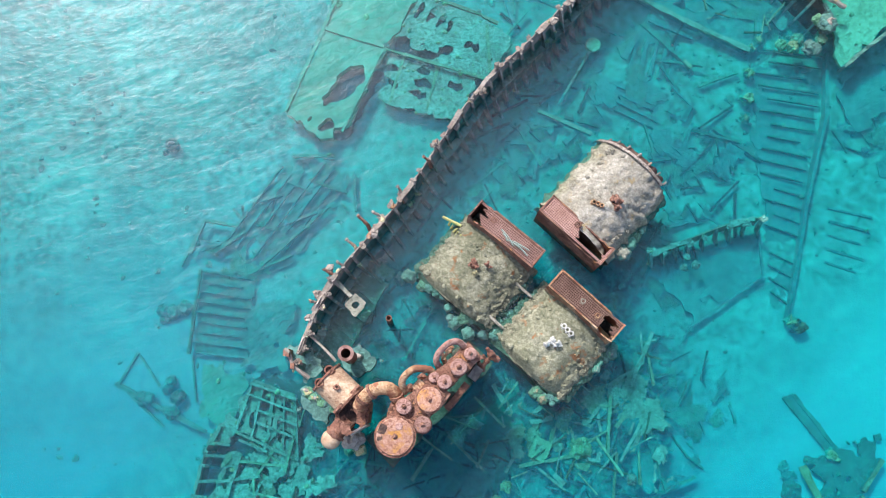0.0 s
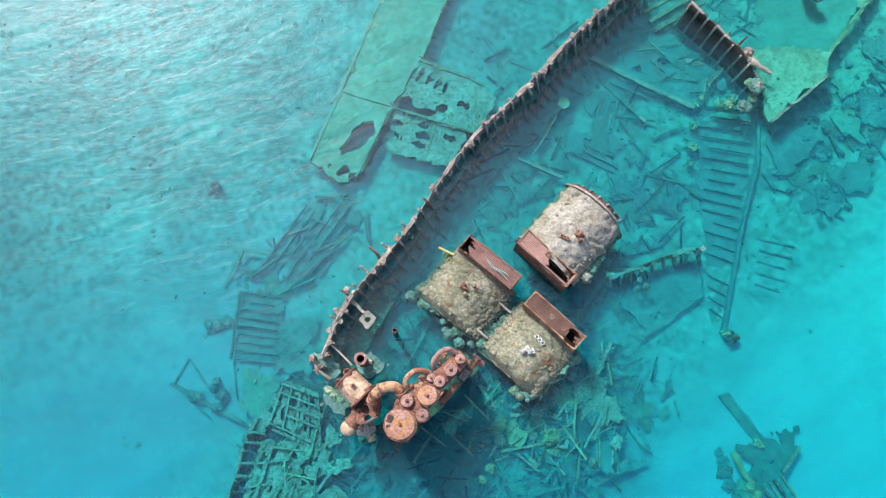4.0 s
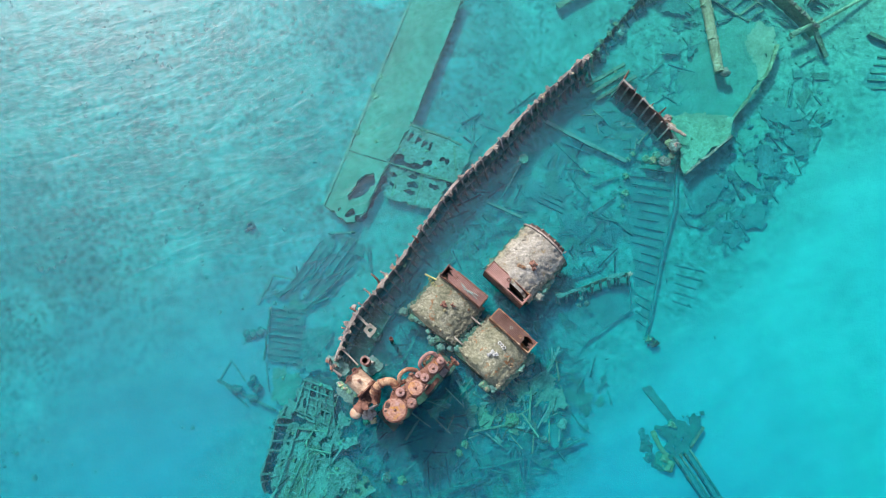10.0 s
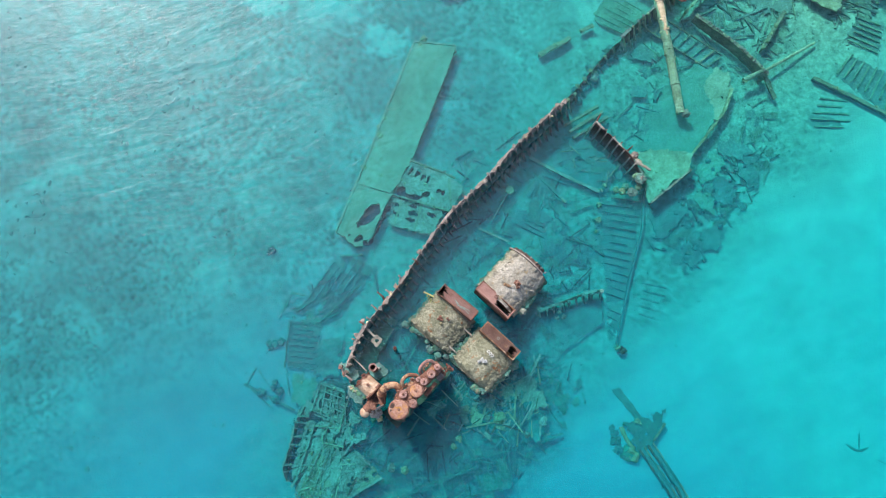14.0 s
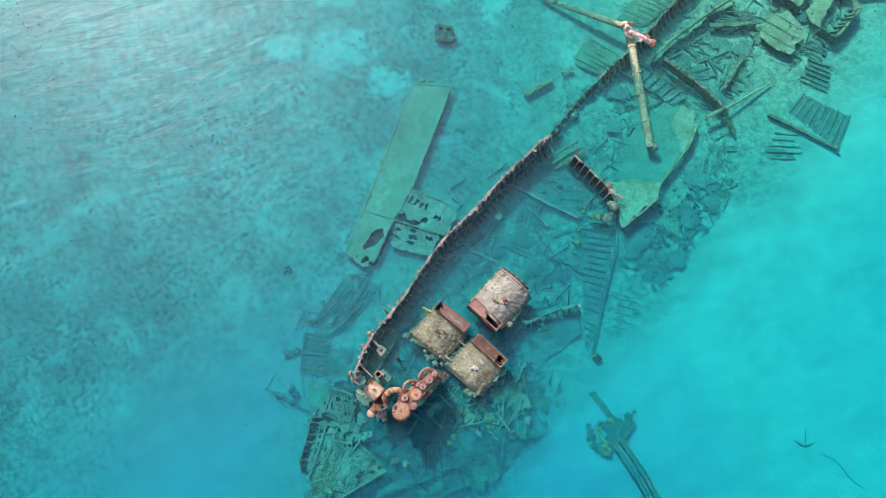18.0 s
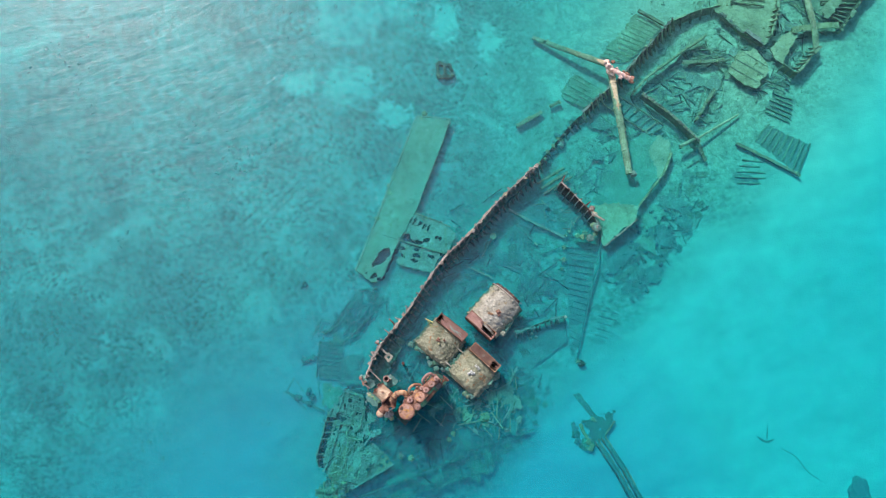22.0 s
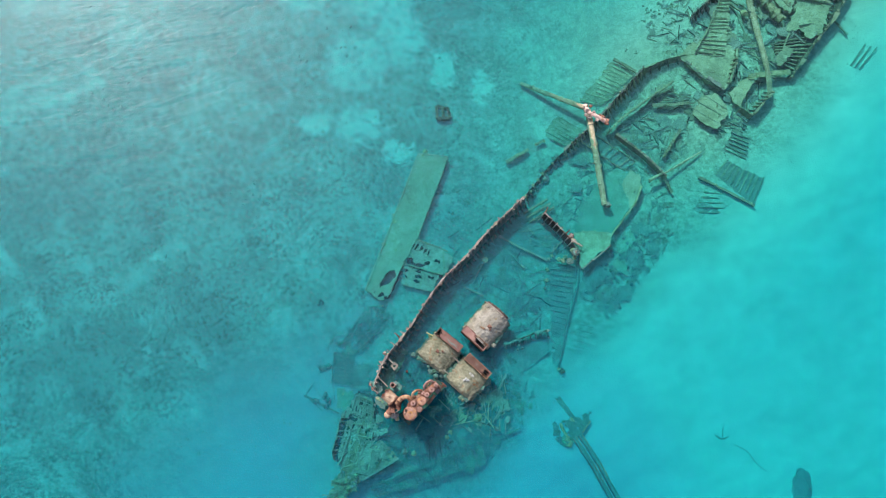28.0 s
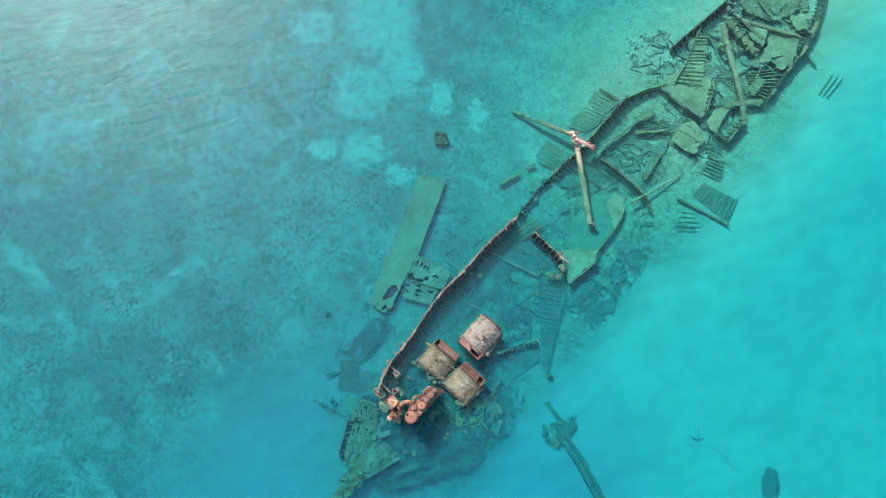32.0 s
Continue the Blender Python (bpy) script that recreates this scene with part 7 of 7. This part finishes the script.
strew([(9.5, 18.6), (12.3, 20.3), (15.5, 18.2), (13.6, 16.5)], 40, 44, 0.3, z=0.1, base=-1.66, spread=0.8, size=(0.2, 0.6))
strew([(17.5, 12.5), (20.5, 10.0), (24.5, 14), (29, 21), (27, 25), (23, 19)], 120, 45, 0.45, z=0.08, spread=1.2, size=(0.3, 0.8))
strew([(26, 40), (31, 42), (33, 46), (30, 49), (26, 46)], 60, 46, 0.3, z=0.06, spread=1.2, size=(0.3, 0.8))
corals([(-0.9, 5.6), (0.2, 6.6), (2.5, 3.3), (1.6, 2.9)], 30, 1, 0.12, 0.26, 0.25, -0.55, "rounded coral head at the boiler's foot")
corals([(3.9, 1.0), (4.8, 0.6), (7.6, 2.8), (6.6, 3.2), (5.2, 1.9)], 46, 2, 0.1, 0.24, 0.35, -0.5, "rounded coral head at the boiler's foot")
corals([(2.4, 3.5), (3.6, 4.6), (4.2, 4.2), (2.9, 2.9)], 14, 3, 0.1, 0.2, 0.3, -0.5, "rounded coral head at the boiler's foot")
corals([(7.6, 6.4), (9.4, 8.6), (8.6, 9.2), (7.0, 7.0)], 16, 4, 0.12, 0.3, 0.3, -0.5, "rounded coral head at the boiler's foot")
corals([(-3.9, 2.6), (-0.8, 5.4), (-0.6, 7.0), (-2.2, 6.2)], 26, 5, 0.15, 0.34, 0.5)
corals([(-4, -1), (2.5, -3.5), (8.5, -2), (8, 3), (4, 0), (-1, -1.4)], 34, 6, 0.12, 0.32, 0.3)
corals([(17.5, 12.5), (21.5, 10.5), (24, 14.5), (26, 20), (22, 19)], 90, 8, 0.06, 0.2, 0.15, loose=False)
corals([(11, 23), (13, 24), (16, 28.5), (14.5, 29)], 34, 9, 0.12, 0.34, 0.3, loose=False)
corals([(38, 50), (39.5, 49.5), (40.5, 52), (38.5, 53)], 26, 10, 0.15, 0.34, 0.6, -0.9)
corals([(47, 46), (48, 45), (51.6, 52.5), (49.5, 52.5)], 20, 11, 0.08, 0.18, 0.4, -1.0, loose=False)
corals([(-10.8, 4.4), (-9.8, 4.2), (-9.8, 3.2), (-10.8, 3.4)], 5, 12, 0.2, 0.34, 0.2)
corals([(-11.5, 0.6), (-10, 1.5), (-9.5, 0), (-10.6, -0.3)], 8, 13, 0.18, 0.3, 0.2)


for (bag, mat_name), vf in LITTER.items():
    ob = new("wreck_litter" if bag == "scrap" else "coral_litter", mesh_from(*vf, bpy.data.materials[mat_name], bag == "coral"))
    tagged(ob, "scattered weed-grown bars and plate scraps along the wreck" if bag == "scrap" else "coral heads crowding along the wreck", "wreckage" if bag == "scrap" else "coral", kind="stuff")


def crumbs(n=3000):
    """Small growths of coral and shell, in thousands, seated on the iron of the whole wreck."""
    rs = np.random.RandomState(11)
    tops = []
    for ob in scene.objects:
        if ob.type != "MESH" or ob.get("kind") or ob.parent is None and ob.name.startswith(("coral", "scrap", "ground", "water")):
            continue
        if ob.data.materials[0] not in (IRON, PLATE, SLAB, OLIVE, MAST, TOPS, CORAL, DARK_IRON, HULL):
            continue
        o, q = Vector((0, 0, 0)), ob
        while q is not None:
            o += q.location
            q = q.parent
        if ob.parent is not None and ob.parent.name.startswith(("steam", "condenser", "ship_boiler")):
            continue
        for p in ob.data.polygons:
            if p.normal.z > -0.2:
                tops.append((o + p.center, min(p.area, 0.08)))
    weight = np.array([a for _, a in tops])
    pick = rs.choice(len(tops), n, p=weight / weight.sum())
    base, tri = lump((0, 0, 0), 1.0, 0.75, 0.5, 5, 1)
    base = np.array(base)
    sets = {CORAL: ([], []), IRON: ([], []), PALE: ([], [])}
    for k, i in enumerate(pick):
        c = tops[i][0]
        s = 0.03 + 0.09 * rs.random() ** 3
        verts, faces = sets[PALE if k % 16 == 3 else IRON if k % 3 == 1 else CORAL]
        m = len(verts)
        verts.extend(map(tuple, np.array(c) + [rs.uniform(-0.05, 0.05), rs.uniform(-0.05, 0.05), s * 0.3] + base * [s * rs.uniform(0.7, 1.4), s * rs.uniform(0.7, 1.4), s]))
        faces.extend(tuple(t + m for t in f) for f in tri)
    for mat, vf in sets.items():
        tagged(new("coral_crumbs", mesh_from(*vf, mat)), "small coral and shell growths all over the iron", "coral", kind="stuff")


crumbs()


def rubble():
    """Small stones and coral crumbs in thousands, over the reef and along the wreck."""
    rs = np.random.RandomState(5)
    base, tri = lump((0, 0, 0), 1.0, 0.7, 0.5, 3, 1)
    base = np.array(base)
    verts, faces = [], []

    def add(x, y, s):
        k = len(verts)
        a = rs.uniform(0, 6.28)
        q = base * [s * rs.uniform(0.7, 1.3), s * rs.uniform(0.7, 1.3), s]
        c, d = math.cos(a), math.sin(a)
        z = bed(x, y) + 0.2 * s
        verts.extend((x + p[0] * c - p[1] * d, y + p[0] * d + p[1] * c, z + p[2]) for p in q)
        faces.extend(tuple(i + k for i in t) for t in tri)

    for k in range(2600):
        x, y = rs.uniform(-40, 30), rs.uniform(-6, 70)
        side = 0.72 * x - 0.69 * y
        n1 = noise.noise(Vector((x * 0.13, y * 0.13, 3))) + 0.6 * noise.noise(Vector((x * 0.4, y * 0.4, 7)))
        if side > 2 or n1 < 0.02:
            continue
        add(x, y, rs.uniform(0.04, 0.13) * (1 + max(0, n1)))
    for k in range(4200):
        t = rs.uniform(0, 1)
        o = rs.normal(-1.0, 3.6)
        x, y = -6 + 54 * t + 0.7 * o, -5 + 54 * t - 0.7 * o
        add(x, y, rs.uniform(0.04, 0.10))
    for x0, y0, n, sp in ((-18.9, 23.7, 26, 0.9), (31.4, 46.6, 18, 1.2), (27.0, 46.7, 20, 1.0), (-30, 14, 20, 1.2), (-24, 8, 10, 0.6), (-44, -6, 60, 3.0)):
        for k in range(n):
            add(x0 + rs.normal(0, sp), y0 + rs.normal(0, sp), rs.uniform(0.06, 0.2))
    ob = new("reef_rubble", mesh_from(verts, faces, crusted("reef_stone", (0.12, 0.145, 0.11), (0.30, 0.33, 0.25), (0.48, 0.50, 0.38), 4.0)))
    tagged(ob, "dark reef stones and coral crumbs strewn on the bed", "rubble", kind="stuff")


rubble()
